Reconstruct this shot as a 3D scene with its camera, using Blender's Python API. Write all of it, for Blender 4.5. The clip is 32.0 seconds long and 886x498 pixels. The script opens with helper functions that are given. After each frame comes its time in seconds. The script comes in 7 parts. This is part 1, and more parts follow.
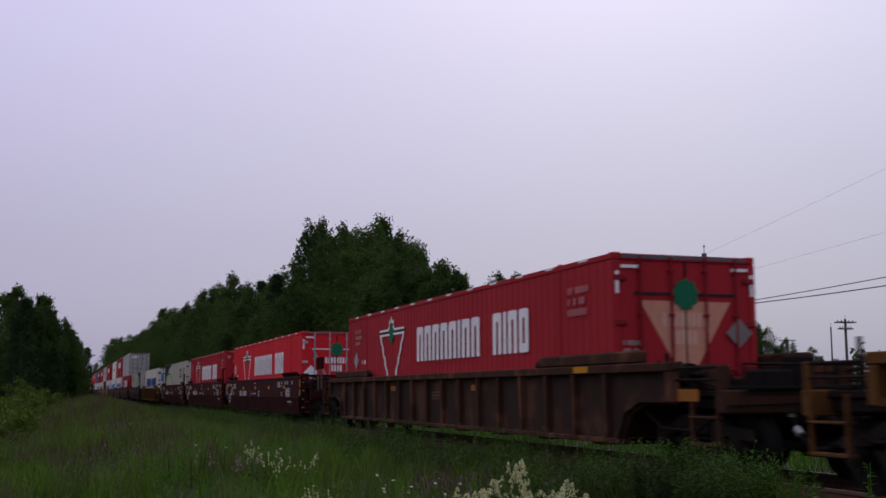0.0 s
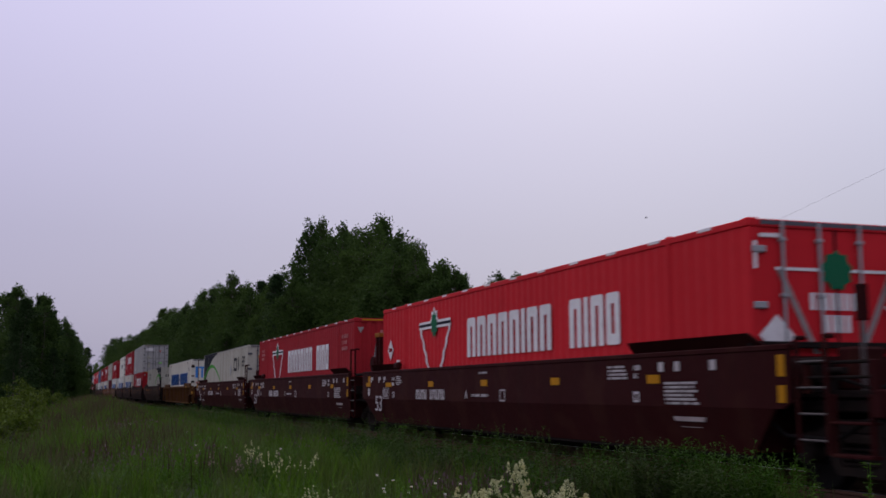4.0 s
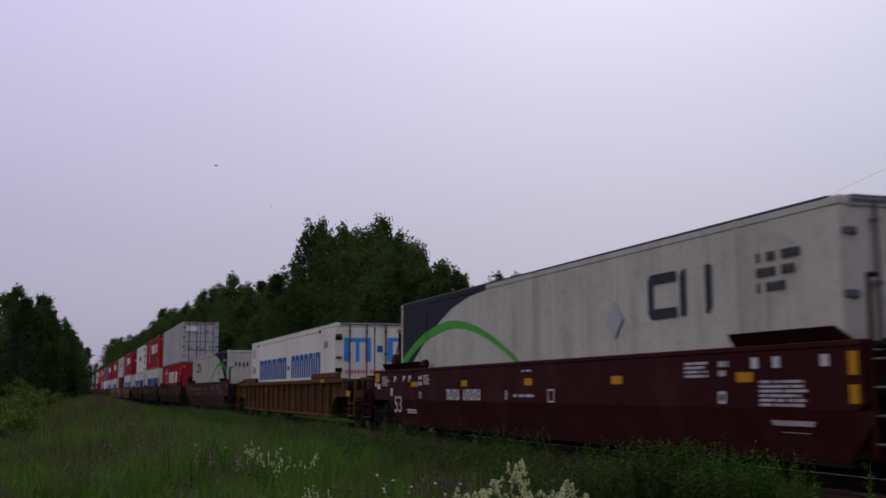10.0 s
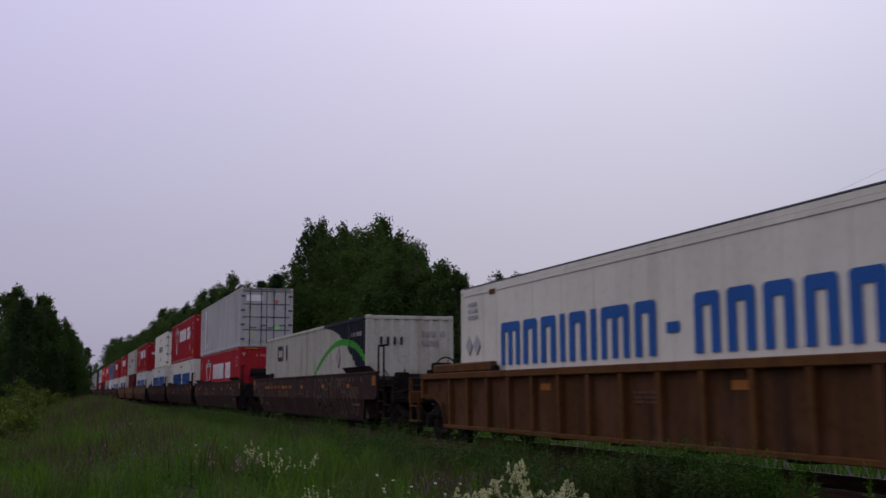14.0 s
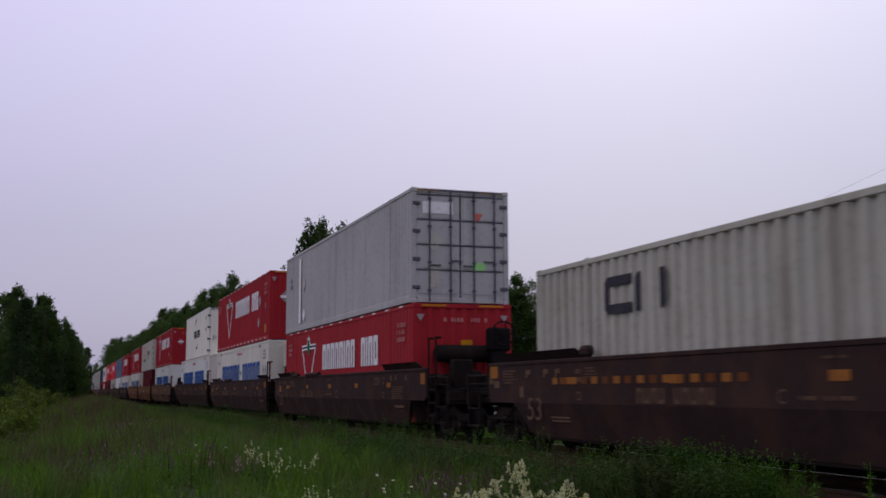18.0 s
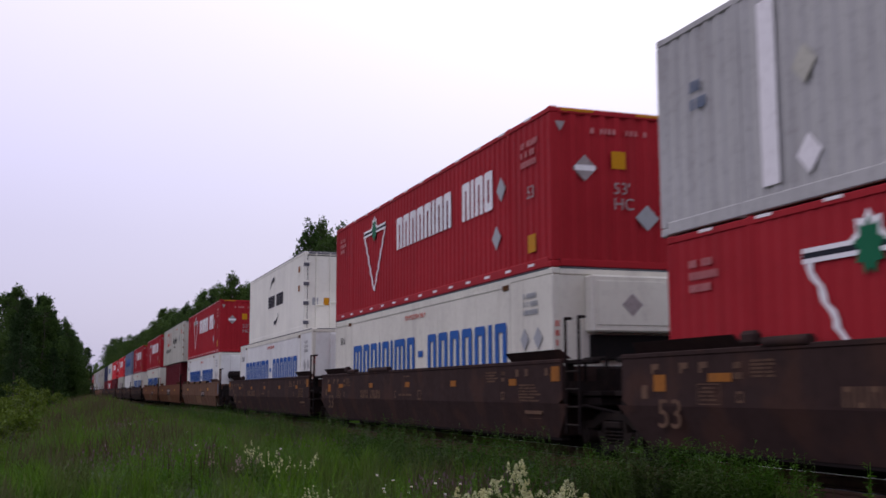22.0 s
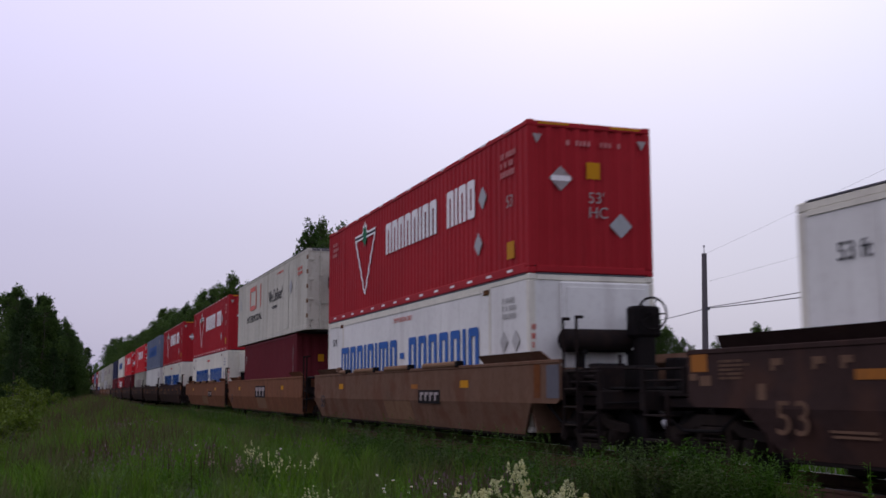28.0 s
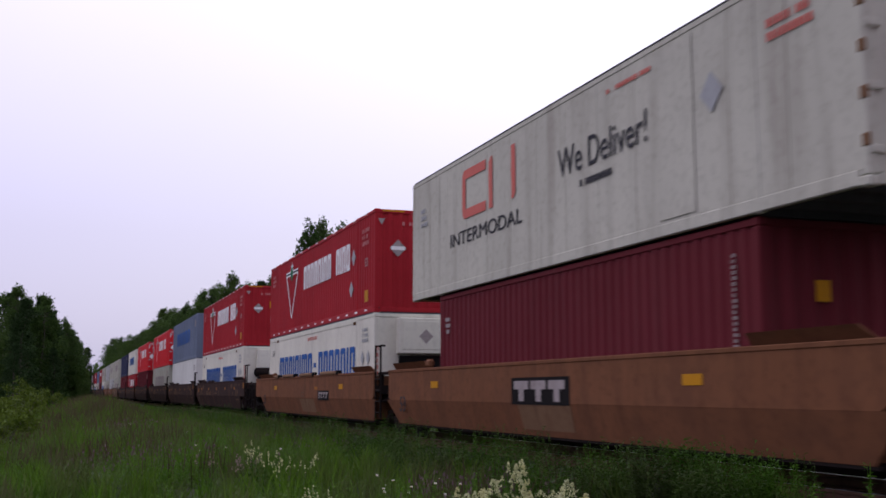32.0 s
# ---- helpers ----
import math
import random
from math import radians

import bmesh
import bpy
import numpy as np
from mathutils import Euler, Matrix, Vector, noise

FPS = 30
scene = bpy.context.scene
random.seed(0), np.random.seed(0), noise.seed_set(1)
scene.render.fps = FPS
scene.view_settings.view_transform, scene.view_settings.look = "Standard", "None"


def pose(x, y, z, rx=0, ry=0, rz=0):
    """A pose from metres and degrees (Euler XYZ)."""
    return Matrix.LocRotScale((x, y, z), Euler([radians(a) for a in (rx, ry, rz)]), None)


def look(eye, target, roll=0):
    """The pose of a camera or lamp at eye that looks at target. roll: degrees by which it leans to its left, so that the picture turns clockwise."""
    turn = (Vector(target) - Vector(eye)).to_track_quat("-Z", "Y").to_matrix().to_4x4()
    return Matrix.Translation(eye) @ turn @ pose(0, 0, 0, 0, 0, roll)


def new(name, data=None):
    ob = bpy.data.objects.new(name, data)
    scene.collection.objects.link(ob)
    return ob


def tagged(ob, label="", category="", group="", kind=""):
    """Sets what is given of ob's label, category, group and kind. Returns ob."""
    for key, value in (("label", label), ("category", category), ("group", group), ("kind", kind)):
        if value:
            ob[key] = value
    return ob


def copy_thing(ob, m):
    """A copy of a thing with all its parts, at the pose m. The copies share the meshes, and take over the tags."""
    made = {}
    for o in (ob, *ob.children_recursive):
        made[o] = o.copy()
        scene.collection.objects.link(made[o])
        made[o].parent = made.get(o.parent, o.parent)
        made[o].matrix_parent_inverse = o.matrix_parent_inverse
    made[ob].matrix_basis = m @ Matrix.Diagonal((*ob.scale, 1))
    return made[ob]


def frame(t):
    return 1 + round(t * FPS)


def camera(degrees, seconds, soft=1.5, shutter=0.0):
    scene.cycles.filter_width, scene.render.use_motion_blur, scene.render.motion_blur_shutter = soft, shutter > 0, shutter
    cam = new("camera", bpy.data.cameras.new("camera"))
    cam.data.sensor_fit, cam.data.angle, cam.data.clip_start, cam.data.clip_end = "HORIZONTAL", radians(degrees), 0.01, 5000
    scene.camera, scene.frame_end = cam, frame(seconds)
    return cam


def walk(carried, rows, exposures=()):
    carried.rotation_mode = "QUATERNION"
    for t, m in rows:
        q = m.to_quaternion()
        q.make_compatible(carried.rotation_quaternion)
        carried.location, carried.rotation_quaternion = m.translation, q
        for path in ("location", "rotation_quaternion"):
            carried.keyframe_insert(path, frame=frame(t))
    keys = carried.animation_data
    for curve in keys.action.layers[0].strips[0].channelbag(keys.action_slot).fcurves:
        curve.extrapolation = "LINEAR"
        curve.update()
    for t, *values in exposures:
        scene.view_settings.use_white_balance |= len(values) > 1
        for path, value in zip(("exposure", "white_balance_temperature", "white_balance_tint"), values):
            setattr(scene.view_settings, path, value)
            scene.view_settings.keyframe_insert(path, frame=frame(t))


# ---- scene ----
# camera on a tripod beside the line; x along the track (train runs to +x), y across it, z up from the rail head
EYE = (0.0, -9.27, 1.14)
YAW, TILT = radians(71.0), radians(7.41)
AIM = (EYE[0] - math.sin(YAW) * math.cos(TILT), EYE[1] + math.cos(YAW) * math.cos(TILT), EYE[2] + math.sin(TILT))
cam = camera(44.1, 32.0, soft=1.6, shutter=0.5)
STAND = look(EYE, AIM, -0.126)
walk(cam, [(0, STAND), (32, STAND)],
     exposures=[(0, 0.0), (6, 0.03), (13, -0.08), (16.5, -0.06), (18, 0.1), (19, 0.32), (20, 0.5), (23, 0.54), (25.5, 0.42), (27.5, 0.3), (28, 0.32), (29, 0.5), (30, 0.55), (32, 0.62)])
MEAN, V0, GAIN = 6.959, 6.78, 0.0125


def run(t):
    """The way of the train since the start: it gathers speed slowly."""
    return V0 * t + 0.5 * GAIN * t * t


# ---- light ----
world = bpy.data.worlds.new("overcast_sky")
scene.world = world
world.use_nodes = True
wn, wl = world.node_tree.nodes, world.node_tree.links
wn.clear()


def wnode(kind, **sets):
    n = wn.new(kind)
    for k, v in sets.items():
        n.inputs[k].default_value = v
    return n


sky = wn.new("ShaderNodeTexSky")
sky.sky_type = "NISHITA"
sky.sun_disc = False
sky.sun_elevation = radians(38)
sky.sun_rotation = radians(-60)
sky.dust_density = 4.0
dim = wn.new("ShaderNodeVectorMath")
dim.operation = "SCALE"
dim.inputs["Scale"].default_value = 0.09
wl.new(sky.outputs[0], dim.inputs[0])
wtc = wn.new("ShaderNodeTexCoord")
sep = wn.new("ShaderNodeSeparateXYZ")
wl.new(wtc.outputs["Generated"], sep.inputs[0])
ramp = wn.new("ShaderNodeValToRGB")
wl.new(sep.outputs["Z"], ramp.inputs[0])
cr = ramp.color_ramp
cr.elements[0].position, cr.elements[0].color = 0.0, (0.355, 0.35, 0.485, 1)
cr.elements[1].position, cr.elements[1].color = 0.9, (0.68, 0.67, 0.86, 1)
e = cr.elements.new(0.14)
e.color = (0.435, 0.42, 0.59, 1)
e = cr.elements.new(0.36)
e.color = (0.655, 0.625, 0.88, 1)
cloud = wn.new("ShaderNodeTexNoise")
cloud.inputs["Scale"].default_value = 2.2
cloud.inputs["Detail"].default_value = 3
wl.new(wtc.outputs["Generated"], cloud.inputs["Vector"])
soft_map = wn.new("ShaderNodeMapRange")
soft_map.inputs["To Min"].default_value = 0.95
soft_map.inputs["To Max"].default_value = 1.05
wl.new(cloud.outputs["Fac"], soft_map.inputs["Value"])
tone = wn.new("ShaderNodeVectorMath")
tone.operation = "SCALE"
wl.new(ramp.outputs[0], tone.inputs[0])
wl.new(soft_map.outputs[0], tone.inputs["Scale"])
side = wn.new("ShaderNodeMapRange")
side.inputs["From Min"].default_value, side.inputs["From Max"].default_value = -0.15, 0.75
wl.new(sep.outputs["Y"], side.inputs["Value"])
hue = wn.new("ShaderNodeMix")
hue.data_type = "RGBA"
hue.inputs["A"].default_value = (1.02, 0.99, 1.03, 1)
hue.inputs["B"].default_value = (0.95, 1.02, 0.98, 1)
wl.new(side.outputs[0], hue.inputs["Factor"])
tint = wn.new("ShaderNodeVectorMath")
tint.operation = "MULTIPLY"
wl.new(tone.outputs[0], tint.inputs[0])
wl.new(hue.outputs["Result"], tint.inputs[1])
cover = wn.new("ShaderNodeMix")
cover.data_type = "RGBA"
cover.inputs["Factor"].default_value = 0.88
wl.new(dim.outputs[0], cover.inputs["A"])
wl.new(tint.outputs[0], cover.inputs["B"])
bg = wn.new("ShaderNodeBackground")
bg.inputs["Strength"].default_value = 1.0
wl.new(cover.outputs["Result"], bg.inputs["Color"])
wout = wn.new("ShaderNodeOutputWorld")
wl.new(bg.outputs[0], wout.inputs[0])

sun_data = bpy.data.lights.new("sun", "SUN")
sun_data.energy, sun_data.angle, sun_data.color = 0.35, radians(30), (1.0, 0.96, 0.92)
sun = new("sun", sun_data)
sun.matrix_world = look((-60, -40, 60), (0, 0, 0))

# ---- materials ----


def mat(name):
    m = bpy.data.materials.new(name)
    m.use_nodes = True
    nt = m.node_tree
    return m, nt.nodes, nt.links, nt.nodes["Principled BSDF"]


def noise_fac(N, L, scale, detail=4, stretch=None, lo=0.35, hi=0.65, coord="Object"):
    tc = N.new("ShaderNodeTexCoord")
    n = N.new("ShaderNodeTexNoise")
    n.inputs["Scale"].default_value = scale
    n.inputs["Detail"].default_value = detail
    src = tc.outputs[coord]
    if stretch:
        mp = N.new("ShaderNodeMapping")
        mp.inputs["Scale"].default_value = stretch
        L.new(src, mp.inputs[0])
        src = mp.outputs[0]
    L.new(src, n.inputs["Vector"])
    r = N.new("ShaderNodeMapRange")
    r.inputs["From Min"].default_value, r.inputs["From Max"].default_value = lo, hi
    L.new(n.outputs["Fac"], r.inputs["Value"])
    return r.outputs[0], n


def mixed(N, L, fac, a, b, amount=1.0):
    mx = N.new("ShaderNodeMix")
    mx.data_type = "RGBA"
    if amount != 1.0:
        mu = N.new("ShaderNodeMath")
        mu.operation = "MULTIPLY"
        mu.inputs[1].default_value = amount
        L.new(fac, mu.inputs[0])
        fac = mu.outputs[0]
    L.new(fac, mx.inputs["Factor"])
    for key, val in (("A", a), ("B", b)):
        if isinstance(val, tuple):
            mx.inputs[key].default_value = (*val, 1)
        else:
            L.new(val, mx.inputs[key])
    return mx.outputs["Result"]


def bump(N, L, B, height, strength, dist):
    b = N.new("ShaderNodeBump")
    b.inputs["Strength"].default_value, b.inputs["Distance"].default_value = strength, dist
    L.new(height, b.inputs["Height"])
    L.new(b.outputs[0], B.inputs["Normal"])


def paint(name, base, dirt=(0.12, 0.1, 0.09), wear=0.25, streak=0.3, rough=0.5, rust=0.0, metal=0.0, vary=0.0, spec=0.03, dust=0.0):
    """Weathered paint: broad stains, vertical streaks, fine specks, optional rust patches."""
    m, N, L, B = mat(name)
    pale = tuple(min(1, c * 1.25 + 0.003) for c in base)
    f1, n1 = noise_fac(N, L, 0.55, 5, None, 0.35, 0.7)
    col = mixed(N, L, f1, base, pale, 0.6)
    f2, n2 = noise_fac(N, L, 1.0, 5, (2.6, 2.6, 0.22), 0.5, 0.8)
    col = mixed(N, L, f2, col, dirt, streak)
    f3, n3 = noise_fac(N, L, 9.0, 6, None, 0.5, 0.75)
    col = mixed(N, L, f3, col, dirt, wear)
    if dust:
        f5, n5 = noise_fac(N, L, 0.8, 6, (1.0, 1.0, 2.2), 0.48, 0.75)
        col = mixed(N, L, f5, col, tuple(0.75 * c + 0.007 for c in base), dust)
        f6, n6 = noise_fac(N, L, 3.0, 4, (5.0, 5.0, 0.5), 0.55, 0.8)
        col = mixed(N, L, f6, col, tuple(0.4 * c for c in base), dust * 0.8)
    if rust:
        f4, n4 = noise_fac(N, L, 1.3, 8, None, 0.52, 0.62)
        col = mixed(N, L, f4, col, (0.11, 0.05, 0.028), rust)
    if vary:
        oi = N.new("ShaderNodeObjectInfo")
        col = mixed(N, L, oi.outputs["Random"], col, tuple(c * 0.6 for c in base), vary)
    L.new(col, B.inputs["Base Color"])
    B.inputs["Metallic"].default_value = metal
    B.inputs["Specular IOR Level"].default_value = spec
    rr = N.new("ShaderNodeMapRange")
    rr.inputs["To Min"].default_value, rr.inputs["To Max"].default_value = rough, min(1, rough + 0.25)
    L.new(n3.outputs["Fac"], rr.inputs["Value"])
    L.new(rr.outputs[0], B.inputs["Roughness"])
    bump(N, L, B, n3.outputs["Fac"], 0.15, 0.01)
    return m


def foliage(name, dark, light, coarse=0.25, rough=0.6, through_light=0.25, drift=None, lump=0.5):
    m, N, L, B = mat(name)
    geo = N.new("ShaderNodeNewGeometry")
    col = mixed(N, L, geo.outputs["Random Per Island"], dark, light)
    f, n = noise_fac(N, L, coarse, 3, None, 0.35, 0.65)
    col = mixed(N, L, f, col, tuple(c * 0.55 for c in dark), lump)
    if drift:
        f, n = noise_fac(N, L, 0.5, 5, (1.0, 1.7, 0.2), 0.45, 0.6)
        col = mixed(N, L, f, col, drift, 0.75)
    oi = N.new("ShaderNodeObjectInfo")
    col = mixed(N, L, oi.outputs["Random"], col, tuple(0.5 * (a + b) * k for a, b, k in zip(dark, light, (1.15, 1.0, 0.8))), 0.35)
    L.new(col, B.inputs["Base Color"])
    B.inputs["Roughness"].default_value = rough
    B.inputs["Specular IOR Level"].default_value = 0.1
    tr = N.new("ShaderNodeBsdfTranslucent")
    L.new(col, tr.inputs["Color"])
    ms = N.new("ShaderNodeMixShader")
    ms.inputs[0].default_value = through_light
    L.new(B.outputs[0], ms.inputs[1])
    L.new(tr.outputs[0], ms.inputs[2])
    L.new(ms.outputs[0], N["Material Output"].inputs["Surface"])
    return m


M_CT = paint("red_container_paint", (0.31, 0.02, 0.025), (0.18, 0.022, 0.022), 0.2, 0.3, 0.45)
M_CTB = paint("bright_red_container_paint", (0.54, 0.022, 0.028), (0.34, 0.02, 0.02), 0.15, 0.2, 0.4)
M_CTD = paint("dark_red_trim", (0.2, 0.015, 0.02), (0.08, 0.03, 0.03), 0.3, 0.3, 0.5)
M_WHITE = paint("white_container_paint", (0.6, 0.58, 0.47), (0.3, 0.26, 0.22), 0.18, 0.3, 0.45)
M_WHITE2 = paint("clean_white_panel", (0.62, 0.62, 0.56), (0.38, 0.35, 0.31), 0.2, 0.35, 0.4)
M_CREAM = paint("cream_white_reefer_paint", (0.68, 0.665, 0.55), (0.4, 0.37, 0.32), 0.15, 0.2, 0.4)
M_CNG = paint("pale_grey_container_paint", (0.42, 0.41, 0.325), (0.2, 0.16, 0.11), 0.28, 0.55, 0.5, 0.12)
M_CNW = paint("weathered_offwhite_paint", (0.44, 0.43, 0.345), (0.22, 0.19, 0.15), 0.3, 0.6, 0.55)
M_GREY = paint("mid_grey_container_paint", (0.4, 0.395, 0.36), (0.16, 0.14, 0.13), 0.25, 0.35, 0.45)
M_GREYD = paint("dark_grey_steel", (0.1, 0.1, 0.11), (0.06, 0.05, 0.05), 0.3, 0.3, 0.5)
M_BLUEG = paint("blue_grey_container_paint", (0.14, 0.17, 0.22), (0.1, 0.1, 0.1), 0.25, 0.3, 0.5)
M_NAVY = paint("navy_container_paint", (0.03, 0.035, 0.07), (0.06, 0.05, 0.05), 0.25, 0.3, 0.5)
M_MAROON = paint("maroon_container_paint", (0.115, 0.019, 0.023), (0.1, 0.03, 0.03), 0.25, 0.35, 0.5)
M_BLACKP = paint("black_container_paint", (0.02, 0.022, 0.028), (0.05, 0.05, 0.05), 0.2, 0.2, 0.45)
M_GREENP = paint("green_stripe_paint", (0.06, 0.3, 0.04), (0.07, 0.16, 0.05), 0.2, 0.25, 0.45)
M_LEAFG = paint("dark_green_emblem_paint", (0.014, 0.12, 0.055), (0.04, 0.1, 0.06), 0.15, 0.15, 0.45)
M_BLUE = paint("blue_lettering_paint", (0.022, 0.09, 0.28), (0.05, 0.1, 0.2), 0.15, 0.15, 0.4)
M_BLUEC = paint("clear_blue_lettering_paint", (0.03, 0.1, 0.3), (0.06, 0.13, 0.26), 0.15, 0.15, 0.4)
M_BLUEL = paint("light_blue_lettering_paint", (0.05, 0.22, 0.55), (0.1, 0.2, 0.35), 0.15, 0.15, 0.4)
M_SIGNW = paint("white_marking_paint", (0.74, 0.72, 0.68), (0.35, 0.3, 0.28), 0.25, 0.25, 0.5)
M_MARKW = paint("dulled_white_stencil_paint", (0.5, 0.47, 0.45), (0.2, 0.16, 0.15), 0.3, 0.3, 0.6)
M_PEACH = paint("pale_peach_lettering_paint", (0.55, 0.33, 0.24), (0.4, 0.16, 0.12), 0.3, 0.3, 0.6)
M_SIGND = paint("faded_white_marking_paint", (0.3, 0.26, 0.24), (0.1, 0.07, 0.06), 0.4, 0.4, 0.6)
M_DULL = paint("dull_grey_placard_metal", (0.19, 0.16, 0.14), (0.12, 0.08, 0.07), 0.3, 0.3, 0.5)
M_FAINT = paint("pinkish_faded_marking_paint", (0.42, 0.16, 0.15), (0.3, 0.05, 0.05), 0.4, 0.4, 0.6)
M_GRAF = paint("faded_graffiti_paint", (0.085, 0.068, 0.05), (0.04, 0.028, 0.025), 0.5, 0.5, 0.7)
M_WELL = paint("dark_brown_wagon_wall", (0.028, 0.018, 0.014), (0.05, 0.026, 0.015), 0.5, 0.7, 0.7, 0.5)
M_STENCIL = paint("faded_tan_stencil_paint", (0.12, 0.072, 0.045), (0.06, 0.035, 0.028), 0.5, 0.4, 0.7)
# grime plus the shade of end decks and undersides, put into one near-black colour
M_GRIME_SHADE = paint("black_grime_and_shade", (0.013, 0.01, 0.009), (0.035, 0.022, 0.016), 0.4, 0.4, 0.7)
M_RUSTP = paint("rust_orange_patch", (0.13, 0.045, 0.014), (0.06, 0.025, 0.014), 0.5, 0.5, 0.7, 0.5)
M_TAN = paint("faded_tan_marking_paint", (0.5, 0.24, 0.15), (0.4, 0.1, 0.07), 0.3, 0.3, 0.6)
M_CORAL = paint("coral_red_lettering_paint", (0.5, 0.13, 0.1), (0.4, 0.25, 0.2), 0.2, 0.25, 0.5)
M_CHAR = paint("charcoal_lettering_paint", (0.035, 0.035, 0.04), (0.12, 0.11, 0.1), 0.2, 0.2, 0.5)
M_SILVER = paint("grey_placard_metal", (0.32, 0.33, 0.32), (0.2, 0.18, 0.17), 0.2, 0.2, 0.4)
M_YEL = paint("yellow_reflector_sheet", (0.44, 0.2, 0.01), (0.3, 0.15, 0.04), 0.25, 0.2, 0.35)
M_ORANGE = paint("faded_orange_plate", (0.26, 0.1, 0.02), (0.12, 0.06, 0.03), 0.4, 0.3, 0.5)
M_LIME = paint("pale_green_sticker", (0.3, 0.62, 0.2), (0.25, 0.4, 0.2), 0.1, 0.1, 0.4)
M_CARM = paint("dark_maroon_wagon_paint", (0.032, 0.0058, 0.0055), (0.024, 0.01, 0.009), 0.3, 0.35, 0.5, 0.12, dust=0.12)
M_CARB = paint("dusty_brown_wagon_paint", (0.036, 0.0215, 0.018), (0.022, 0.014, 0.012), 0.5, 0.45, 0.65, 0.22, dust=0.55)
M_CARR = paint("rusty_brown_wagon_paint", (0.155, 0.066, 0.032), (0.05, 0.024, 0.016), 0.35, 0.4, 0.6, 0.4, dust=0.55)
M_CARG = paint("faded_grey_brown_wagon_paint", (0.128, 0.074, 0.046), (0.085, 0.038, 0.018), 0.45, 0.55, 0.6, 0.8, dust=0.4)
M_PAD = paint("pale_rusty_pad_paint", (0.17, 0.1, 0.055), (0.1, 0.05, 0.03), 0.3, 0.4, 0.6, 0.3)
M_CARO = paint("ochre_wagon_paint", (0.095, 0.043, 0.013), (0.04, 0.02, 0.012), 0.5, 0.75, 0.6, 0.7)
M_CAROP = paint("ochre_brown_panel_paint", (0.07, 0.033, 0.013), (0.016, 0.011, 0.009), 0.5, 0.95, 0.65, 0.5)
M_CAROD = paint("dark_rust_wagon_paint", (0.048, 0.024, 0.014), (0.022, 0.013, 0.01), 0.5, 0.7, 0.65, 0.9)
M_IRON = paint("grimy_black_iron", (0.01, 0.009, 0.0085), (0.026, 0.018, 0.015), 0.3, 0.25, 0.6)
M_TRUCK = paint("dusty_cast_truck_steel", (0.022, 0.017, 0.014), (0.045, 0.03, 0.02), 0.4, 0.3, 0.65)
M_STEEL = paint("worn_bright_steel", (0.1, 0.09, 0.085), (0.08, 0.065, 0.055), 0.4, 0.2, 0.45, 0, 0.5)
M_FIT = paint("pale_metal_fitting", (0.5, 0.5, 0.48), (0.2, 0.18, 0.16), 0.3, 0.2, 0.4, 0, 0.3)
M_RAIL = paint("rusty_rail_steel", (0.13, 0.075, 0.05), (0.06, 0.04, 0.03), 0.4, 0.1, 0.5, 0.4, 0.3)
M_SHINE = paint("polished_rail_head", (0.3, 0.29, 0.28), (0.3, 0.27, 0.24), 0.2, 0.1, 0.3, 0, 0.85)
M_RUBBER = paint("dark_hose_rubber", (0.012, 0.012, 0.013), (0.04, 0.035, 0.03), 0.2, 0.1, 0.7)
M_TIE = paint("creosoted_timber", (0.018, 0.013, 0.011), (0.035, 0.027, 0.021), 0.4, 0.2, 0.8)
M_POLE = paint("weathered_grey_pole_timber", (0.11, 0.1, 0.1), (0.06, 0.05, 0.045), 0.35, 0.5, 0.8)
M_WIRE = paint("dark_cable", (0.03, 0.03, 0.035), (0.06, 0.06, 0.06), 0.1, 0.1, 0.6)
M_BARK = paint("grey_brown_bark", (0.1, 0.085, 0.07), (0.04, 0.035, 0.03), 0.5, 0.5, 0.9)
M_BIRD = paint("dark_feathers", (0.03, 0.03, 0.032), (0.06, 0.06, 0.06), 0.2, 0.1, 0.7)

M_LEAF_A = foliage("aspen_leaves", (0.05, 0.092, 0.02), (0.07, 0.125, 0.027), 0.3, 0.7, 0.42, lump=0.4)
M_LEAF_B = foliage("alder_leaves", (0.044, 0.083, 0.019), (0.06, 0.11, 0.025), 0.3, 0.7, 0.42, lump=0.4)
M_LEAF_C = foliage("spruce_needles", (0.02, 0.045, 0.013), (0.036, 0.072, 0.019), 0.25, 0.7, 0.1)
M_LEAF_D = foliage("willow_shrub_leaves", (0.05, 0.085, 0.008), (0.115, 0.165, 0.02))
M_GRASS = foliage("meadow_grass", (0.036, 0.104, 0.007), (0.125, 0.285, 0.016), 1.2, 0.6, 0.3, (0.075, 0.07, 0.035), 0.72)
M_DRY = foliage("dry_seed_grass", (0.05, 0.05, 0.018), (0.13, 0.085, 0.06), 0.35, 0.7, 0.3)
M_WEED = foliage("weed_leaves", (0.024, 0.068, 0.005), (0.068, 0.165, 0.011), 1.3, 0.55, 0.3, (0.05, 0.055, 0.025), 0.65)
M_HERB = foliage("herb_leaves", (0.042, 0.12, 0.008), (0.15, 0.33, 0.02), 0.9, 0.55, 0.3, (0.075, 0.07, 0.045), 0.8)
M_TUFT = foliage("pale_grass_tufts", (0.055, 0.125, 0.009), (0.13, 0.255, 0.02), 1.5, 0.6, 0.3, (0.1, 0.08, 0.05), 0.65)
M_VETCH = foliage("dull_violet_blossom", (0.12, 0.08, 0.088), (0.24, 0.165, 0.175), 2.0, 0.7, 0.3)
M_BLOOM = foliage("creamy_white_blossom", (0.46, 0.49, 0.22), (0.8, 0.8, 0.5), 3.0, 0.7, 0.3)
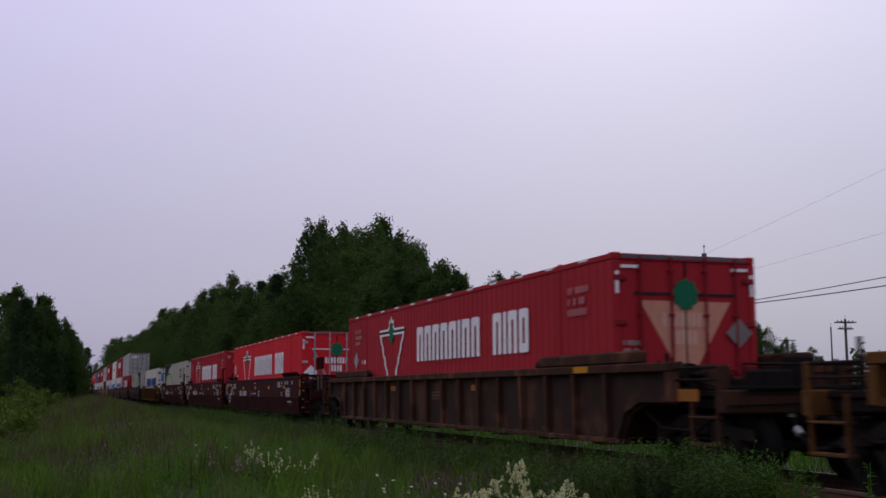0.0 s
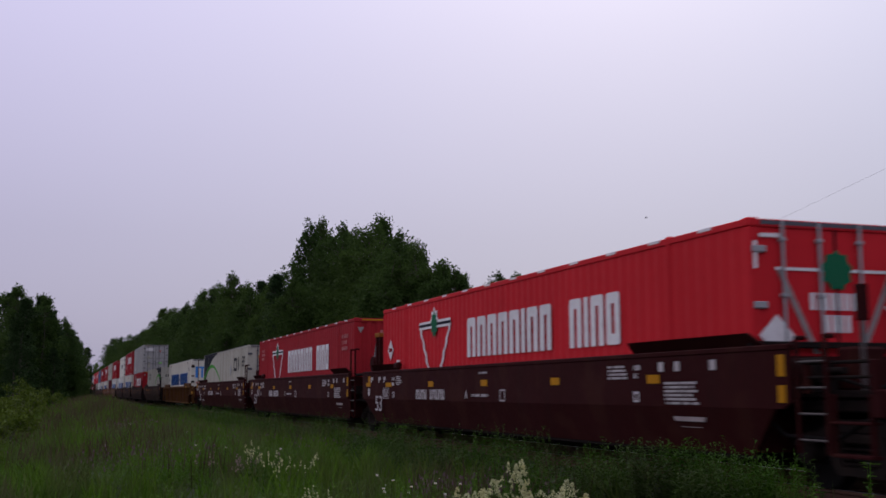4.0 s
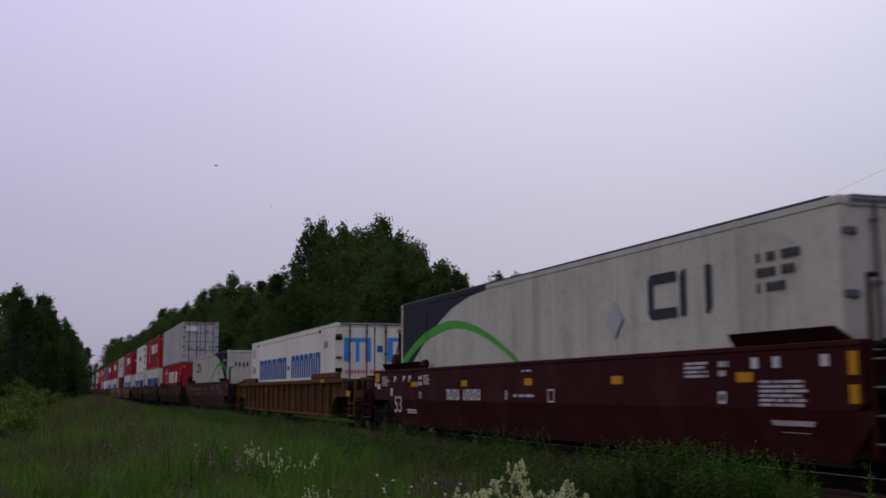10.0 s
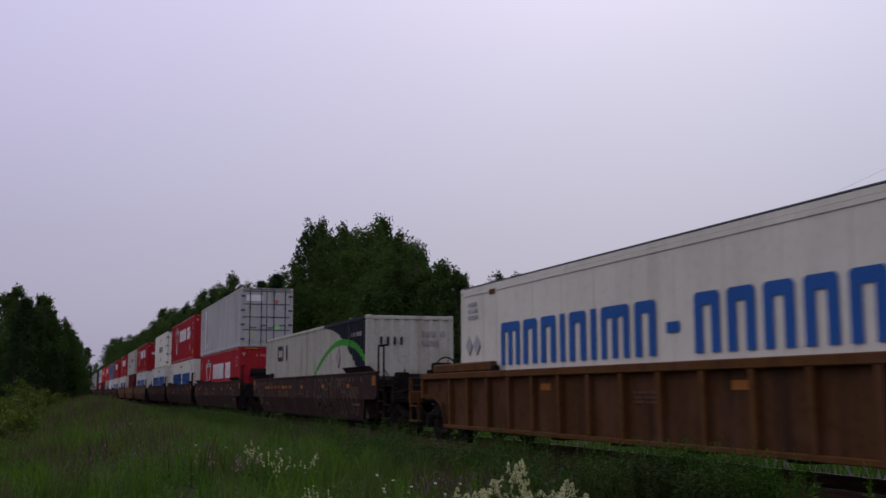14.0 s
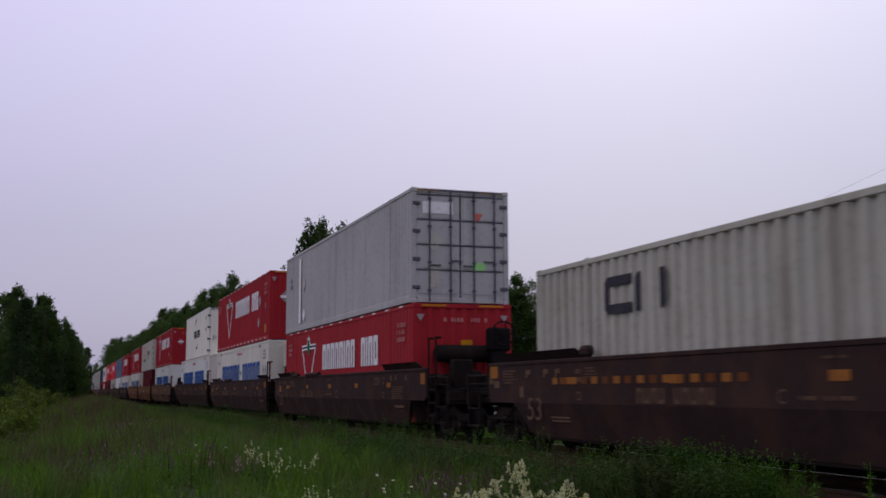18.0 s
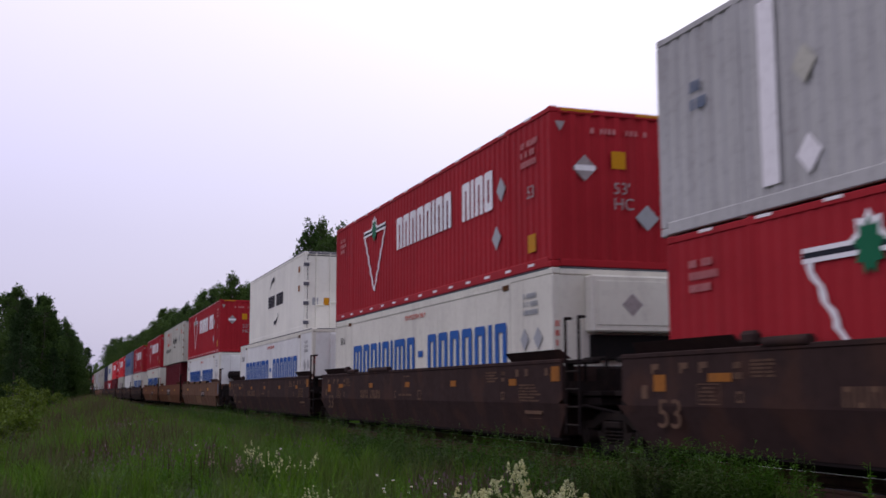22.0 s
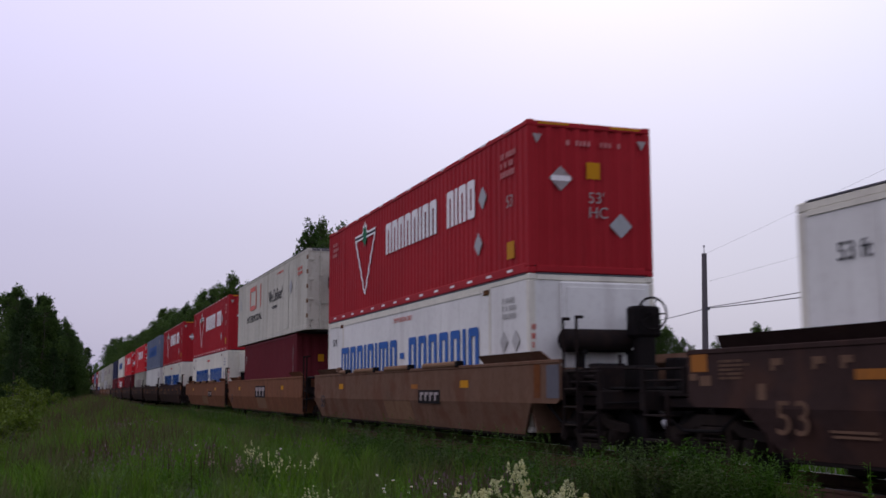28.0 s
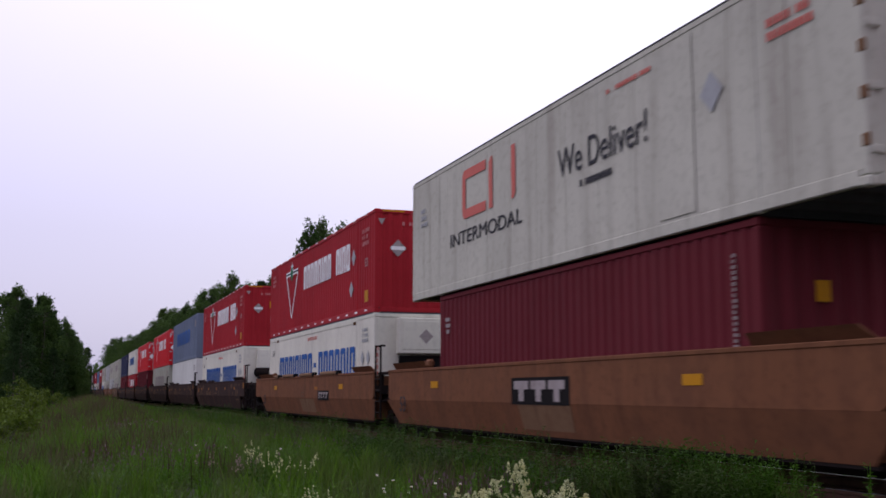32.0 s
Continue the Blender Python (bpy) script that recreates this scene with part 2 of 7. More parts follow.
M_PETAL = foliage("white_petals", (0.62, 0.62, 0.56), (0.8, 0.8, 0.74), 3.0, 0.7, 0.3, lump=0.1)
M_BLOOMP = foliage("pinkish_dry_blossom", (0.22, 0.16, 0.14), (0.42, 0.34, 0.27), 3.0, 0.7, 0.3)

M_GROUND, N, L, B = mat("meadow_soil")
f, n = noise_fac(N, L, 0.35, 6, None, 0.38, 0.62)
col = mixed(N, L, f, (0.016, 0.028, 0.008), (0.034, 0.028, 0.017))
f2, n2 = noise_fac(N, L, 6.0, 6, None, 0.4, 0.6)
col = mixed(N, L, f2, col, (0.014, 0.02, 0.006), 0.6)
L.new(col, B.inputs["Base Color"])
B.inputs["Roughness"].default_value = 0.95
bump(N, L, B, n2.outputs["Fac"], 0.6, 0.06)

M_BALLAST, N, L, B = mat("grey_ballast_stone")
geo = N.new("ShaderNodeNewGeometry")
col = mixed(N, L, geo.outputs["Random Per Island"], (0.011, 0.01, 0.0095), (0.032, 0.029, 0.028))
f2, n2 = noise_fac(N, L, 14.0, 6, None, 0.4, 0.6)
col = mixed(N, L, f2, col, (0.011, 0.009, 0.008), 0.6)
L.new(col, B.inputs["Base Color"])
B.inputs["Roughness"].default_value = 0.9
bump(N, L, B, n2.outputs["Fac"], 0.5, 0.03)

# ---- building helpers ----


class G:
    """Collects vertices and faces of one part."""

    def __init__(self):
        self.v, self.f, self.s = [], [], []

    def add(self, verts, faces, smooth=False):
        o = len(self.v)
        self.v += [tuple(p) for p in verts]
        self.f += [tuple(i + o for i in f) for f in faces]
        self.s += [smooth] * len(faces)
        return self

    def box(self, x0, x1, y0, y1, z0, z1, c=0.0):
        lo, hi = (min(x0, x1), min(y0, y1), min(z0, z1)), (max(x0, x1), max(y0, y1), max(z0, z1))
        if c <= 0:
            vs = [(x, y, z) for x in (lo[0], hi[0]) for y in (lo[1], hi[1]) for z in (lo[2], hi[2])]
            return self.add(vs, [(0, 1, 3, 2), (4, 6, 7, 5), (0, 4, 5, 1), (2, 3, 7, 6), (0, 2, 6, 4), (1, 5, 7, 3)])
        c = min(c, 0.45 * min(h - l for l, h in zip(lo, hi)))
        vs, idx = [], {}
        for sx in (0, 1):
            for sy in (0, 1):
                for sz in (0, 1):
                    s = (sx, sy, sz)
                    for a in range(3):
                        p = []
                        for k in range(3):
                            base = hi[k] if s[k] else lo[k]
                            p.append(base if k == a else base + (-c if s[k] else c))
                        idx[(s, a)] = len(vs)
                        vs.append(p)
        fs = []
        for a in range(3):
            b, d = (a + 1) % 3, (a + 2) % 3
            for side in (0, 1):
                q = []
                for u, w in ((0, 0), (1, 0), (1, 1), (0, 1)):
                    s = [0, 0, 0]
                    s[a], s[b], s[d] = side, u, w
                    q.append(idx[(tuple(s), a)])
                fs.append(q)
            for u in (0, 1):
                for w in (0, 1):
                    s0, s1 = [0, 0, 0], [0, 0, 0]
                    s0[b], s0[d], s1[b], s1[d], s1[a] = u, w, u, w, 1
                    s0, s1 = tuple(s0), tuple(s1)
                    fs.append([idx[(s0, b)], idx[(s1, b)], idx[(s1, d)], idx[(s0, d)]])
        for sx in (0, 1):
            for sy in (0, 1):
                for sz in (0, 1):
                    fs.append([idx[((sx, sy, sz), a)] for a in range(3)])
        return self.add(vs, fs)

    def cyl(self, p0, p1, r0, r1=None, n=12, caps=True):
        r1 = r0 if r1 is None else r1
        p0, p1 = Vector(p0), Vector(p1)
        d = (p1 - p0).normalized()
        a = d.orthogonal().normalized()
        b = d.cross(a)
        vs = []
        for p, r in ((p0, r0), (p1, r1)):
            for i in range(n):
                t = 2 * math.pi * i / n
                vs.append(p + a * (r * math.cos(t)) + b * (r * math.sin(t)))
        self.add(vs, [(i, (i + 1) % n, n + (i + 1) % n, n + i) for i in range(n)], True)
        if caps:
            self.add(vs, [tuple(range(n))[::-1], tuple(range(n, 2 * n))])
        return self

    def tube(self, pts, r, n=8):
        for a, b in zip(pts, pts[1:]):
            self.cyl(a, b, r, r, n)
        return self

    def ring(self, c, axis, R, r, n=20, m=6):
        axis = Vector(axis).normalized()
        a = axis.orthogonal().normalized()
        b = axis.cross(a)
        vs, fs = [], []
        for i in range(n):
            t = 2 * math.pi * i / n
            e = a * math.cos(t) + b * math.sin(t)
            for j in range(m):
                u = 2 * math.pi * j / m
                vs.append(Vector(c) + e * (R + r * math.cos(u)) + axis * (r * math.sin(u)))
        for i in range(n):
            for j in range(m):
                fs.append((i * m + j, ((i + 1) % n) * m + j, ((i + 1) % n) * m + (j + 1) % m, i * m + (j + 1) % m))
        return self.add(vs, fs, True)

    def slab(self, poly, y0, y1):
        """A polygon in x and z, thick from y0 to y1."""
        n = len(poly)
        vs = [(x, y0, z) for x, z in poly] + [(x, y1, z) for x, z in poly]
        return self.add(vs, [tuple(range(n))[::-1], tuple(range(n, 2 * n))] + [(i, (i + 1) % n, n + (i + 1) % n, n + i) for i in range(n)])

    def slabx(self, poly, x0, x1):
        """A polygon in y and z, thick from x0 to x1."""
        n = len(poly)
        vs = [(x0, y, z) for y, z in poly] + [(x1, y, z) for y, z in poly]
        return self.add(vs, [tuple(range(n))[::-1], tuple(range(n, 2 * n))] + [(i, (i + 1) % n, n + (i + 1) % n, n + i) for i in range(n)])

    def mesh(self, name):
        me = bpy.data.meshes.new(name)
        me.from_pydata(self.v, [], self.f)
        me.polygons.foreach_set("use_smooth", self.s)
        if len(self.f) < 4000:
            bm = bmesh.new()
            bm.from_mesh(me)
            bmesh.ops.recalc_face_normals(bm, faces=bm.faces)
            bm.to_mesh(me)
            bm.free()
        me.update()
        return me


def part(name, g, material, parent, label="", at=None):
    me = g.mesh(name) if isinstance(g, G) else g
    if not me.materials:
        me.materials.append(material)
    ob = new(name, me)
    if parent is not None:
        ob.parent = parent
    if at is not None:
        ob.matrix_basis = at
    if label:
        tagged(ob, label)
    return ob


def lettered(body, size, material, name="lettering"):
    """A mesh of words in the built-in font, lying in x and y, its lower left corner at the origin."""
    cu = bpy.data.curves.new(name, "FONT")
    cu.body, cu.size = body, size
    cu.extrude = 0.002
    tmp = bpy.data.objects.new(name, cu)
    scene.collection.objects.link(tmp)
    me = bpy.data.meshes.new_from_object(tmp.evaluated_get(bpy.context.evaluated_depsgraph_get()))
    bpy.data.objects.remove(tmp)
    bpy.data.curves.remove(cu)
    me.name = name
    me.materials.clear()
    me.materials.append(material)
    return me


def on_side(x, y, z):
    """Words that stand upright on a face turned to -y."""
    return pose(x, y, z, 90, 0, 0)


def on_front(x, y, z):
    """Words that stand upright on a face turned to +x."""
    return pose(x, y, z, 90, 0, 90)

# ---- containers ----


def wave(a0, a1, pitch):
    """Stations along a trapezoid-corrugated sheet, each with 0 for a crest and 1 for a trough."""
    n = max(1, round((a1 - a0) / pitch))
    p = (a1 - a0) / n
    line = []
    for i in range(n):
        s = a0 + i * p
        line += [(s, 0), (s + 0.3 * p, 0), (s + 0.5 * p, 1), (s + 0.8 * p, 1)]
    return line + [(a1, 0)]


def corrugated(g, a0, a1, z0, z1, out, depth, pitch, axis="x", sign=-1):
    """A trapezoid-corrugated sheet along x (facing y*sign) or along y (facing x*sign); out is the outermost plane."""
    line = wave(a0, a1, pitch)
    vs = []
    for a, d in line:
        o = out - sign * depth * d
        for z in (z0, z1):
            vs.append((a, o, z) if axis == "x" else (o, a, z))
    g.add(vs, [(2 * i, 2 * i + 2, 2 * i + 3, 2 * i + 1) for i in range(len(line) - 1)])
    return g


def painted_field(low, high, x0, x1, hl, depth, pitch, lift):
    """A coat of paint on a container's near wall between the heights low(x) and high(x), following its corrugation."""
    line = wave(-hl + 0.12, hl - 0.12, pitch)
    xs, ds = [p[0] for p in line], [p[1] for p in line]
    st = sorted({x0, x1, *(x for x in xs if x0 < x < x1), *(x0 + (x1 - x0) * k / 70 for k in range(71))})
    vs = []
    for x in st:
        y = -1.283 + depth * float(np.interp(x, xs, ds)) - lift
        vs += [(x, y, low(x)), (x, y, high(x))]
    return G().add(vs, [(2 * i, 2 * i + 2, 2 * i + 3, 2 * i + 1) for i in range(len(st) - 1)])


def seamed(g, a0, a1, z0, z1, out, sign, sheets=13):
    """A flat wall along x of that many sheets, with a narrow recessed joint between neighbours."""
    p = (a1 - a0) / sheets
    line = []
    for i in range(sheets):
        s = a0 + i * p
        line += [(s + 0.006, 0), (s + p - 0.012, 0), (s + p - 0.008, 1), (s + p + 0.002, 1)]
    vs = []
    for a, d in line:
        for z in (z0, z1):
            vs.append((a, out - sign * 0.012 * d, z))
    return g.add(vs, [(2 * i, 2 * i + 2, 2 * i + 3, 2 * i + 1) for i in range(len(line) - 1)])


def flat_bars(word, x0, x1, z0, z1, y, m, parent, label="", slit=0.85, space=0.17):
    """A word as a row of plain blocks, a part for each: 1 a bar, 2 an arch, 3 a triple arch, 4 a ring, 5 an upturned arch, 0 a space."""
    wide = {0: 0.8, 1: 0.46, 2: 1.0, 3: 1.36, 4: 1.0, 5: 1.0}
    u = (x1 - x0) / sum(wide[int(c)] for c in word)
    x, h = x0, z1 - z0
    for c in word:
        k = int(c)
        w = wide[k] * u
        gap = space * u
        posts = {0: 0, 1: 1, 2: 2, 3: 3, 4: 2, 5: 2}[k]
        if posts:
            g = G()
            bw = (w - gap) / (posts + (posts - 1) * slit)
            a0, a1 = x + gap / 2, x + w - gap / 2
            cap = min(0.22 * h, bw)
            lo, hi = z0 + (cap if k in (4, 5) else 0), z1 - (cap if k in (2, 3, 4) else 0)
            c = 0.25 * bw
            for i in range(posts):
                a = a0 + i * bw * (1 + slit)
                g.box(a, a + bw, y - 0.007, y - 0.003, lo, hi)
            if k in (2, 3, 4):
                g.slab([(a0, hi), (a1, hi), (a1, z1 - c), (a1 - c, z1), (a0 + c, z1), (a0, z1 - c)], y - 0.007, y - 0.003)
            if k in (4, 5):
                g.slab([(a0, lo), (a0, z0 + c), (a0 + c, z0), (a1 - c, z0), (a1, z0 + c), (a1, lo)], y - 0.007, y - 0.003)
            part("lettering_bar", g, m, parent, label)
        x += w


def sign_blocks(pattern, x0, x1, z0, z1, y):
    """A number that is not spelled out: one block for each sign, a space where the pattern has a blank."""
    g = G()
    w = (x1 - x0) / len(pattern)
    for i, c in enumerate(pattern):
        if c != " ":
            a = x0 + i * w
            g.box(a + 0.06 * w, a + 0.28 * w, y - 0.007, y - 0.003, z0, z1).box(a + 0.58 * w, a + 0.8 * w, y - 0.007, y - 0.003, z0, z1)
            g.box(a + 0.28 * w, a + 0.58 * w, y - 0.007, y - 0.003, *((z1 - 0.25 * (z1 - z0), z1), (z0, z0 + 0.25 * (z1 - z0)))[i % 2])
    return g


def frame_mark(x0, x1, z0, z1, y, w=0.025):
    g = G().box(x0, x1, y - 0.007, y - 0.003, z1 - w, z1).box(x0, x1, y - 0.007, y - 0.003, z0, z0 + w)
    return g.box(x0, x0 + w, y - 0.007, y - 0.003, z0 + w, z1 - w).box(x1 - w, x1, y - 0.007, y - 0.003, z0 + w, z1 - w)


def text_rows(x0, x1, z0, z1, rows, y, seed=1, front=False):
    """Small unreadable lines of writing as rows of short plain bars."""
    rnd = random.Random(seed)
    g = G()
    h = (z1 - z0) / rows
    sw = min(0.6 * h, (x1 - x0) / 7)
    for i in range(rows):
        z = z1 - (i + 0.85) * h
        e = x1 - (x1 - x0) * rnd.uniform(0, 0.3)
        s = x0
        while s < e:
            w = sw * rnd.uniform(0.45, 0.8)
            if rnd.random() > 0.12:
                if front:
                    g.box(y + 0.003, y + 0.007, s, s + w, z, z + 0.62 * h)
                else:
                    g.box(s, s + w, y - 0.007, y - 0.003, z, z + 0.62 * h)
            s += w + sw * 0.3
    return g


def writing(parent, g, m, name="small_writing"):
    return tagged(part(name, g, m, parent), kind="stuff")


def diamond(c, r, y, front=False, x=0):
    g = G()
    if front:
        g.slabx([(c[0] - r, c[1]), (c[0], c[1] - r), (c[0] + r, c[1]), (c[0], c[1] + r)], x + 0.004, x + 0.012)
    else:
        g.slab([(c[0] - r * 0.95, c[1]), (c[0], c[1] - r), (c[0] + r * 0.95, c[1]), (c[0], c[1] + r)], y - 0.012, y - 0.004)
    return g


def container(length, width, paint_, trim, label, category, side="corr", front="panel", pitch=0.28, rail=None, rods=None, depth=0.03):
    """An empty at the base's centre with the container's parts; +x is the leading end, -y the side towards the meadow."""
    H = 2.895
    c = tagged(new("shipping_container"), label, category, "containers on the train")
    hl, hw = length / 2, width / 2
    rail = rail or trim
    inset = 1.98 if length > 13 else 0.0
    # walls
    for s in (-1, 1):
        g = G()
        if side == "corr":
            corrugated(g, -hl + 0.12, hl - 0.12, 0.2, H - 0.1, s * (hw - 0.012), depth, pitch, "x", s)
        else:
            seamed(g, -hl + 0.1, hl - 0.1, 0.2, H - 0.1, s * (hw - 0.012), s)
        part("side_panel", g, paint_, c)
        part("top_rail", G().box(-hl + 0.16, hl - 0.16, s * hw, s * (hw - 0.07), H - 0.11, H - 0.015, 0.012), rail, c)
        part("bottom_rail", G().box(-hl + 0.16, hl - 0.16, s * hw, s * (hw - 0.1), 0.02, 0.2, 0.014), rail, c)
        for e in (-1, 1):
            part("corner_post", G().box(e * (hl - 0.13), e * hl, s * hw, s * (hw - 0.13), 0.12, H - 0.12, 0.015), trim, c)
            for z in (0.0, H - 0.12):
                part("corner_casting", G().box(e * (hl - 0.17), e * (hl + 0.003), s * (hw + 0.003), s * (hw - 0.16), z, z + 0.12, 0.02), trim, c)
            if inset:
                x = e * (hl - inset)
                part("stacking_post", G().box(x - 0.07, x + 0.07, s * (hw + 0.004), s * (hw - 0.1), 0.0, H + 0.012, 0.03), trim, c)
    # white edge marks under the roof
    # roof and floor
    g = G()
    corrugated(g, -hl + 0.1, hl - 0.1, -hw + 0.05, hw - 0.05, H - 0.03, 0.02, 0.4, "x", 1)
    g.v = [(x, z, y) for x, y, z in g.v]
    part("roof", g, paint_, c)
    part("floor", G().box(-hl + 0.1, hl - 0.1, -hw + 0.06, hw - 0.06, 0.13, 0.17), M_GREYD, c)
    g = G()
    for i in range(26):
        x = -hl + 0.5 + i * (length - 1.0) / 25
        g.box(x - 0.03, x + 0.03, -hw + 0.06, hw - 0.06, 0.03, 0.13)
    tagged(part("underside_frame", g, M_GREYD, c), kind="stuff")
    if side == "smooth":
        part("roof_rim", G().box(-hl + 0.18, hl - 0.18, -hw - 0.004, -hw + 0.05, H - 0.014, H + 0.012, 0.005), M_GREYD, c, "dark roof edge")
        part("roof_rim", G().box(hl - 0.05, hl + 0.004, -hw + 0.18, hw - 0.18, H - 0.014, H + 0.012, 0.005), M_GREYD, c)
    # trailing end: plain wall
    g = corrugated(G(), -hw + 0.12, hw - 0.12, 0.15, H - 0.1, -hl + 0.015, 0.03, 0.28, "y", -1)
    part("end_panel", g, paint_, c)
    for e in (-1, 1):
        part("end_rail", G().box(e * hl, e * (hl - 0.08), -hw + 0.16, hw - 0.16, H - 0.12, H - 0.015, 0.012), trim, c)
        part("end_rail", G().box(e * hl, e * (hl - 0.08), -hw + 0.16, hw - 0.16, 0.02, 0.15, 0.012), trim, c)
    # leading end
    if front == "panel":
        part("end_panel", corrugated(G(), -hw + 0.12, hw - 0.12, 0.15, H - 0.1, hl - 0.015, 0.04, 0.3, "y", 1), paint_, c)
    elif front == "reefer":
        part("end_panel", G().box(hl - 0.06, hl - 0.02, -hw + 0.12, hw - 0.12, 0.14, H - 0.1, 0.01), paint_, c)
        out, zu = (0.06, 0.9) if paint_ is M_WHITE2 else (0.3, 1.76)
        unit = part("cooling_unit", G().box(hl - 0.02, hl + out, -hw + 0.62, hw - 0.12, zu, H - 0.14, 0.03), paint_, c, "white cooling unit cover")
        part("cover_panel", G().box(hl + out, hl + out + 0.015, -hw + 0.72, hw - 0.22, max(1.45, zu + 0.12), H - 0.24, 0.006), paint_, unit)
        if zu > 1:
            part("cover_mark", diamond((0.1, 2.24), 0.2, 0, True, hl + out + 0.012), M_SIGND, unit)
        part("lower_cover", G().box(hl - 0.02, hl + 0.05, -hw + 0.4, hw - 0.3, 0.2, 0.86, 0.02), paint_, c)
    else:
        rods = rods or M_GREYD
        for s in (-1, 1):
            y0, y1 = (-hw + 0.13, -0.012) if s < 0 else (0.012, hw - 0.13)
            d = part("door", G().box(hl - 0.06, hl - 0.025, y0, y1, 0.15, H - 0.12, 0.008), paint_, c)
            if front == "door":
                for k in range(4):
                    z = 0.24 + k * 0.63
                    part("door_panel", G().box(hl - 0.025, hl - 0.012, y0 + 0.06, y1 - 0.06, z, z + 0.56, 0.006), paint_, d)
                    part("door_rib", G().box(hl - 0.025, hl + 0.01, y0 + 0.02, y1 - 0.02, z + 0.58, z + 0.61, 0.006), rods, d)
            for k in (0.3, 0.78):
                y = y0 + (y1 - y0) * k
                rod = part("locking_rod", G().cyl((hl + 0.02, y, 0.06), (hl + 0.02, y, H - 0.04), 0.022, n=8), rods, d)
                g = G()
                for z in (0.3, 1.0, 1.9, 2.6):
                    g.box(hl - 0.02, hl + 0.045, y - 0.045, y + 0.045, z, z + 0.05, 0.008)
                tagged(part("rod_bracket", g, rods, rod), kind="stuff")
                part("door_handle", G().box(hl + 0.02, hl + 0.045, y - 0.3 * s, y + 0.02 * s, 1.05 - 0.12 * (k < 0.5), 1.09 - 0.12 * (k < 0.5), 0.008), rods, d)
            for k in range(4):
                z = 0.35 + k * 0.7
                yy = s * (hw - 0.13)
                part("hinge", G().box(hl - 0.02, hl + 0.025, yy - 0.1, yy + 0.1, z, z + 0.09, 0.012), rods, d)
        part("header_strip", G().box(hl + 0.001, hl + 0.006, -hw + 0.17, hw - 0.17, H - 0.085, H - 0.03), M_GREYD, c)
        part("door_seal", G().box(hl - 0.03, hl - 0.01, -0.012, 0.012, 0.15, H - 0.12), M_RUBBER, c)
    return c


def top_marks(c, hl, hw, n=9, z=2.84):
    for i in range(n):
        x = -hl + 1.0 + i * (2 * hl - 2.0) / (n - 1)
        part("edge_mark", G().box(x - 0.16, x + 0.16, -hw - 0.006, -hw - 0.002, z, z + 0.04), M_SIGNW, c)


def triangle_emblem(c, y, x0=-4.95, x1=-2.65, zt=2.28, zb=0.58):
    """Inverted white triangle outline with a double bar and a green jagged disc on top."""
    xm = (x0 + x1) / 2
    vs = []
    n = 18
    for i in range(2 * n + 1):
        t = abs(i - n) / n
        e = -1 if i < n else 1
        mid = xm + e * t * (x1 - x0) / 2 + 0.035 * math.sin(i * 1.9)
        w = 0.048 + 0.014 * (i % 2)
        for q in (-w, w):
            for d in (0.003, 0.007):
                vs.append((mid + q, y - d, zb + (zt - zb) * t))
    fs = []
    for i in range(2 * n):
        o = 4 * i
        fs += [(o, o + 4, o + 6, o + 2), (o + 1, o + 3, o + 7, o + 5), (o, o + 1, o + 5, o + 4), (o + 2, o + 6, o + 7, o + 3)]
    part("triangle_outline", G().add(vs, fs), M_SIGNW, c, "white inverted triangle outline")
    g = G().box(x0 - 0.02, x1 + 0.02, y - 0.01, y - 0.0075, zt + 0.02, zt + 0.075).box(x0 - 0.02, x1 + 0.02, y - 0.01, y - 0.0075, zt - 0.1, zt - 0.045)
    part("triangle_bar", g, M_SIGNW, c)
    part("triangle_bar", G().box(x0 - 0.02, x1 + 0.02, y - 0.0095, y - 0.0072, zt - 0.045, zt + 0.02), M_BLACKP, c)
    pts, halo = [], []
    for i in range(18):
        t = 2 * math.pi * i / 18
        r = (0.31, 0.21)[i % 2]
        pts.append((xm + r * 0.8 * math.sin(t), zt - 0.02 + r * 1.05 * math.cos(t)))
        r = (0.36, 0.27)[i % 2] if 5 > i or i > 13 else 0.2
        halo.append((xm + r * 0.85 * math.sin(t), zt + 0.01 + r * 1.05 * math.cos(t)))
    part("emblem_halo", G().slab(halo, y - 0.0135, y - 0.0105), M_SIGNW, c)
    part("round_emblem", G().slab(pts, y - 0.018, y - 0.014), M_LEAFG, c, "green jagged round emblem")


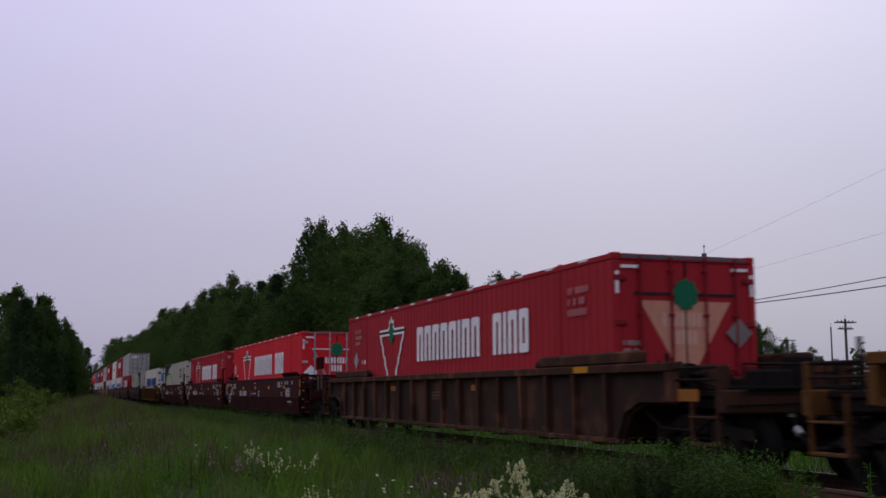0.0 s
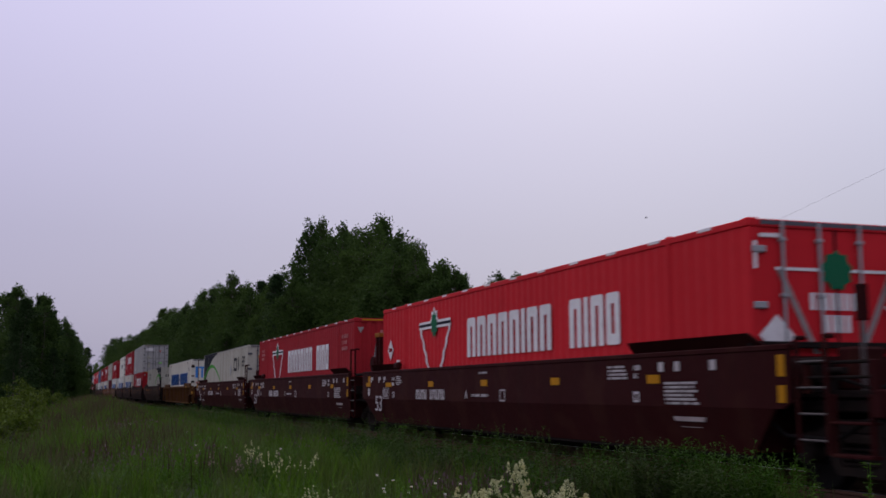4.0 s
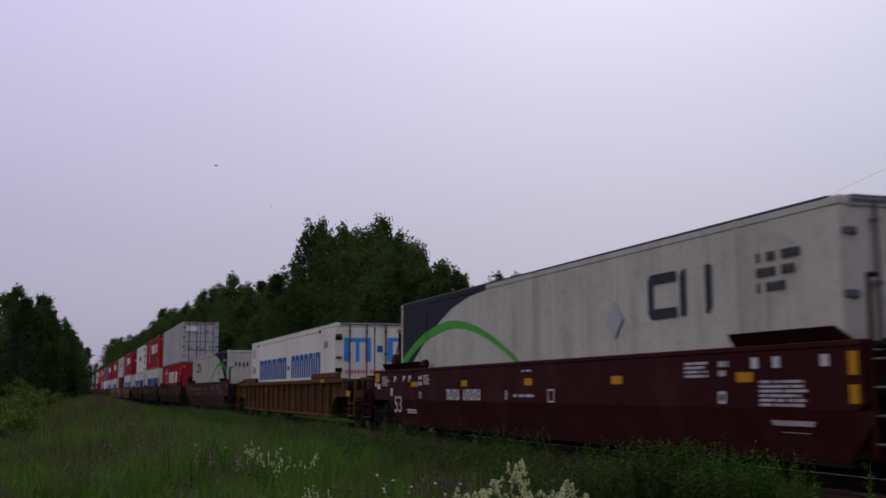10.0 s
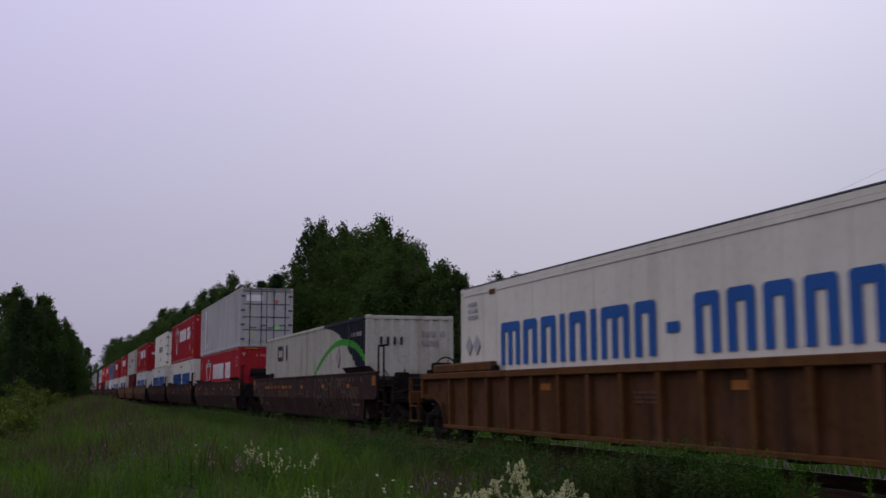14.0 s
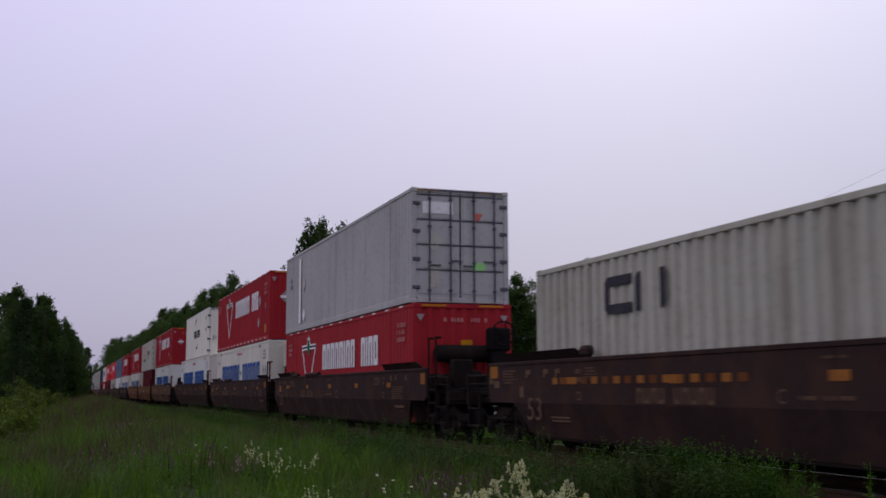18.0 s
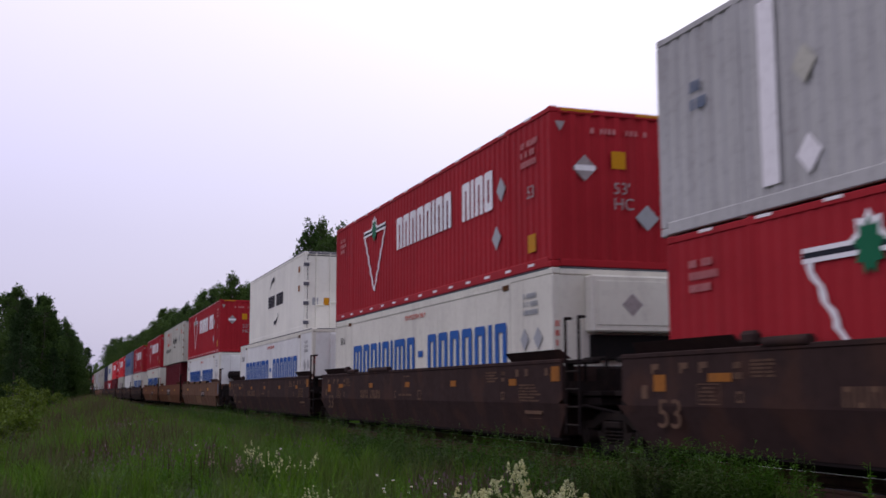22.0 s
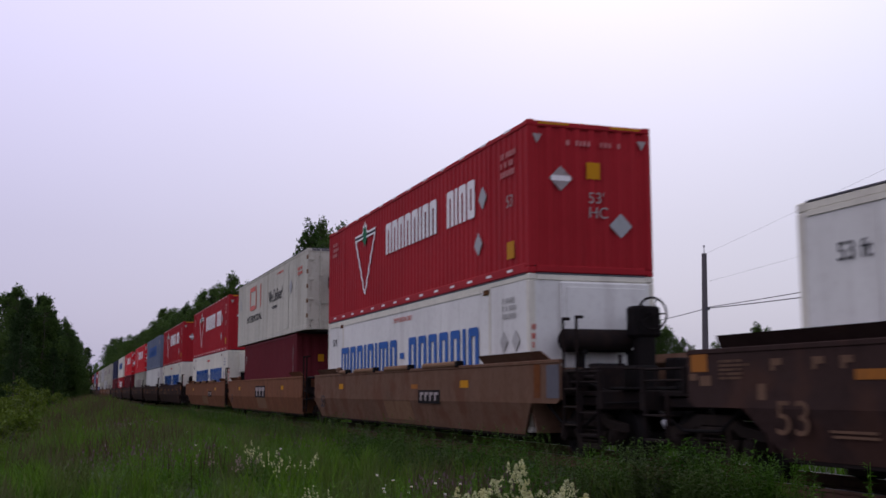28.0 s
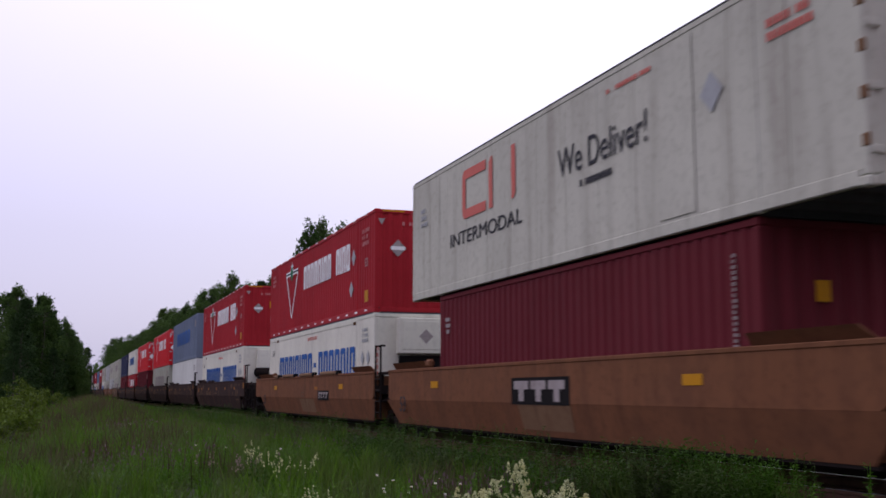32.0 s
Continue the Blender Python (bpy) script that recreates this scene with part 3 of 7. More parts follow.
def red_container(bright=False, front="panel", placards=True, top=True, label="", old=False, shift=0.0, L_=16.15):
    p, t = (M_CTB, M_CTB) if bright else (M_CT, M_CT)
    W_ = 2.59
    c = container(L_, W_, p, t, label, "container", "corr", front, 0.27, rods=M_SILVER if bright else M_CTD, depth=0.026 if top else 0.012)
    y, hl = -W_ / 2, L_ / 2
    triangle_emblem(c, y, -4.9 + shift, -2.7 + shift)
    flat_bars("22222122", -1.68 + shift, 2.62 + shift, 1.45, 2.26, y, M_SIGNW, c, "white block lettering", 0.62)
    flat_bars("2124", 3.27 + shift, 5.12 + shift, 1.45, 2.26, y, M_SIGNW, c, "white block lettering", 0.62)
    if not bright:
        writing(c, text_rows(6.75, 7.6, 1.95, 2.5, 3, y, 3), M_FAINT)
        writing(c, text_rows(-7.5, -6.8, 2.03, 2.53, 3, y, 5), M_FAINT)
    top_marks(c, hl, W_ / 2, 12)
    if top:
        for i in range(14):
            x = -hl + 0.9 + i * (L_ - 1.8) / 13
            part("edge_mark", G().box(x - 0.13, x + 0.13, y - 0.006, y - 0.002, 0.09, 0.14), M_SIGNW, c)
    if bright:
        part("placard", diamond((-7.55, 1.8), 0.26, y), M_SIGNW, c)
        part("placard_band", G().box(-7.7, -7.4, y - 0.016, y - 0.0125, 1.75, 1.85), M_CTD, c)
        writing(c, text_rows(-7.05, -6.7, 1.44, 1.56, 1, y, 61), M_SIGNW)
    if old:
        part("placard", diamond((-7.4, 1.62), 0.24, y), M_SILVER, c, "grey diamond placard")
        writing(c, text_rows(-6.75, -6.35, 1.48, 1.66, 1, y, 63), M_SIGNW)
    if placards:
        part("placard", diamond((5.76, 1.77), 0.24, y), M_SILVER, c)
        part("placard", diamond((5.5, 0.84), 0.24, y), M_SILVER, c)
        part("size_mark", lettered("53", 0.34, M_SIGND), M_SIGND, c, at=on_side(7.02, y - 0.004, 1.36))
        part("yellow_label", G().box(7.05, 7.4, y - 0.007, y - 0.003, 0.35, 0.68), M_YEL, c)
    if front == "panel":
        x = hl - 0.012
        if placards:
            part("placard", diamond((-0.62, 1.8), 0.24, 0, True, x), M_SIGND, c)
            part("placard_band", G().box(x + 0.0125, x + 0.0165, -0.82, -0.42, 1.75, 1.85), M_SIGNW, c)
            part("placard", diamond((0.62, 0.95), 0.24, 0, True, x), M_SILVER, c)
            part("yellow_label", G().box(x + 0.004, x + 0.008, -0.08, 0.2, 1.82, 2.14), M_YEL, c)
            part("size_mark", lettered("53'", 0.3, M_SIGND), M_SIGND, c, at=on_front(x + 0.006, -0.06, 1.36))
            part("size_mark", lettered("HC", 0.3, M_SIGND), M_SIGND, c, at=on_front(x + 0.006, -0.06, 1.08))
        else:
            part("yellow_label", G().box(x + 0.004, x + 0.008, -0.05, 0.25, 1.86, 2.0), M_YEL, c)
        writing(c, text_rows(-0.5, 0.75, 2.42, 2.58, 1, x, 8, True), M_FAINT, "small_writing")
        for s in (-1, 1):
            part("small_sign", G().slabx([(s * 1.1 - 0.1, 2.62), (s * 1.1 + 0.1, 2.62), (s * 1.1, 2.44)], hl + 0.002, hl + 0.006), M_SIGND, c)
            part("hazard_mark", G().box(hl + 0.002, hl + 0.006, s * 0.75 - 0.32, s * 0.75 + 0.32, 2.82, 2.86), M_YEL, c)
    else:
        x = hl - 0.021
        mt = M_TAN if old else M_SIGNW
        if old:
            part("triangle_emblem", G().slabx([(-0.82, 2.15), (0.82, 2.15), (0.12, 1.0), (-0.12, 1.0)], x, x + 0.004), mt, c, "faded tan triangle emblem")
        else:
            for s in (-1, 1):
                part("triangle_leg", G().slabx([(s * 0.92, 2.28), (s * 0.83, 2.28), (s * 0.3, 1.2), (s * 0.39, 1.2)], x + 0.006, x + 0.01), M_SIGND, c)
        part("triangle_bar", G().box(x + 0.012, x + 0.015, -0.92, 0.92, 2.24, 2.28), M_BLACKP if old else M_SIGNW, c)
        pts = [((0.25, 0.2)[i % 2] * math.sin(i * math.pi / 9), 2.26 + (0.27, 0.22)[i % 2] * math.cos(i * math.pi / 9)) for i in range(18)]
        part("round_emblem", G().slabx(pts, x + 0.016, x + 0.02), M_LEAFG, c, "green round emblem")
        gb = G()
        for z, yy, n in ((1.75, -0.42, 8), (1.47, -0.2, 4)):
            for i in range(n):
                gb.box(x + 0.006, x + 0.01, yy + i * 0.105, yy + i * 0.105 + 0.07, z, z + 0.22)
        part("lettering", gb, M_PEACH if old else M_SIGNW, c)
        part("placard", diamond((0.95, 1.66 if old else 1.8), 0.24, 0, True, hl + 0.012), M_DULL if old else M_SIGNW, c)
        if not old:
            part("placard", diamond((-0.95, 1.42), 0.26, 0, True, hl + 0.012), M_SIGNW, c)
        writing(c, text_rows(-1.12, -0.8, 1.3, 1.55, 2, hl - 0.01, 4, True), M_SIGND, "small_writing")
        for s in (-1, 1):
            part("edge_mark", G().box(hl + 0.002, hl + 0.006, s * 1.22 - 0.03, s * 1.22 + 0.03, 2.25, 2.6), M_SIGNW, c)
            part("edge_mark", G().box(hl + 0.002, hl + 0.006, s * 1.0 - 0.15, s * 1.0 + 0.15, 2.65, 2.7), M_SIGNW, c)
    return c


def blue_letter_container(front="reefer", label="", only=True, clean=False):
    """White reefer container with tall blue lettering."""
    c = container(16.15, 2.59, M_WHITE2 if clean else M_WHITE, M_WHITE, label, "container", "smooth", front, rods=M_SILVER if front == "reefer" else M_STENCIL)
    blue = M_BLUEC if clean else M_BLUE
    y = -1.295
    q = -0.48 if clean else 0.0
    flat_bars("32212132", -5.87 + q, 0.2 + q, 1.24, 2.05, y, blue, c, "tall blue lettering", 1.0, 0.22)
    part("dash", G().box(0.4 + q, 0.75 + q, y - 0.007, y - 0.003, 1.55, 1.7), blue, c)
    flat_bars("2222212", 1.05 + q, 6.05 + q, 1.24, 2.05, y, blue, c, "tall blue lettering", 1.0, 0.22)
    if only:
        part("red_notice", lettered("TOP POSITION ONLY", 0.17, M_CORAL), M_CORAL, c, at=on_side(-0.7, y - 0.004, 2.48))
    part("size_mark", lettered("53 ft", 0.3, M_CHAR), M_CHAR, c, at=on_side(6.55 if front == "door_plain" else -7.4, y - 0.004, 2.15))
    if front == "door_plain":
        writing(c, text_rows(-7.6, -6.9, 2.2, 2.6, 3, y, 12), M_SILVER)
    else:
        writing(c, text_rows(6.8, 7.6, 2.1, 2.55, 3, y, 12), M_GREY if clean else M_SILVER)
    for x in (-7.55, -7.1) if front == "door_plain" else (6.85, 7.45):
        part("placard", diamond((x, 1.68), 0.2, y), M_GREY if clean else M_SILVER, c)
    part("top_trim", G().box(-7.9, 6.0, y - 0.004, y + 0.01, 2.72, 2.79, 0.003), M_WHITE, c)
    for x in (-6.09, 6.09):
        part("brown_pad", G().box(x - 0.3, x + 0.02, y - 0.012, y - 0.002, 2.66, 2.76, 0.004), M_CARO, c)
    if front == "door_plain":
        x = 8.075 - 0.02
        g = G()
        for a, b in ((-1.0, -0.82), (-0.62, -0.5), (-0.3, -0.12)):
            g.box(x + 0.004, x + 0.008, a, b, 1.68, 2.3)
        g.box(x + 0.004, x + 0.008, -1.0, -0.12, 2.3, 2.42)
        part("lettering", g, M_BLUEL, c, "large blue letter bars")
        part("dash", G().box(x + 0.004, x + 0.008, 0.08, 0.26, 1.98, 2.18), M_BLUE, c)
        g = G().box(x + 0.004, x + 0.008, 0.42, 0.6, 1.78, 2.32).box(x + 0.004, x + 0.008, 0.86, 1.04, 1.78, 2.32)
        g.box(x + 0.004, x + 0.008, 0.42, 1.04, 2.32, 2.44).box(x + 0.004, x + 0.008, 0.42, 1.04, 1.66, 1.78)
        part("lettering", g, M_BLUEL, c, "large blue letter frame")
        writing(c, text_rows(-0.95, 0.85, 1.28, 1.46, 1, x, 31, True), M_CORAL, "red_writing")
        for s in (-1, 1):
            for z in (2.35, 1.35, 0.5):
                part("door_buffer", G().box(8.06, 8.1, s * 1.17 - 0.11, s * 1.17 + 0.11, z, z + 0.13, 0.01), M_RUBBER, c)
    else:
        for s in (-1, 1):
            writing(c, text_rows(s * 1.2 - 0.05, s * 1.2 + 0.05, 1.0, 2.0, 6, 8.075, 17, True), M_CORAL, "small_writing")
        if not clean:
            part("machinery_grille", G().box(8.07, 8.2, -0.6, 1.2, 1.28, 1.72, 0.02), M_IRON, c, "dark cooling machinery grille")
    return c


def ribbon(pts, w0, w1, y):
    """A curved stripe in x and z that tapers from w0 to w1."""
    g = G()
    n = len(pts)
    for i in range(n - 1):
        (xa, za), (xb, zb) = pts[i], pts[i + 1]
        wa, wb = w0 + (w1 - w0) * i / (n - 1), w0 + (w1 - w0) * (i + 1) / (n - 1)
        g.slab([(xa, za - wa), (xa, za + wa), (xb, zb + wb), (xb, zb - wb)], y - 0.012, y - 0.008)
    return g


def arc(x0, z0, xm, zm, x1, z1, n=28):
    out = []
    for i in range(n + 1):
        t = i / n
        cx, cz = 2 * xm - 0.5 * (x0 + x1), 2 * zm - 0.5 * (z0 + z1)
        out.append(((1 - t) ** 2 * x0 + 2 * t * (1 - t) * cx + t * t * x1, (1 - t) ** 2 * z0 + 2 * t * (1 - t) * cz + t * t * z1))
    return out


def rail_emblem(c, x0, x1, z0, z1, y, m, w=0.17):
    """The rail company's emblem as a plain open ring and two bars, with rounded corners."""
    xm = x0 + 0.47 * (x1 - x0)
    a, b = y - 0.007, y - 0.003
    q = 0.55 * w
    g = G().slab([(x0, z0 + q), (x0 + q, z0), (x0 + w, z0), (x0 + w, z1), (x0 + q, z1), (x0, z1 - q)], a, b)
    g.box(x0 + w, xm, a, b, z1 - w, z1).box(x0 + w, xm, a, b, z0, z0 + w)
    part("emblem_ring", g, m, c)
    xn = x0 + 0.53 * (x1 - x0)
    part("emblem_bar", G().slab([(xn, z0), (xn + w, z0), (xn + w, z1), (xn + q, z1), (xn, z1 - q)], a, b), m, c)
    part("emblem_bar", G().slab([(x1 - w, z0), (x1 - q, z0), (x1, z0 + q), (x1, z1), (x1 - w, z1)], a, b), m, c)


def swoosh_container(forward, label):
    """Pale grey container with a black corner field and a green arc; forward: the field lies at the leading end."""
    hl = 8.075 if forward else 8.3
    c = container(2 * hl, 2.59, M_CNG, M_CNG, label, "container", "corr" if forward else "smooth", "panel" if forward else "door_plain", 0.3, rods=M_GREYD, depth=0.055)
    y = -1.295
    s = 1 if forward else -1
    xe = s * (hl - 0.14)
    edge = [(2.7, 2.78), (3.8, 2.68), (4.7, 2.5), (5.5, 2.2), (6.3, 1.8), (6.9, 1.45), (7.3, 0.9), (7.6, 0.25)]
    if not forward:
        edge = [(-2.4, 2.78), (-3.4, 2.72), (-4.5, 2.55), (-5.4, 2.28), (-6.24, 1.96), (-6.8, 1.72), (-7.37, 1.42), (-7.8, 0.95), (-8.0, 0.25)]
    dep = 0.055 if forward else 0.0
    edge = sorted(edge + [(xe, 0.25)])
    ex, ez = [p[0] for p in edge], [p[1] for p in edge]
    part("dark_field", painted_field(lambda x: float(np.interp(x, ex, ez)), lambda x: 2.78, ex[0], ex[-1], hl, dep, 0.3, 0.004), M_BLACKP, c, "black painted corner field")
    part("dark_rail", G().box(*((2.75, hl - 0.17) if forward else (-hl + 0.17, -2.4)), y - 0.006, y - 0.001, 2.785, 2.885), M_BLACKP, c)
    xp = s * (hl - 1.98)
    zp = float(np.interp(xp, ex, ez))
    part("dark_post", G().box(xp - 0.074, xp + 0.074, y - 0.009, y - 0.005, zp, 2.785), M_BLACKP, c)

    def stripe(pts, w0, w1):
        pts = sorted((x, z, w0 + (w1 - w0) * k / (len(pts) - 1)) for k, (x, z) in enumerate(pts))
        px, pz, pw = zip(*pts)
        x0, x1 = max(px[0], -hl + 0.13), min(px[-1], hl - 0.13)
        f = painted_field(lambda x: float(np.interp(x, px, pz) - np.interp(x, px, pw)), lambda x: float(np.interp(x, px, pz) + np.interp(x, px, pw)), x0, x1, hl, dep, 0.3, 0.008)
        part("green_arc", f, M_GREENP, c, "bright green arc stripe")
        za, zw = float(np.interp(xp, px, pz)), float(np.interp(xp, px, pw))
        part("green_post", G().box(xp - 0.075, xp + 0.075, y - 0.0125, y - 0.0095, za - zw, za + zw), M_GREENP, c)

    if forward:
        pts = arc(-0.4, 0.42, 2.75, 1.86, 5.4, 2.22, 22) + arc(5.4, 2.22, 6.85, 2.04, 7.93, 1.6, 12)[1:]
        stripe(pts, 0.06, 0.11)
        rail_emblem(c, -5.42, -3.58, 1.92, 2.5, y, M_CHAR, 0.15)
        part("placard", diamond((4.75, 1.77), 0.3, y), M_SIGND, c)
        writing(c, text_rows(6.4, 7.7, 2.3, 2.5, 1, y - 0.004, 9), M_SIGND, "small_writing")
        x = hl - 0.012
        g = G()
        for a, b in ((-0.9, -0.82), (-0.7, -0.62), (-0.5, -0.42), (-0.3, -0.22)):
            g.box(x + 0.003, x + 0.007, a, b, 2.05, 2.28)
        part("emblem_bars", g, M_CHAR, c)
        writing(c, text_rows(0.35, 1.0, 2.0, 2.5, 2, x, 14, True), M_SIGND, "small_writing")
        part("placard", diamond((-0.45, 1.35), 0.3, 0, True, x), M_CNW, c)
    else:
        pts = arc(-8.15, 1.43, -6.75, 1.91, -5.4, 2.14, 10) + arc(-5.4, 2.14, -2.95, 2.0, -0.07, 0.95, 20)[1:]
        stripe(pts, 0.115, 0.05)
        rail_emblem(c, 4.1, 5.75, 1.76, 2.4, y, M_CHAR, 0.14)
        part("placard", diamond((3.05, 1.83), 0.3, y), M_SILVER, c)
        writing(c, text_rows(6.75, 7.7, 1.9, 2.45, 3, y, 9), M_CHAR, "small_writing")
        x = hl - 0.022
        g = G().box(x + 0.003, x + 0.007, -0.25, -0.13, 1.75, 2.3).box(x + 0.003, x + 0.007, -0.13, 0.25, 2.18, 2.3).box(x + 0.003, x + 0.007, -0.13, 0.25, 1.75, 1.87)
        part("emblem_ring", g, M_CHAR, c)
        part("emblem_bars", G().box(x + 0.003, x + 0.007, 0.4, 0.53, 1.75, 2.3).box(x + 0.003, x + 0.007, 0.85, 0.98, 1.75, 2.3), M_CHAR, c)
        part("placard", diamond((-0.62, 1.95), 0.3, 0, True, x), M_CNW, c)
        for zz in (2.3, 1.3, 0.5):
            part("door_buffer", G().box(8.06, 8.1, -1.28, -1.08, zz, zz + 0.12, 0.01), M_RUBBER, c)
    return c


def deliver_container(label):
    c = container(16.15, 2.59, M_CNW, M_CNW, label, "container", "smooth", "door_plain", rods=M_CNW)
    y = -1.295
    rail_emblem(c, -4.5, -1.55, 1.5, 2.55, y, M_CORAL, 0.2)
    part("lettering", lettered("INTERMODAL", 0.42, M_CHAR), M_CHAR, c, at=on_side(-5.32, y - 0.004, 0.98) @ Matrix.Diagonal((1.55, 1, 1, 1)))
    part("lettering", lettered("We Deliver!", 0.72, M_CHAR), M_CHAR, c, at=on_side(0.36, y - 0.004, 1.5) @ Matrix.Diagonal((0.86, 1, 1, 1)))
    writing(c, text_rows(1.2, 2.7, 1.18, 1.36, 1, y, 6), M_CHAR, "small_writing")
    writing(c, text_rows(2.2, 3.7, 2.5, 2.62, 1, y, 7), M_CORAL, "red_notice")
    part("placard", diamond((5.16, 1.78), 0.28, y), M_SILVER, c)
    part("pale_patch", G().box(3.75, 4.7, y - 0.006, y - 0.002, 0.25, 2.75), M_CNW, c)
    writing(c, text_rows(6.4, 7.4, 2.05, 2.4, 2, y, 19), M_CORAL, "red_writing")
    writing(c, text_rows(-7.4, -6.9, 1.7, 2.2, 3, y, 20), M_SILVER, "small_writing")
    for k in range(5):
        part("side_bumper", G().box(7.98, 8.09, y - 0.012, y + 0.05, 0.42 + k * 0.52, 0.58 + k * 0.52, 0.02), M_PAD, c)
    part("gooseneck_cover", G().box(8.08, 8.6, -0.55, 1.1, 1.45, 1.9, 0.05), M_IRON, c, "dark equipment box on the end wall")
    part("white_cover", G().box(8.08, 8.5, -0.4, 1.05, 1.92, 2.55, 0.05), M_CNW, c)
    return c


def plain_container(paint_, label, length=16.15, width=2.59, side="corr", front="panel", letters=None, lm=None, rods=None, depth=0.03, small=True):
    c = container(length, width, paint_, paint_, label, "container", side, front, 0.28, rods=rods, depth=depth)
    y = -width / 2
    if letters:
        flat_bars(letters, -length * 0.3, length * 0.25, 1.2, 2.1, y, lm, c)
    if small:
        writing(c, text_rows(length / 2 - 1.3, length / 2 - 0.4, 2.1, 2.5, 3, y, 21), M_SIGND)
    return c


def grey_container(label):
    c = plain_container(M_GREY, label, front="door", depth=0.024, small=False)
    y, x = -1.295, 8.075
    part("white_strip", G().box(-5.62, -5.28, y - 0.009, y - 0.004, 0.3, 2.62), M_SIGNW, c, "tall white strip")
    writing(c, text_rows(-7.2, -6.8, 1.6, 2.1, 2, y, 23), M_BLUEG, "dent_mark")
    part("placard", diamond((-4.75, 1.62), 0.24, y), M_CNW, c)
    part("placard", diamond((-4.72, 0.55), 0.24, y), M_SIGNW, c)
    part("white_label", G().box(x - 0.004, x + 0.0, -1.0, -0.2, 2.25, 2.55), M_SIGNW, c, "white paper label")
    part("lime_label", G().box(x - 0.004, x + 0.0, 0.3, 0.66, 0.85, 1.05), M_LIME, c, "pale green sticker")
    part("tape_patch", diamond((-0.7, 1.55), 0.26, 0, True, x - 0.012), M_CNW, c, "brown paper patch")
    part("tape_patch", G().box(x - 0.004, x + 0.0, -0.85, -0.55, 0.4, 1.0), M_CNW, c, "brown paper patch")
    part("red_label", G().slabx([(0.35, 2.3), (0.6, 2.3), (0.47, 2.05)], x - 0.004, x), M_CORAL, c)
    for k in range(9):
        for s in (-1, 1):
            part("hazard_mark", G().box(x + 0.002, x + 0.006, s * 0.85 - 0.3 + k * 0.07, s * 0.85 - 0.27 + k * 0.07, 2.8, 2.86), M_YEL, c)
    return c


def white_box(label):
    """Cream 40-foot reefer box with dark lettering."""
    c = container(12.19, 2.44, M_CREAM, M_CREAM, label, "container", "smooth", "door_plain", rods=M_CREAM)
    y, x = -1.22, 6.095
    flat_bars("2320232", -1.16, 2.14, 1.3, 1.78, y, M_CHAR, c, "dark slate lettering")
    part("upper_arc", ribbon(arc(-0.75, 2.12, -0.35, 2.38, 0.15, 2.45, 10), 0.02, 0.09, y), M_CHAR, c)
    part("lower_arc", ribbon(arc(0.25, 0.62, 0.85, 0.72, 1.15, 1.0, 10), 0.09, 0.02, y), M_CHAR, c)
    for z in (2.2, 1.5):
        part("yellow_label", G().box(5.1, 5.38, y - 0.007, y - 0.003, z, z + 0.22), M_ORANGE, c)
    for yy, z, w, m in ((-0.9, 0.95, 0.22, M_SILVER), (-0.48, 0.95, 0.24, M_YEL), (0.3, 1.2, 0.24, M_YEL)):
        part("door_label", G().box(x - 0.022, x - 0.016, yy, yy + w, z, z + 0.27), m, c)
    part("warning_label", G().slabx([(0.75, 1.2), (0.99, 1.2), (0.87, 1.48)], x - 0.022, x - 0.016), M_YEL, c)
    for s in (-1, 1):
        part("door_gasket", G().box(x - 0.02, x - 0.012, s * 1.085 - 0.012, s * 1.085 + 0.012, 0.16, 2.76), M_RUBBER, c)
        part("door_gasket", G().box(x - 0.02, x - 0.012, 0.02 if s > 0 else -1.07, 1.07 if s > 0 else -0.02, 2.74, 2.765), M_RUBBER, c)
        for z in (0.25, 0.95, 1.65, 2.35):
            part("door_buffer", G().box(x - 0.02, x + 0.03, s * 1.13 - 0.1, s * 1.13 + 0.1, z, z + 0.13, 0.01), M_GREYD, c)
    return c

# ---- well wagons ----


def wheelset_mesh():
    g = G()
    g.cyl((0, -0.95, 0), (0, 0.95, 0), 0.075, n=10)
    for s in (-1, 1):
        g.cyl((0, s * 0.69, 0), (0, s * 0.82, 0), 0.42, n=24)
        g.cyl((0, s * 0.655, 0), (0, s * 0.69, 0), 0.455, n=24)
        g.cyl((0, s * 0.82, 0), (0, s * 0.84, 0), 0.16, n=12)
        for k in range(5):
            t = 2 * math.pi * k / 5
            g.cyl((0.27 * math.cos(t), s * 0.815, 0.27 * math.sin(t)), (0.27 * math.cos(t), s * 0.832, 0.27 * math.sin(t)), 0.05, n=6)
    return g.mesh("wheelset")


WHEELSET = wheelset_mesh()
WHEELSETS = []


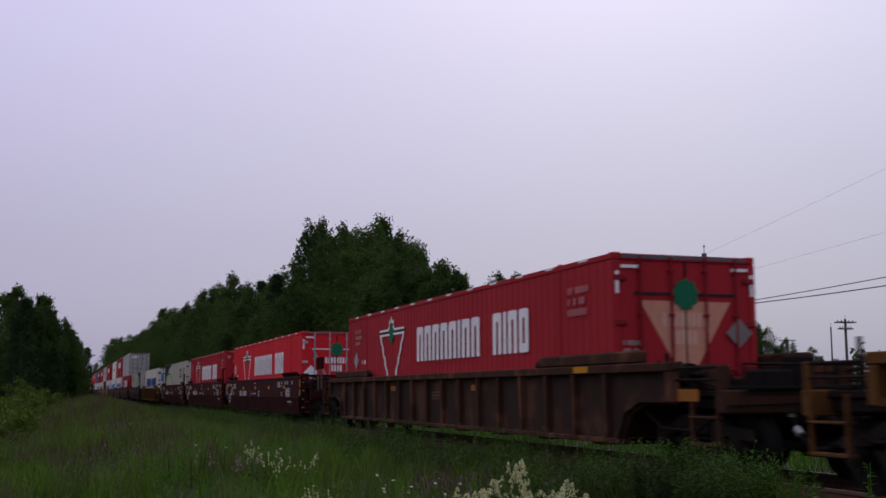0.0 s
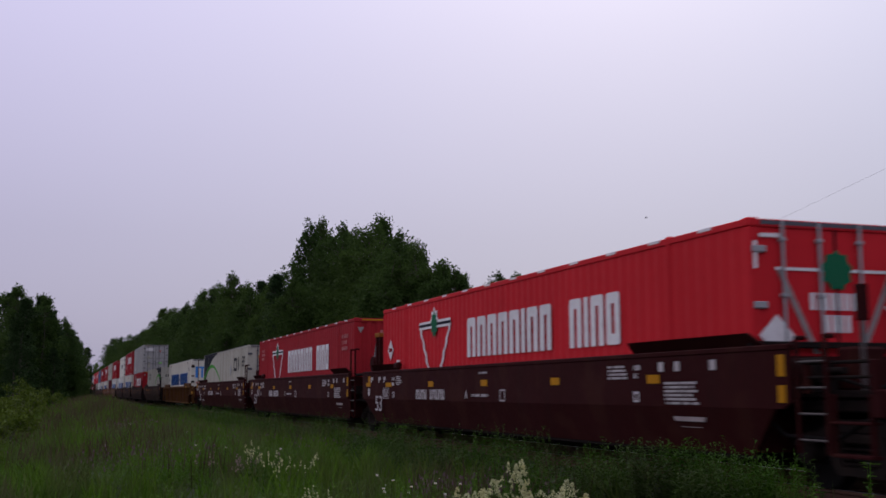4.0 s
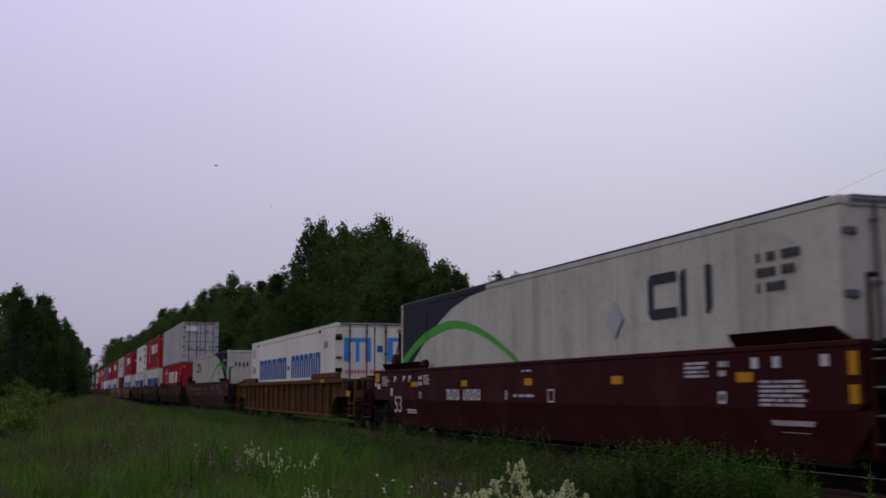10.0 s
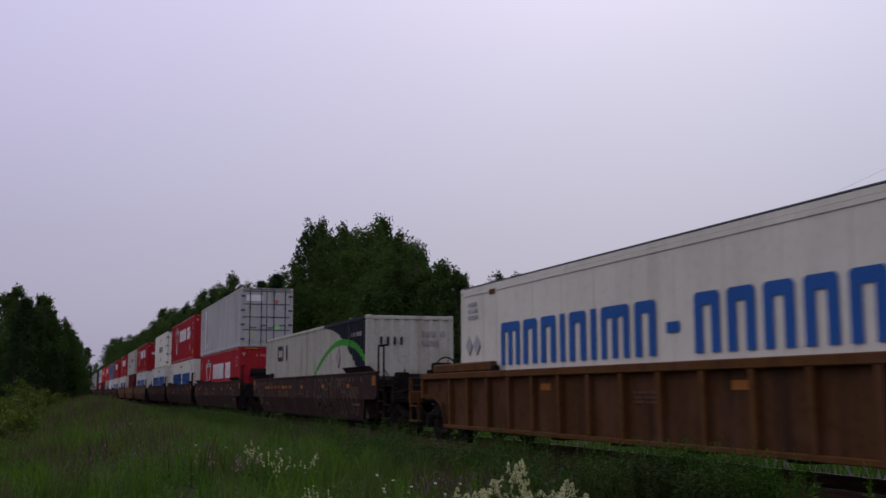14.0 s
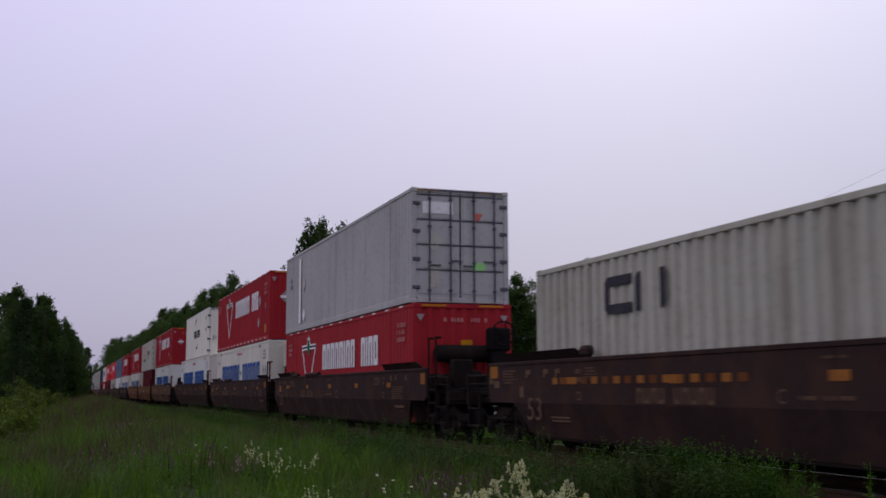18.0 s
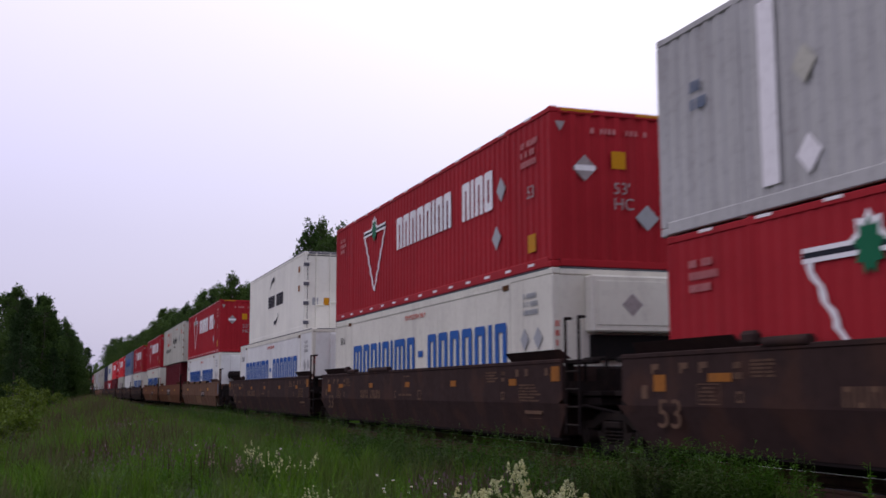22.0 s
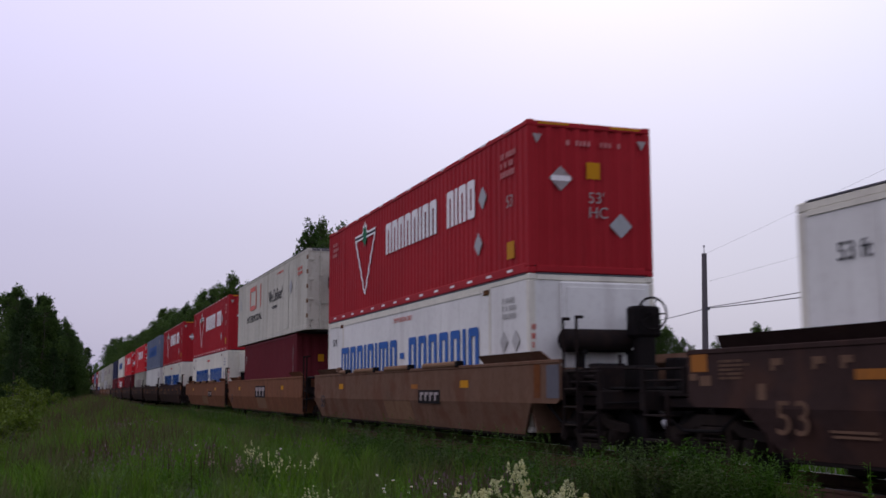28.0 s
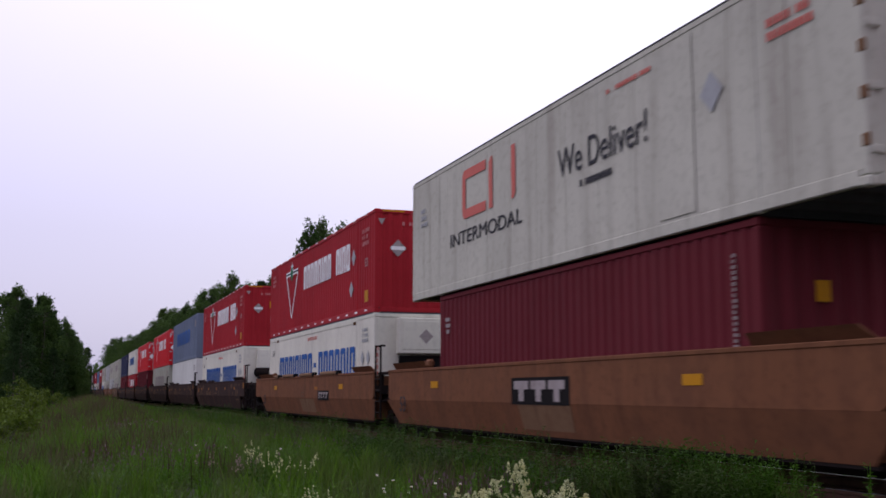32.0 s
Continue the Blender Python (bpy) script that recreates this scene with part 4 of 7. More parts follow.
def bogie(parent, x):
    """A two-axle truck under a wagon at x: frames, springs and bolster, with turning wheelsets."""
    b = part("bogie", G().box(x - 0.18, x + 0.18, -1.0, 1.0, 0.45, 0.72, 0.03), M_IRON, parent)
    for s in (-1, 1):
        y0, y1 = s * 0.92, s * 1.04
        g = G().slab([(x - 1.16, 0.5), (x - 1.12, 0.63), (x - 0.7, 0.68), (x - 0.4, 0.82), (x + 0.4, 0.82), (x + 0.7, 0.68), (x + 1.12, 0.63), (x + 1.16, 0.5), (x + 0.62, 0.55), (x + 0.36, 0.68), (x - 0.36, 0.68), (x - 0.62, 0.55)], y0, y1)
        g.slab([(x - 0.6, 0.5), (x - 0.46, 0.5), (x - 0.28, 0.3), (x + 0.28, 0.3), (x + 0.46, 0.5), (x + 0.6, 0.5), (x + 0.38, 0.2), (x - 0.38, 0.2)], y0, y1)
        for e in (-1, 1):
            g.slab([(x + e * 0.3, 0.3), (x + e * 0.42, 0.34), (x + e * 0.4, 0.7), (x + e * 0.3, 0.7)], y0, y1)
            part("bearing_cap", G().cyl((x + e * 0.875, s * 0.88, 0.42), (x + e * 0.875, s * 1.1, 0.42), 0.12, n=14).cyl((x + e * 0.875, s * 1.1, 0.42), (x + e * 0.875, s * 1.125, 0.42), 0.07, n=10), M_TRUCK, b)
        part("side_frame", g, M_TRUCK, b)
        g = G()
        for k in (-0.19, 0.0, 0.19):
            for q in range(4):
                g.ring((x + k, s * 1.0, 0.33 + 0.055 * q), (0, 0, 1), 0.062, 0.018, 10, 5)
        tagged(part("spring_set", g, M_TRUCK, b), kind="stuff")
        part("bolster_end", G().box(x - 0.26, x + 0.26, s * 0.88, s * 1.08, 0.55, 0.66, 0.02), M_TRUCK, b)
    for e in (-1, 1):
        w = part("wheelset", WHEELSET, M_IRON, b)
        WHEELSETS.append((w, x + e * 0.875, 0.42))
    return b


def coupler(parent, s, x0, x1):
    g = G().box(s * x0, s * (x1 - 0.25), -0.09, 0.09, 0.74, 0.92, 0.02).box(s * (x1 - 0.3), s * (x1 + 0.02), -0.16, 0.1, 0.7, 0.98, 0.05)
    c = part("coupler", g, M_IRON, parent)
    pts = [(s * (x1 - 0.7), -0.35, 0.8), (s * (x1 - 0.5), -0.36, 0.55), (s * (x1 - 0.3), -0.3, 0.4), (s * (x1 - 0.1), -0.25, 0.42), (s * (x1 + 0.02), -0.22, 0.5)]
    part("air_hose", G().tube(pts, 0.035), M_RUBBER, parent)
    part("hose_fitting", G().cyl(pts[0], (pts[0][0], -0.35, 0.95), 0.05, n=8).cyl((s * (x1 - 0.6), -0.36, 0.66), (s * (x1 - 0.52), -0.36, 0.58), 0.055, n=8), M_FIT, parent, "pale metal hose fitting")


def ladder(parent, x0, x1, y, z0, z1, rungs, m, rail_top=None):
    for x in (x0, x1):
        part("handrail", G().cyl((x, y, z0), (x, y, rail_top or z1), 0.026, n=8).cyl((x, y, (rail_top or z1) - 0.02), (x, y + 0.12, (rail_top or z1) - 0.02), 0.026, n=8), m, parent)
    for i in range(rungs):
        z = z0 + (i + 0.5) * (z1 - z0) / rungs
        part("ladder_rung", G().cyl((x0, y, z), (x1, y, z), 0.016, n=6), M_STEEL if m is M_CARM else M_TRUCK, parent)


def end_deck(w, s, m, brake, open_end, posts, seed, tank=True, low=False):
    """Platform, tank, steps, brake stand and posts over the truck at a wagon's end; s is the end's sign."""
    xe = 11.3 if open_end else 9.75
    part("end_platform", G().box(s * 8.35, s * xe, -1.2, 1.2, 1.06, 1.14, 0.01), M_GRIME_SHADE, w)
    part("centre_sill", G().box(s * 8.3, s * (xe + 0.1), -0.3, 0.3, 0.72, 1.05, 0.02), M_IRON, w)
    # added dark box that keeps the lit background out of the end gap
    part("underframe", G().box(s * 8.36, s * (xe - 0.1), -1.15, 1.15, 0.9, 1.04, 0.02), M_GRIME_SHADE, w)
    part("bolster_plate", G().slabx([(-1.42, 1.3), (1.42, 1.3), (1.42, 1.12), (0.5, 0.8), (-0.5, 0.8), (-1.42, 1.12)], s * 9.0, s * 9.12), M_GRIME_SHADE, w)
    if not open_end:
        g = G()
        for x_, y_ in ((8.62, -0.9), (9.3, -0.85), (8.9, 0.2), (9.4, 0.7)):
            g.cyl((s * x_, y_, 1.12), (s * x_, y_, 1.7), 0.03, n=6)
        part("walkway_bar", G().box(s * 8.5, s * 9.6, -1.25, -1.1, 1.58, 1.66, 0.02).box(s * 8.55, s * 8.65, -1.24, -1.12, 1.14, 1.58, 0.01), M_GRIME_SHADE, w)
        part("stanchion", g.cyl((s * 8.62, -0.9, 1.68), (s * 9.3, -0.85, 1.68), 0.026, n=6), M_GRIME_SHADE, w)
        part("valve_box", G().box(s * 8.7, s * 9.1, -0.75, -0.25, 1.14, 1.55, 0.04).box(s * 9.15, s * 9.45, -0.2, 0.5, 1.14, 1.42, 0.03), M_GRIME_SHADE, w)
        part("brake_pipe", G().tube([(s * 8.45, -1.25, 1.02), (s * 8.9, -1.3, 0.88), (s * 9.4, -1.28, 0.9), (s * 9.9, -1.0, 0.8)], 0.028, 6), M_GRIME_SHADE, w)
    if open_end:
        part("end_beam", G().box(s * 11.15, s * 11.3, -1.45, 1.45, 0.85, 1.15, 0.02), m, w)
        coupler(w, s, 11.2, 11.88)
        for sy in (-1, 1):
            g = G()
            for x in (10.55, 11.15):
                g.box(s * x - 0.02, s * x + 0.02, sy * 1.4, sy * 1.46, 0.45, 1.1, 0.006)
            g.box(s * 10.53, s * 11.17, sy * 1.34, sy * 1.48, 0.43, 0.47, 0.008).box(s * 10.53, s * 11.17, sy * 1.34, sy * 1.48, 0.78, 0.81, 0.008)
            part("step", g, m, w)
            for x in (10.1, 11.2):
                part("end_post", G().box(s * x - 0.035, s * x + 0.035, sy * 1.38, sy * 1.46, 1.1, 1.46, 0.01), m, w)
            part("rail_bar", G().cyl((s * 10.1, sy * 1.42, 1.44), (s * 11.2, sy * 1.42, 1.44), 0.02, n=6), M_GRIME_SHADE, w)
            part("rail_bar", G().cyl((s * 10.1, sy * 1.42, 1.28), (s * 11.2, sy * 1.42, 1.28), 0.018, n=6), M_GRIME_SHADE, w)
        rnd = random.Random(seed + 40)
        for k in range(3):
            y0, x0 = -0.9 + 0.75 * k, 9.5 + rnd.uniform(0, 0.5)
            part("equipment_box", G().box(s * x0, s * (x0 + rnd.uniform(0.3, 0.5)), y0, y0 + rnd.uniform(0.3, 0.55), 1.14, 1.14 + rnd.uniform(0.25, 0.75), 0.03), M_IRON if k else m, w)
        for k in range(6):
            x0, y0 = 8.7 + 0.42 * k + rnd.uniform(-0.1, 0.1), rnd.uniform(-1.25, 1.1)
            part("stanchion", G().cyl((s * x0, y0, 1.1), (s * x0, y0, rnd.uniform(1.3, 1.75)), 0.03, n=6), M_GRIME_SHADE, w)
        part("brake_cylinder", G().cyl((s * 9.3, -1.05, 1.36), (s * 9.95, -1.05, 1.36), 0.16, n=14).cyl((s * 9.95, -1.05, 1.36), (s * 10.3, -1.05, 1.36), 0.04, n=8), M_GRIME_SHADE, w)
        part("lever_rod", G().tube([(s * 9.4, -1.2, 1.3), (s * 10.4, -1.25, 1.28), (s * 11.2, -0.9, 1.0)], 0.02, 6), M_IRON, w)
        part("chain_guard", G().tube([(s * 9.0, -1.3, 0.9), (s * 9.5, -1.28, 0.62), (s * 10.4, -1.28, 0.6), (s * 11.0, -1.3, 0.85)], 0.025, 6), M_IRON, w)
        part("uncoupling_bar", G().tube([(s * 11.34, -1.4, 0.95), (s * 11.36, -0.3, 0.98), (s * 11.5, -0.1, 0.95)], 0.016, 6), M_IRON, w)
        part("crossover_board", G().box(s * 10.9, s * 11.4, -1.1, 1.1, 1.16, 1.2, 0.006), M_IRON, w)
        g = G()
        for y in (-0.9, -0.3, 0.4, 1.0):
            g.cyl((s * 10.95, y, 1.2), (s * 10.95, y, 1.5), 0.018, n=6)
        g.cyl((s * 10.95, -0.9, 1.49), (s * 10.95, 1.0, 1.49), 0.018, n=6)
        part("end_railing", g, M_GRIME_SHADE, w)
    else:
        part("articulation_arm", G().box(s * 9.0, s * 9.95, -0.16, 0.16, 0.66, 0.9, 0.03), M_IRON, w)
    if brake and not tank and not low:
        part("bell_housing", G().slab([(s * 9.2, 1.14), (s * 9.25, 1.75), (s * 9.5, 2.05), (s * 9.9, 2.1), (s * 10.1, 1.8), (s * 10.15, 1.14)], -0.15, 0.35), m, w, "rounded brake housing")
    if brake and tank:
        part("air_tank", G().cyl((s * 8.5, -0.75, 2.05), (s * 8.5, 0.55, 2.05), 0.21, n=18).cyl((s * 8.5, -0.82, 2.05), (s * 8.5, -0.75, 2.05), 0.12, 0.21, 18).cyl((s * 8.5, 0.55, 2.05), (s * 8.5, 0.62, 2.05), 0.21, 0.12, 18), m, w, "cylindrical air tank")
    if brake and tank:
        g = G()
        for y in (-0.4, 0.6):
            g.box(s * 8.43, s * 8.57, y - 0.04, y + 0.04, 1.14, 1.86, 0.01)
            g.box(s * 8.38, s * 8.64, y - 0.05, y + 0.05, 1.8, 1.88, 0.01)
        part("tank_stand", g, M_IRON, w)
    if brake:
        zw = 1.78 if low else 2.52
        part("brake_stand", G().box(s * 8.75, s * 9.0, 0.5, 0.85, 1.14, zw + 0.08, 0.03).box(s * 8.7, s * 9.05, 0.4, 0.95, zw - 0.42, zw + 0.15, 0.05), M_IRON, w)
        wheel = part("brake_wheel", G().ring((s * 9.16, 0.7, zw), (1, 0, 0), 0.29, 0.022).cyl((s * 9.0, 0.7, zw), (s * 9.2, 0.7, zw), 0.045, n=10), M_IRON, w)
        g = G()
        for k in range(5):
            t = 2 * math.pi * k / 5
            g.cyl((s * 9.17, 0.7, zw), (s * 9.16, 0.7 + 0.28 * math.cos(t), zw + 0.28 * math.sin(t)), 0.014, n=6)
        part("spoke", g, M_IRON, wheel)
        part("valve_box", G().box(s * 8.9, s * 9.3, -0.5, 0.1, 1.14, 1.62, 0.04).cyl((s * 9.1, -0.62, 1.38), (s * 9.1, -0.5, 1.38), 0.16, n=14), M_IRON, w)
        g = G()
        rnd = random.Random(seed)
        for k in range(4):
            y = rnd.uniform(-1.1, 1.1)
            g.tube([(s * 8.6, y, 1.2), (s * 8.7, y + 0.1, 1.5), (s * 9.2, y * 0.6, 1.55), (s * 9.6, y * 0.5, 1.2)], 0.022, 6)
        part("brake_pipe", g, M_IRON, w)
    if posts == "tall":
        for x in (8.66, 8.96):
            part("guide_post", G().box(s * x - 0.05, s * x + 0.05, -1.12, -1.02, 1.14, 2.62, 0.012), m, w)
        part("guide_cap", G().box(s * 8.58, s * 9.04, -1.14, -1.0, 2.62, 2.74, 0.015), M_ORANGE, w, "orange-tipped guide cap")
        part("bent_pipe", G().tube([(s * 8.98, -1.07, 2.58), (s * 9.12, -1.05, 2.5), (s * 9.5, -1.0, 2.2), (s * 9.6, -1.0, 2.05), (s * 9.6, -1.0, 1.14)], 0.028, 8), M_SILVER, w)
        part("air_tank", G().cyl((s * 9.3, -1.15, 1.9), (s * 9.3, 0.5, 1.9), 0.2, n=16).box(s * 9.2, s * 9.4, -0.8, -0.7, 1.14, 1.75).box(s * 9.2, s * 9.4, 0.1, 0.2, 1.14, 1.75), m, w)


def smooth_wagon(m, label, left, right, marks, seed, hl_open=9.9, old=False):
    """A smooth-sided well wagon. left and right: 'joint' (shared truck) or 'open' (coupler)."""
    w = tagged(new("well_wagon"), label, "freight wagon", "well wagons of the train")
    xl = -(hl_open if left == "open" else 8.95)
    xr = hl_open if right == "open" else 8.95
    for s in (-1, 1):
        g = G()
        # upper wall, fold, lower wall leaning inward
        g.slab([(xl, 1.0), (xl, 1.62), (xr, 1.62), (xr, 1.0), (xr - 0.15, 0.93), (xl + 0.15, 0.93)], s * 1.46, s * 1.5)
        g.box(xl, xr, s * 1.4, s * 1.515, 1.6, 1.67, 0.012)
        part("side_wall", g, m, w)
        bl, br = {9: (-7.84, 9.05), 10: (-7.84, 8.74), 11: (-8.27, 8.74)}.get(seed, (-8.4, 8.52))
        cl, cr_ = (-8.35, -8.35 if seed in (9, 10) else -8.75)[left != "open"], (8.35, 8.8)[right != "open"]
        if marks == "maroon" and right == "open":
            cr_ = 9.25
        a = [(cl - 0.35, 0.93), (cr_ + 0.35, 0.93), (cr_ - 0.3, 0.36), (cl + 0.3, 0.36)]
        vs = [(x, s * 1.498 if z > 0.9 else s * 1.35, z) for x, z in a] + [(x, s * 1.45 if z > 0.9 else s * 1.31, z) for x, z in a]
        part("lower_wall", G().add(vs, [(0, 1, 2, 3), (7, 6, 5, 4), (0, 4, 5, 1), (1, 5, 6, 2), (2, 6, 7, 3), (3, 7, 4, 0)]), m, w)
        part("bottom_chord", G().box(cl + 0.25, cr_ - 0.25, s * 1.18, s * 1.34, 0.31, 0.37, 0.01), M_GRIME_SHADE, w)
        for e in (-1, 1):
            g = G()
            ge = 9.35 if (left, right)[e > 0] == "open" else 8.75
            ga = 6.05 if e < 0 or right == "open" else 6.45
            ge = (9.0 if old and right != "open" else ge - 0.1) if e > 0 else ge - (0.45 if marks == "maroon" and left != "open" else 0.0)
            vs = [(e * ga, s * 1.36, 1.67), (e * ge, s * 1.36, 1.67), (e * (ge - 0.15), s * 1.5, 1.83), (e * (ga + 0.05), s * 1.5, 1.83)]
            vs += [(x, y - s * 0.03, z) for x, y, z in vs]
            g.add(vs, [(0, 1, 2, 3), (7, 6, 5, 4), (0, 4, 5, 1), (1, 5, 6, 2), (2, 6, 7, 3), (3, 7, 4, 0)])
            part("guide_plate", g, m, w)
            if e < 0:
                part("guide_bracket", G().box(-5.95, -5.6, s * 1.38, s * 1.52, 1.67, 1.86, 0.05), m, w)
    for e in (-1, 1):
        part("end_bulkhead", G().slabx([(-1.44, 1.56), (1.44, 1.56), (1.44, 0.95), (1.3, 0.4), (-1.3, 0.4), (-1.44, 0.95)], (bl, br)[e > 0] - 0.04, (bl, br)[e > 0] + 0.04), m, w)
    for i in range(8):
        x = -7.6 + i * 15.2 / 7
        part("cross_beam", G().box(x - 0.2, x + 0.2, -1.28, 1.28, 0.31, 0.39, 0.01), M_IRON, w)
    # added dark box that hides the bright grass showing under the well
    part("well_keel", G().box(-8.2, 8.2, -0.45, 0.45, 0.14, 0.31, 0.02), M_GRIME_SHADE, w)
    me_ = m if marks == "maroon" else M_GRIME_SHADE
    end_deck(w, -1, me_, left == "brake" or (left == "open" and marks != "maroon"), left == "open", "tall" if marks == "maroon" else "", seed, marks != "brown", marks == "brown")
    end_deck(w, 1, me_, right == "open" and marks != "maroon", right == "open", "", seed + 5, seed != 12, seed == 12)
    if right == "open" and marks == "maroon":
        part("brake_post", G().box(9.0, 9.12, 0.84, 0.98, 1.1, 2.8, 0.02), m, w)
        part("white_handrail", G().tube([(9.06, 0.9, 2.76), (9.4, 0.9, 2.84), (9.6, 0.9, 2.8), (10.15, 0.9, 2.52), (10.38, 0.9, 2.3), (10.4, 0.9, 2.05)], 0.036, 8), M_FIT, w, "bent pale handrail")
        for x in (10.6, 11.12):
            part("grab_rail", G().cyl((x, -1.05, 1.1), (x, -1.05, 2.1), 0.026, n=8), M_STEEL, w)
            part("rail_head", G().box(x - 0.05, x + 0.05, -1.1, -0.98, 1.9, 2.3, 0.012), m, w)
        part("cross_rail", G().box(8.95, 9.05, -1.4, 1.4, 1.66, 1.74, 0.01), M_GRIME_SHADE, w)
    if left == "open":
        bogie(w, -10.05)
    if right == "open":
        bogie(w, 10.45 if marks == "maroon" else 10.05)
    else:
        bogie(w, 9.87)
    xr_l = xr + 0.1
    ladder(w, xr_l, xr_l + 0.5, -1.47, 0.45, 1.6, 4, me_, 1.75 if marks == "maroon" and right == "open" else 2.35)
    ladder(w, xl - 0.5, xl - 0.06, 1.47, 0.45, 1.6, 4, me_, 2.2)
    # markings
    y = -1.5
    white = M_STENCIL if old else M_MARKW
    if marks in ("maroon", "brown"):
        for x in (6.85, 3.6, 0.3, -3.0):
            part("reflector", G().box(x - 0.17, x + 0.17, y - 0.008, y - 0.003, 1.24, 1.36), M_ORANGE if old else M_YEL, w)
        part("yellow_plate", G().box(xr - (0.4 if old else 0.22), xr - 0.08, y - 0.01, y - 0.004, 1.3, 1.55), M_ORANGE if old else M_YEL, w)
        if not old:
            part("yellow_plate", G().box(xr - 0.22, xr - 0.08, y - 0.01, y - 0.004, 1.0, 1.2), M_YEL, w)
        part("size_mark", lettered("53", 0.56, white), white, w, "white stencilled number", at=on_side(-8.05 if left == "open" else -7.64 if marks == "maroon" else -7.95, y - 0.004, 0.64) @ Matrix.Diagonal((1.2, 1, 1, 1)))
        writing(w, sign_blocks("nnnn nnnnn", -4.1, -2.05, 0.96, 1.18, y), white, "reporting_mark")
        part("frame_mark", frame_mark(1.12, 1.38, 0.95, 1.17, y), white, w)
        part("number_frame", frame_mark(-6.04, -5.89, 0.99, 1.13, y, 0.03), white, w)
        part("number_frame", frame_mark(6.28, 6.44, 0.98, 1.13, y, 0.035), white, w)
        if left == "open":
            writing(w, G().box(-7.15, -6.42, -1.452, -1.448, 0.685, 0.715).box(-7.12, -6.4, -1.443, -1.439, 0.63, 0.66), white, "line_marks")
        else:
            part("data_plate", frame_mark(-6.91, -6.38, 0.96, 1.23, y, 0.014), white, w)
            writing(w, text_rows(-6.86, -6.43, 1.0, 1.2, 4, y, seed + 70), white)
        part("unit_letter", lettered(marks == "maroon" and {0: "A", 1: "C", 2: "B"}[seed % 3] or "C", 0.24, white), white, w, at=on_side(-0.8, y - 0.004, 0.99))
        writing(w, text_rows(-0.4, 0.65, 1.02, 1.1, 1, y, seed), white, "small_writing")
        writing(w, text_rows(0.0, 0.5, 1.47, 1.53, 1, y, seed), white, "small_writing")
        writing(w, text_rows(7.15, 8.1, 0.95, 1.27, 6, y, seed + 1), white, "small_writing")
        writing(w, text_rows(5.5, 6.1, 1.3, 1.52, 4, y, seed + 2), white, "small_writing")
        writing(w, text_rows(6.3, 6.5, 1.3, 1.53, 2, y, seed + 3), white, "number_mark")
        for x in (7.0, 7.42, 8.28):
            part("white_tag", G().box(x, x + 0.13, y - 0.008, y - 0.003, 1.4, 1.53), white, w)
        for x in (-8.08, -7.33, -6.86):
            part("white_tag", G().box(x, x + 0.07, y - 0.008, y - 0.003, 1.37, 1.51).box(x + 0.07, x + 0.2, y - 0.008, y - 0.003, 1.43, 1.51), white, w)
        writing(w, text_rows(-6.08, -5.84, 1.26, 1.52, 2, y, seed + 7), white, "number_mark")
        writing(w, text_rows(-5.72, -5.25, 1.29, 1.52, 5, y, seed + 8), white, "small_writing")
        part("yellow_plate", G().box(-6.64, -6.13, y - 0.008, y - 0.003, 1.25, 1.36), M_ORANGE if old else M_YEL, w)
        if old and left != "open":
            part("yellow_plate", G().box(-8.02, -7.7, y - 0.008, y - 0.003, 1.13, 1.36), M_ORANGE, w)
            for a, b in ((-5.45, -4.6), (-3.2, -1.3)):
                part("loose_pad", G().cyl((a, -1.48, 1.7), (b, -1.48, 1.7), 0.07, n=10), m, w, "rounded dusty brown pad")
        elif left != "open":
            part("yellow_bracket", G().box(-8.56, -8.14, y - 0.008, y - 0.003, 1.27, 1.37).box(-8.34, -8.14, y - 0.008, y - 0.003, 1.37, 1.54), M_ORANGE if old else M_YEL, w)
        part("white_tag", G().box(-8.36, -8.2, y - 0.008, y - 0.003, 1.03, 1.22), white, w)
        if left == "open":
            part("yellow_plate", G().box(-9.8, -9.42, y - 0.008, y - 0.003, 1.38, 1.61), M_ORANGE if old else M_YEL, w)
            part("white_tag", G().box(-9.84, -9.66, y - 0.008, y - 0.003, 1.27, 1.36), white, w)
            part("white_tag", G().box(-9.6, -9.34, y - 0.008, y - 0.003, 1.2, 1.33), white, w)
            writing(w, text_rows(-9.15, -8.5, 1.27, 1.53, 5, y, seed + 9), white, "small_writing")
        g = G().slab([(7.3, 0.8), (8.1, 0.8), (8.05, 0.74), (7.35, 0.74)], -1.47, -1.45).slab([(7.4, 0.71), (8.0, 0.71), (7.95, 0.66), (7.45, 0.66)], -1.43, -1.41)
        writing(w, g, M_STENCIL if old else M_SIGND)
    elif marks in ("rust", "plate"):
        for x in (5.3, -5.3):
            part("reflector", G().box(x - 0.24, x + 0.24, y - 0.008, y - 0.003, 1.21, 1.36), M_YEL, w)
        if marks == "plate":
            part("emblem_plate", G().box(-0.85, 1.6, y - 0.008, y - 0.003, 0.9, 1.38), M_IRON, w, "black plate with pale bars")
            g = G()
            for i in range(3):
                g.box(-0.72 + i * 0.75, -0.08 + i * 0.75, y - 0.012, y - 0.009, 1.17, 1.32).box(-0.5 + i * 0.75, -0.28 + i * 0.75, y - 0.012, y - 0.009, 0.96, 1.17)
            tagged(part("emblem_bars", g, M_SIGND, w, "pale stencilled bars"), kind="stuff")
            g = G()
            vs = [(-0.6, -1.5025, 0.9), (1.6, -1.5025, 0.9), (1.55, -1.381, 0.46), (-0.55, -1.381, 0.46)]
            vs += [(x, y_ + 0.004, z) for x, y_, z in vs]
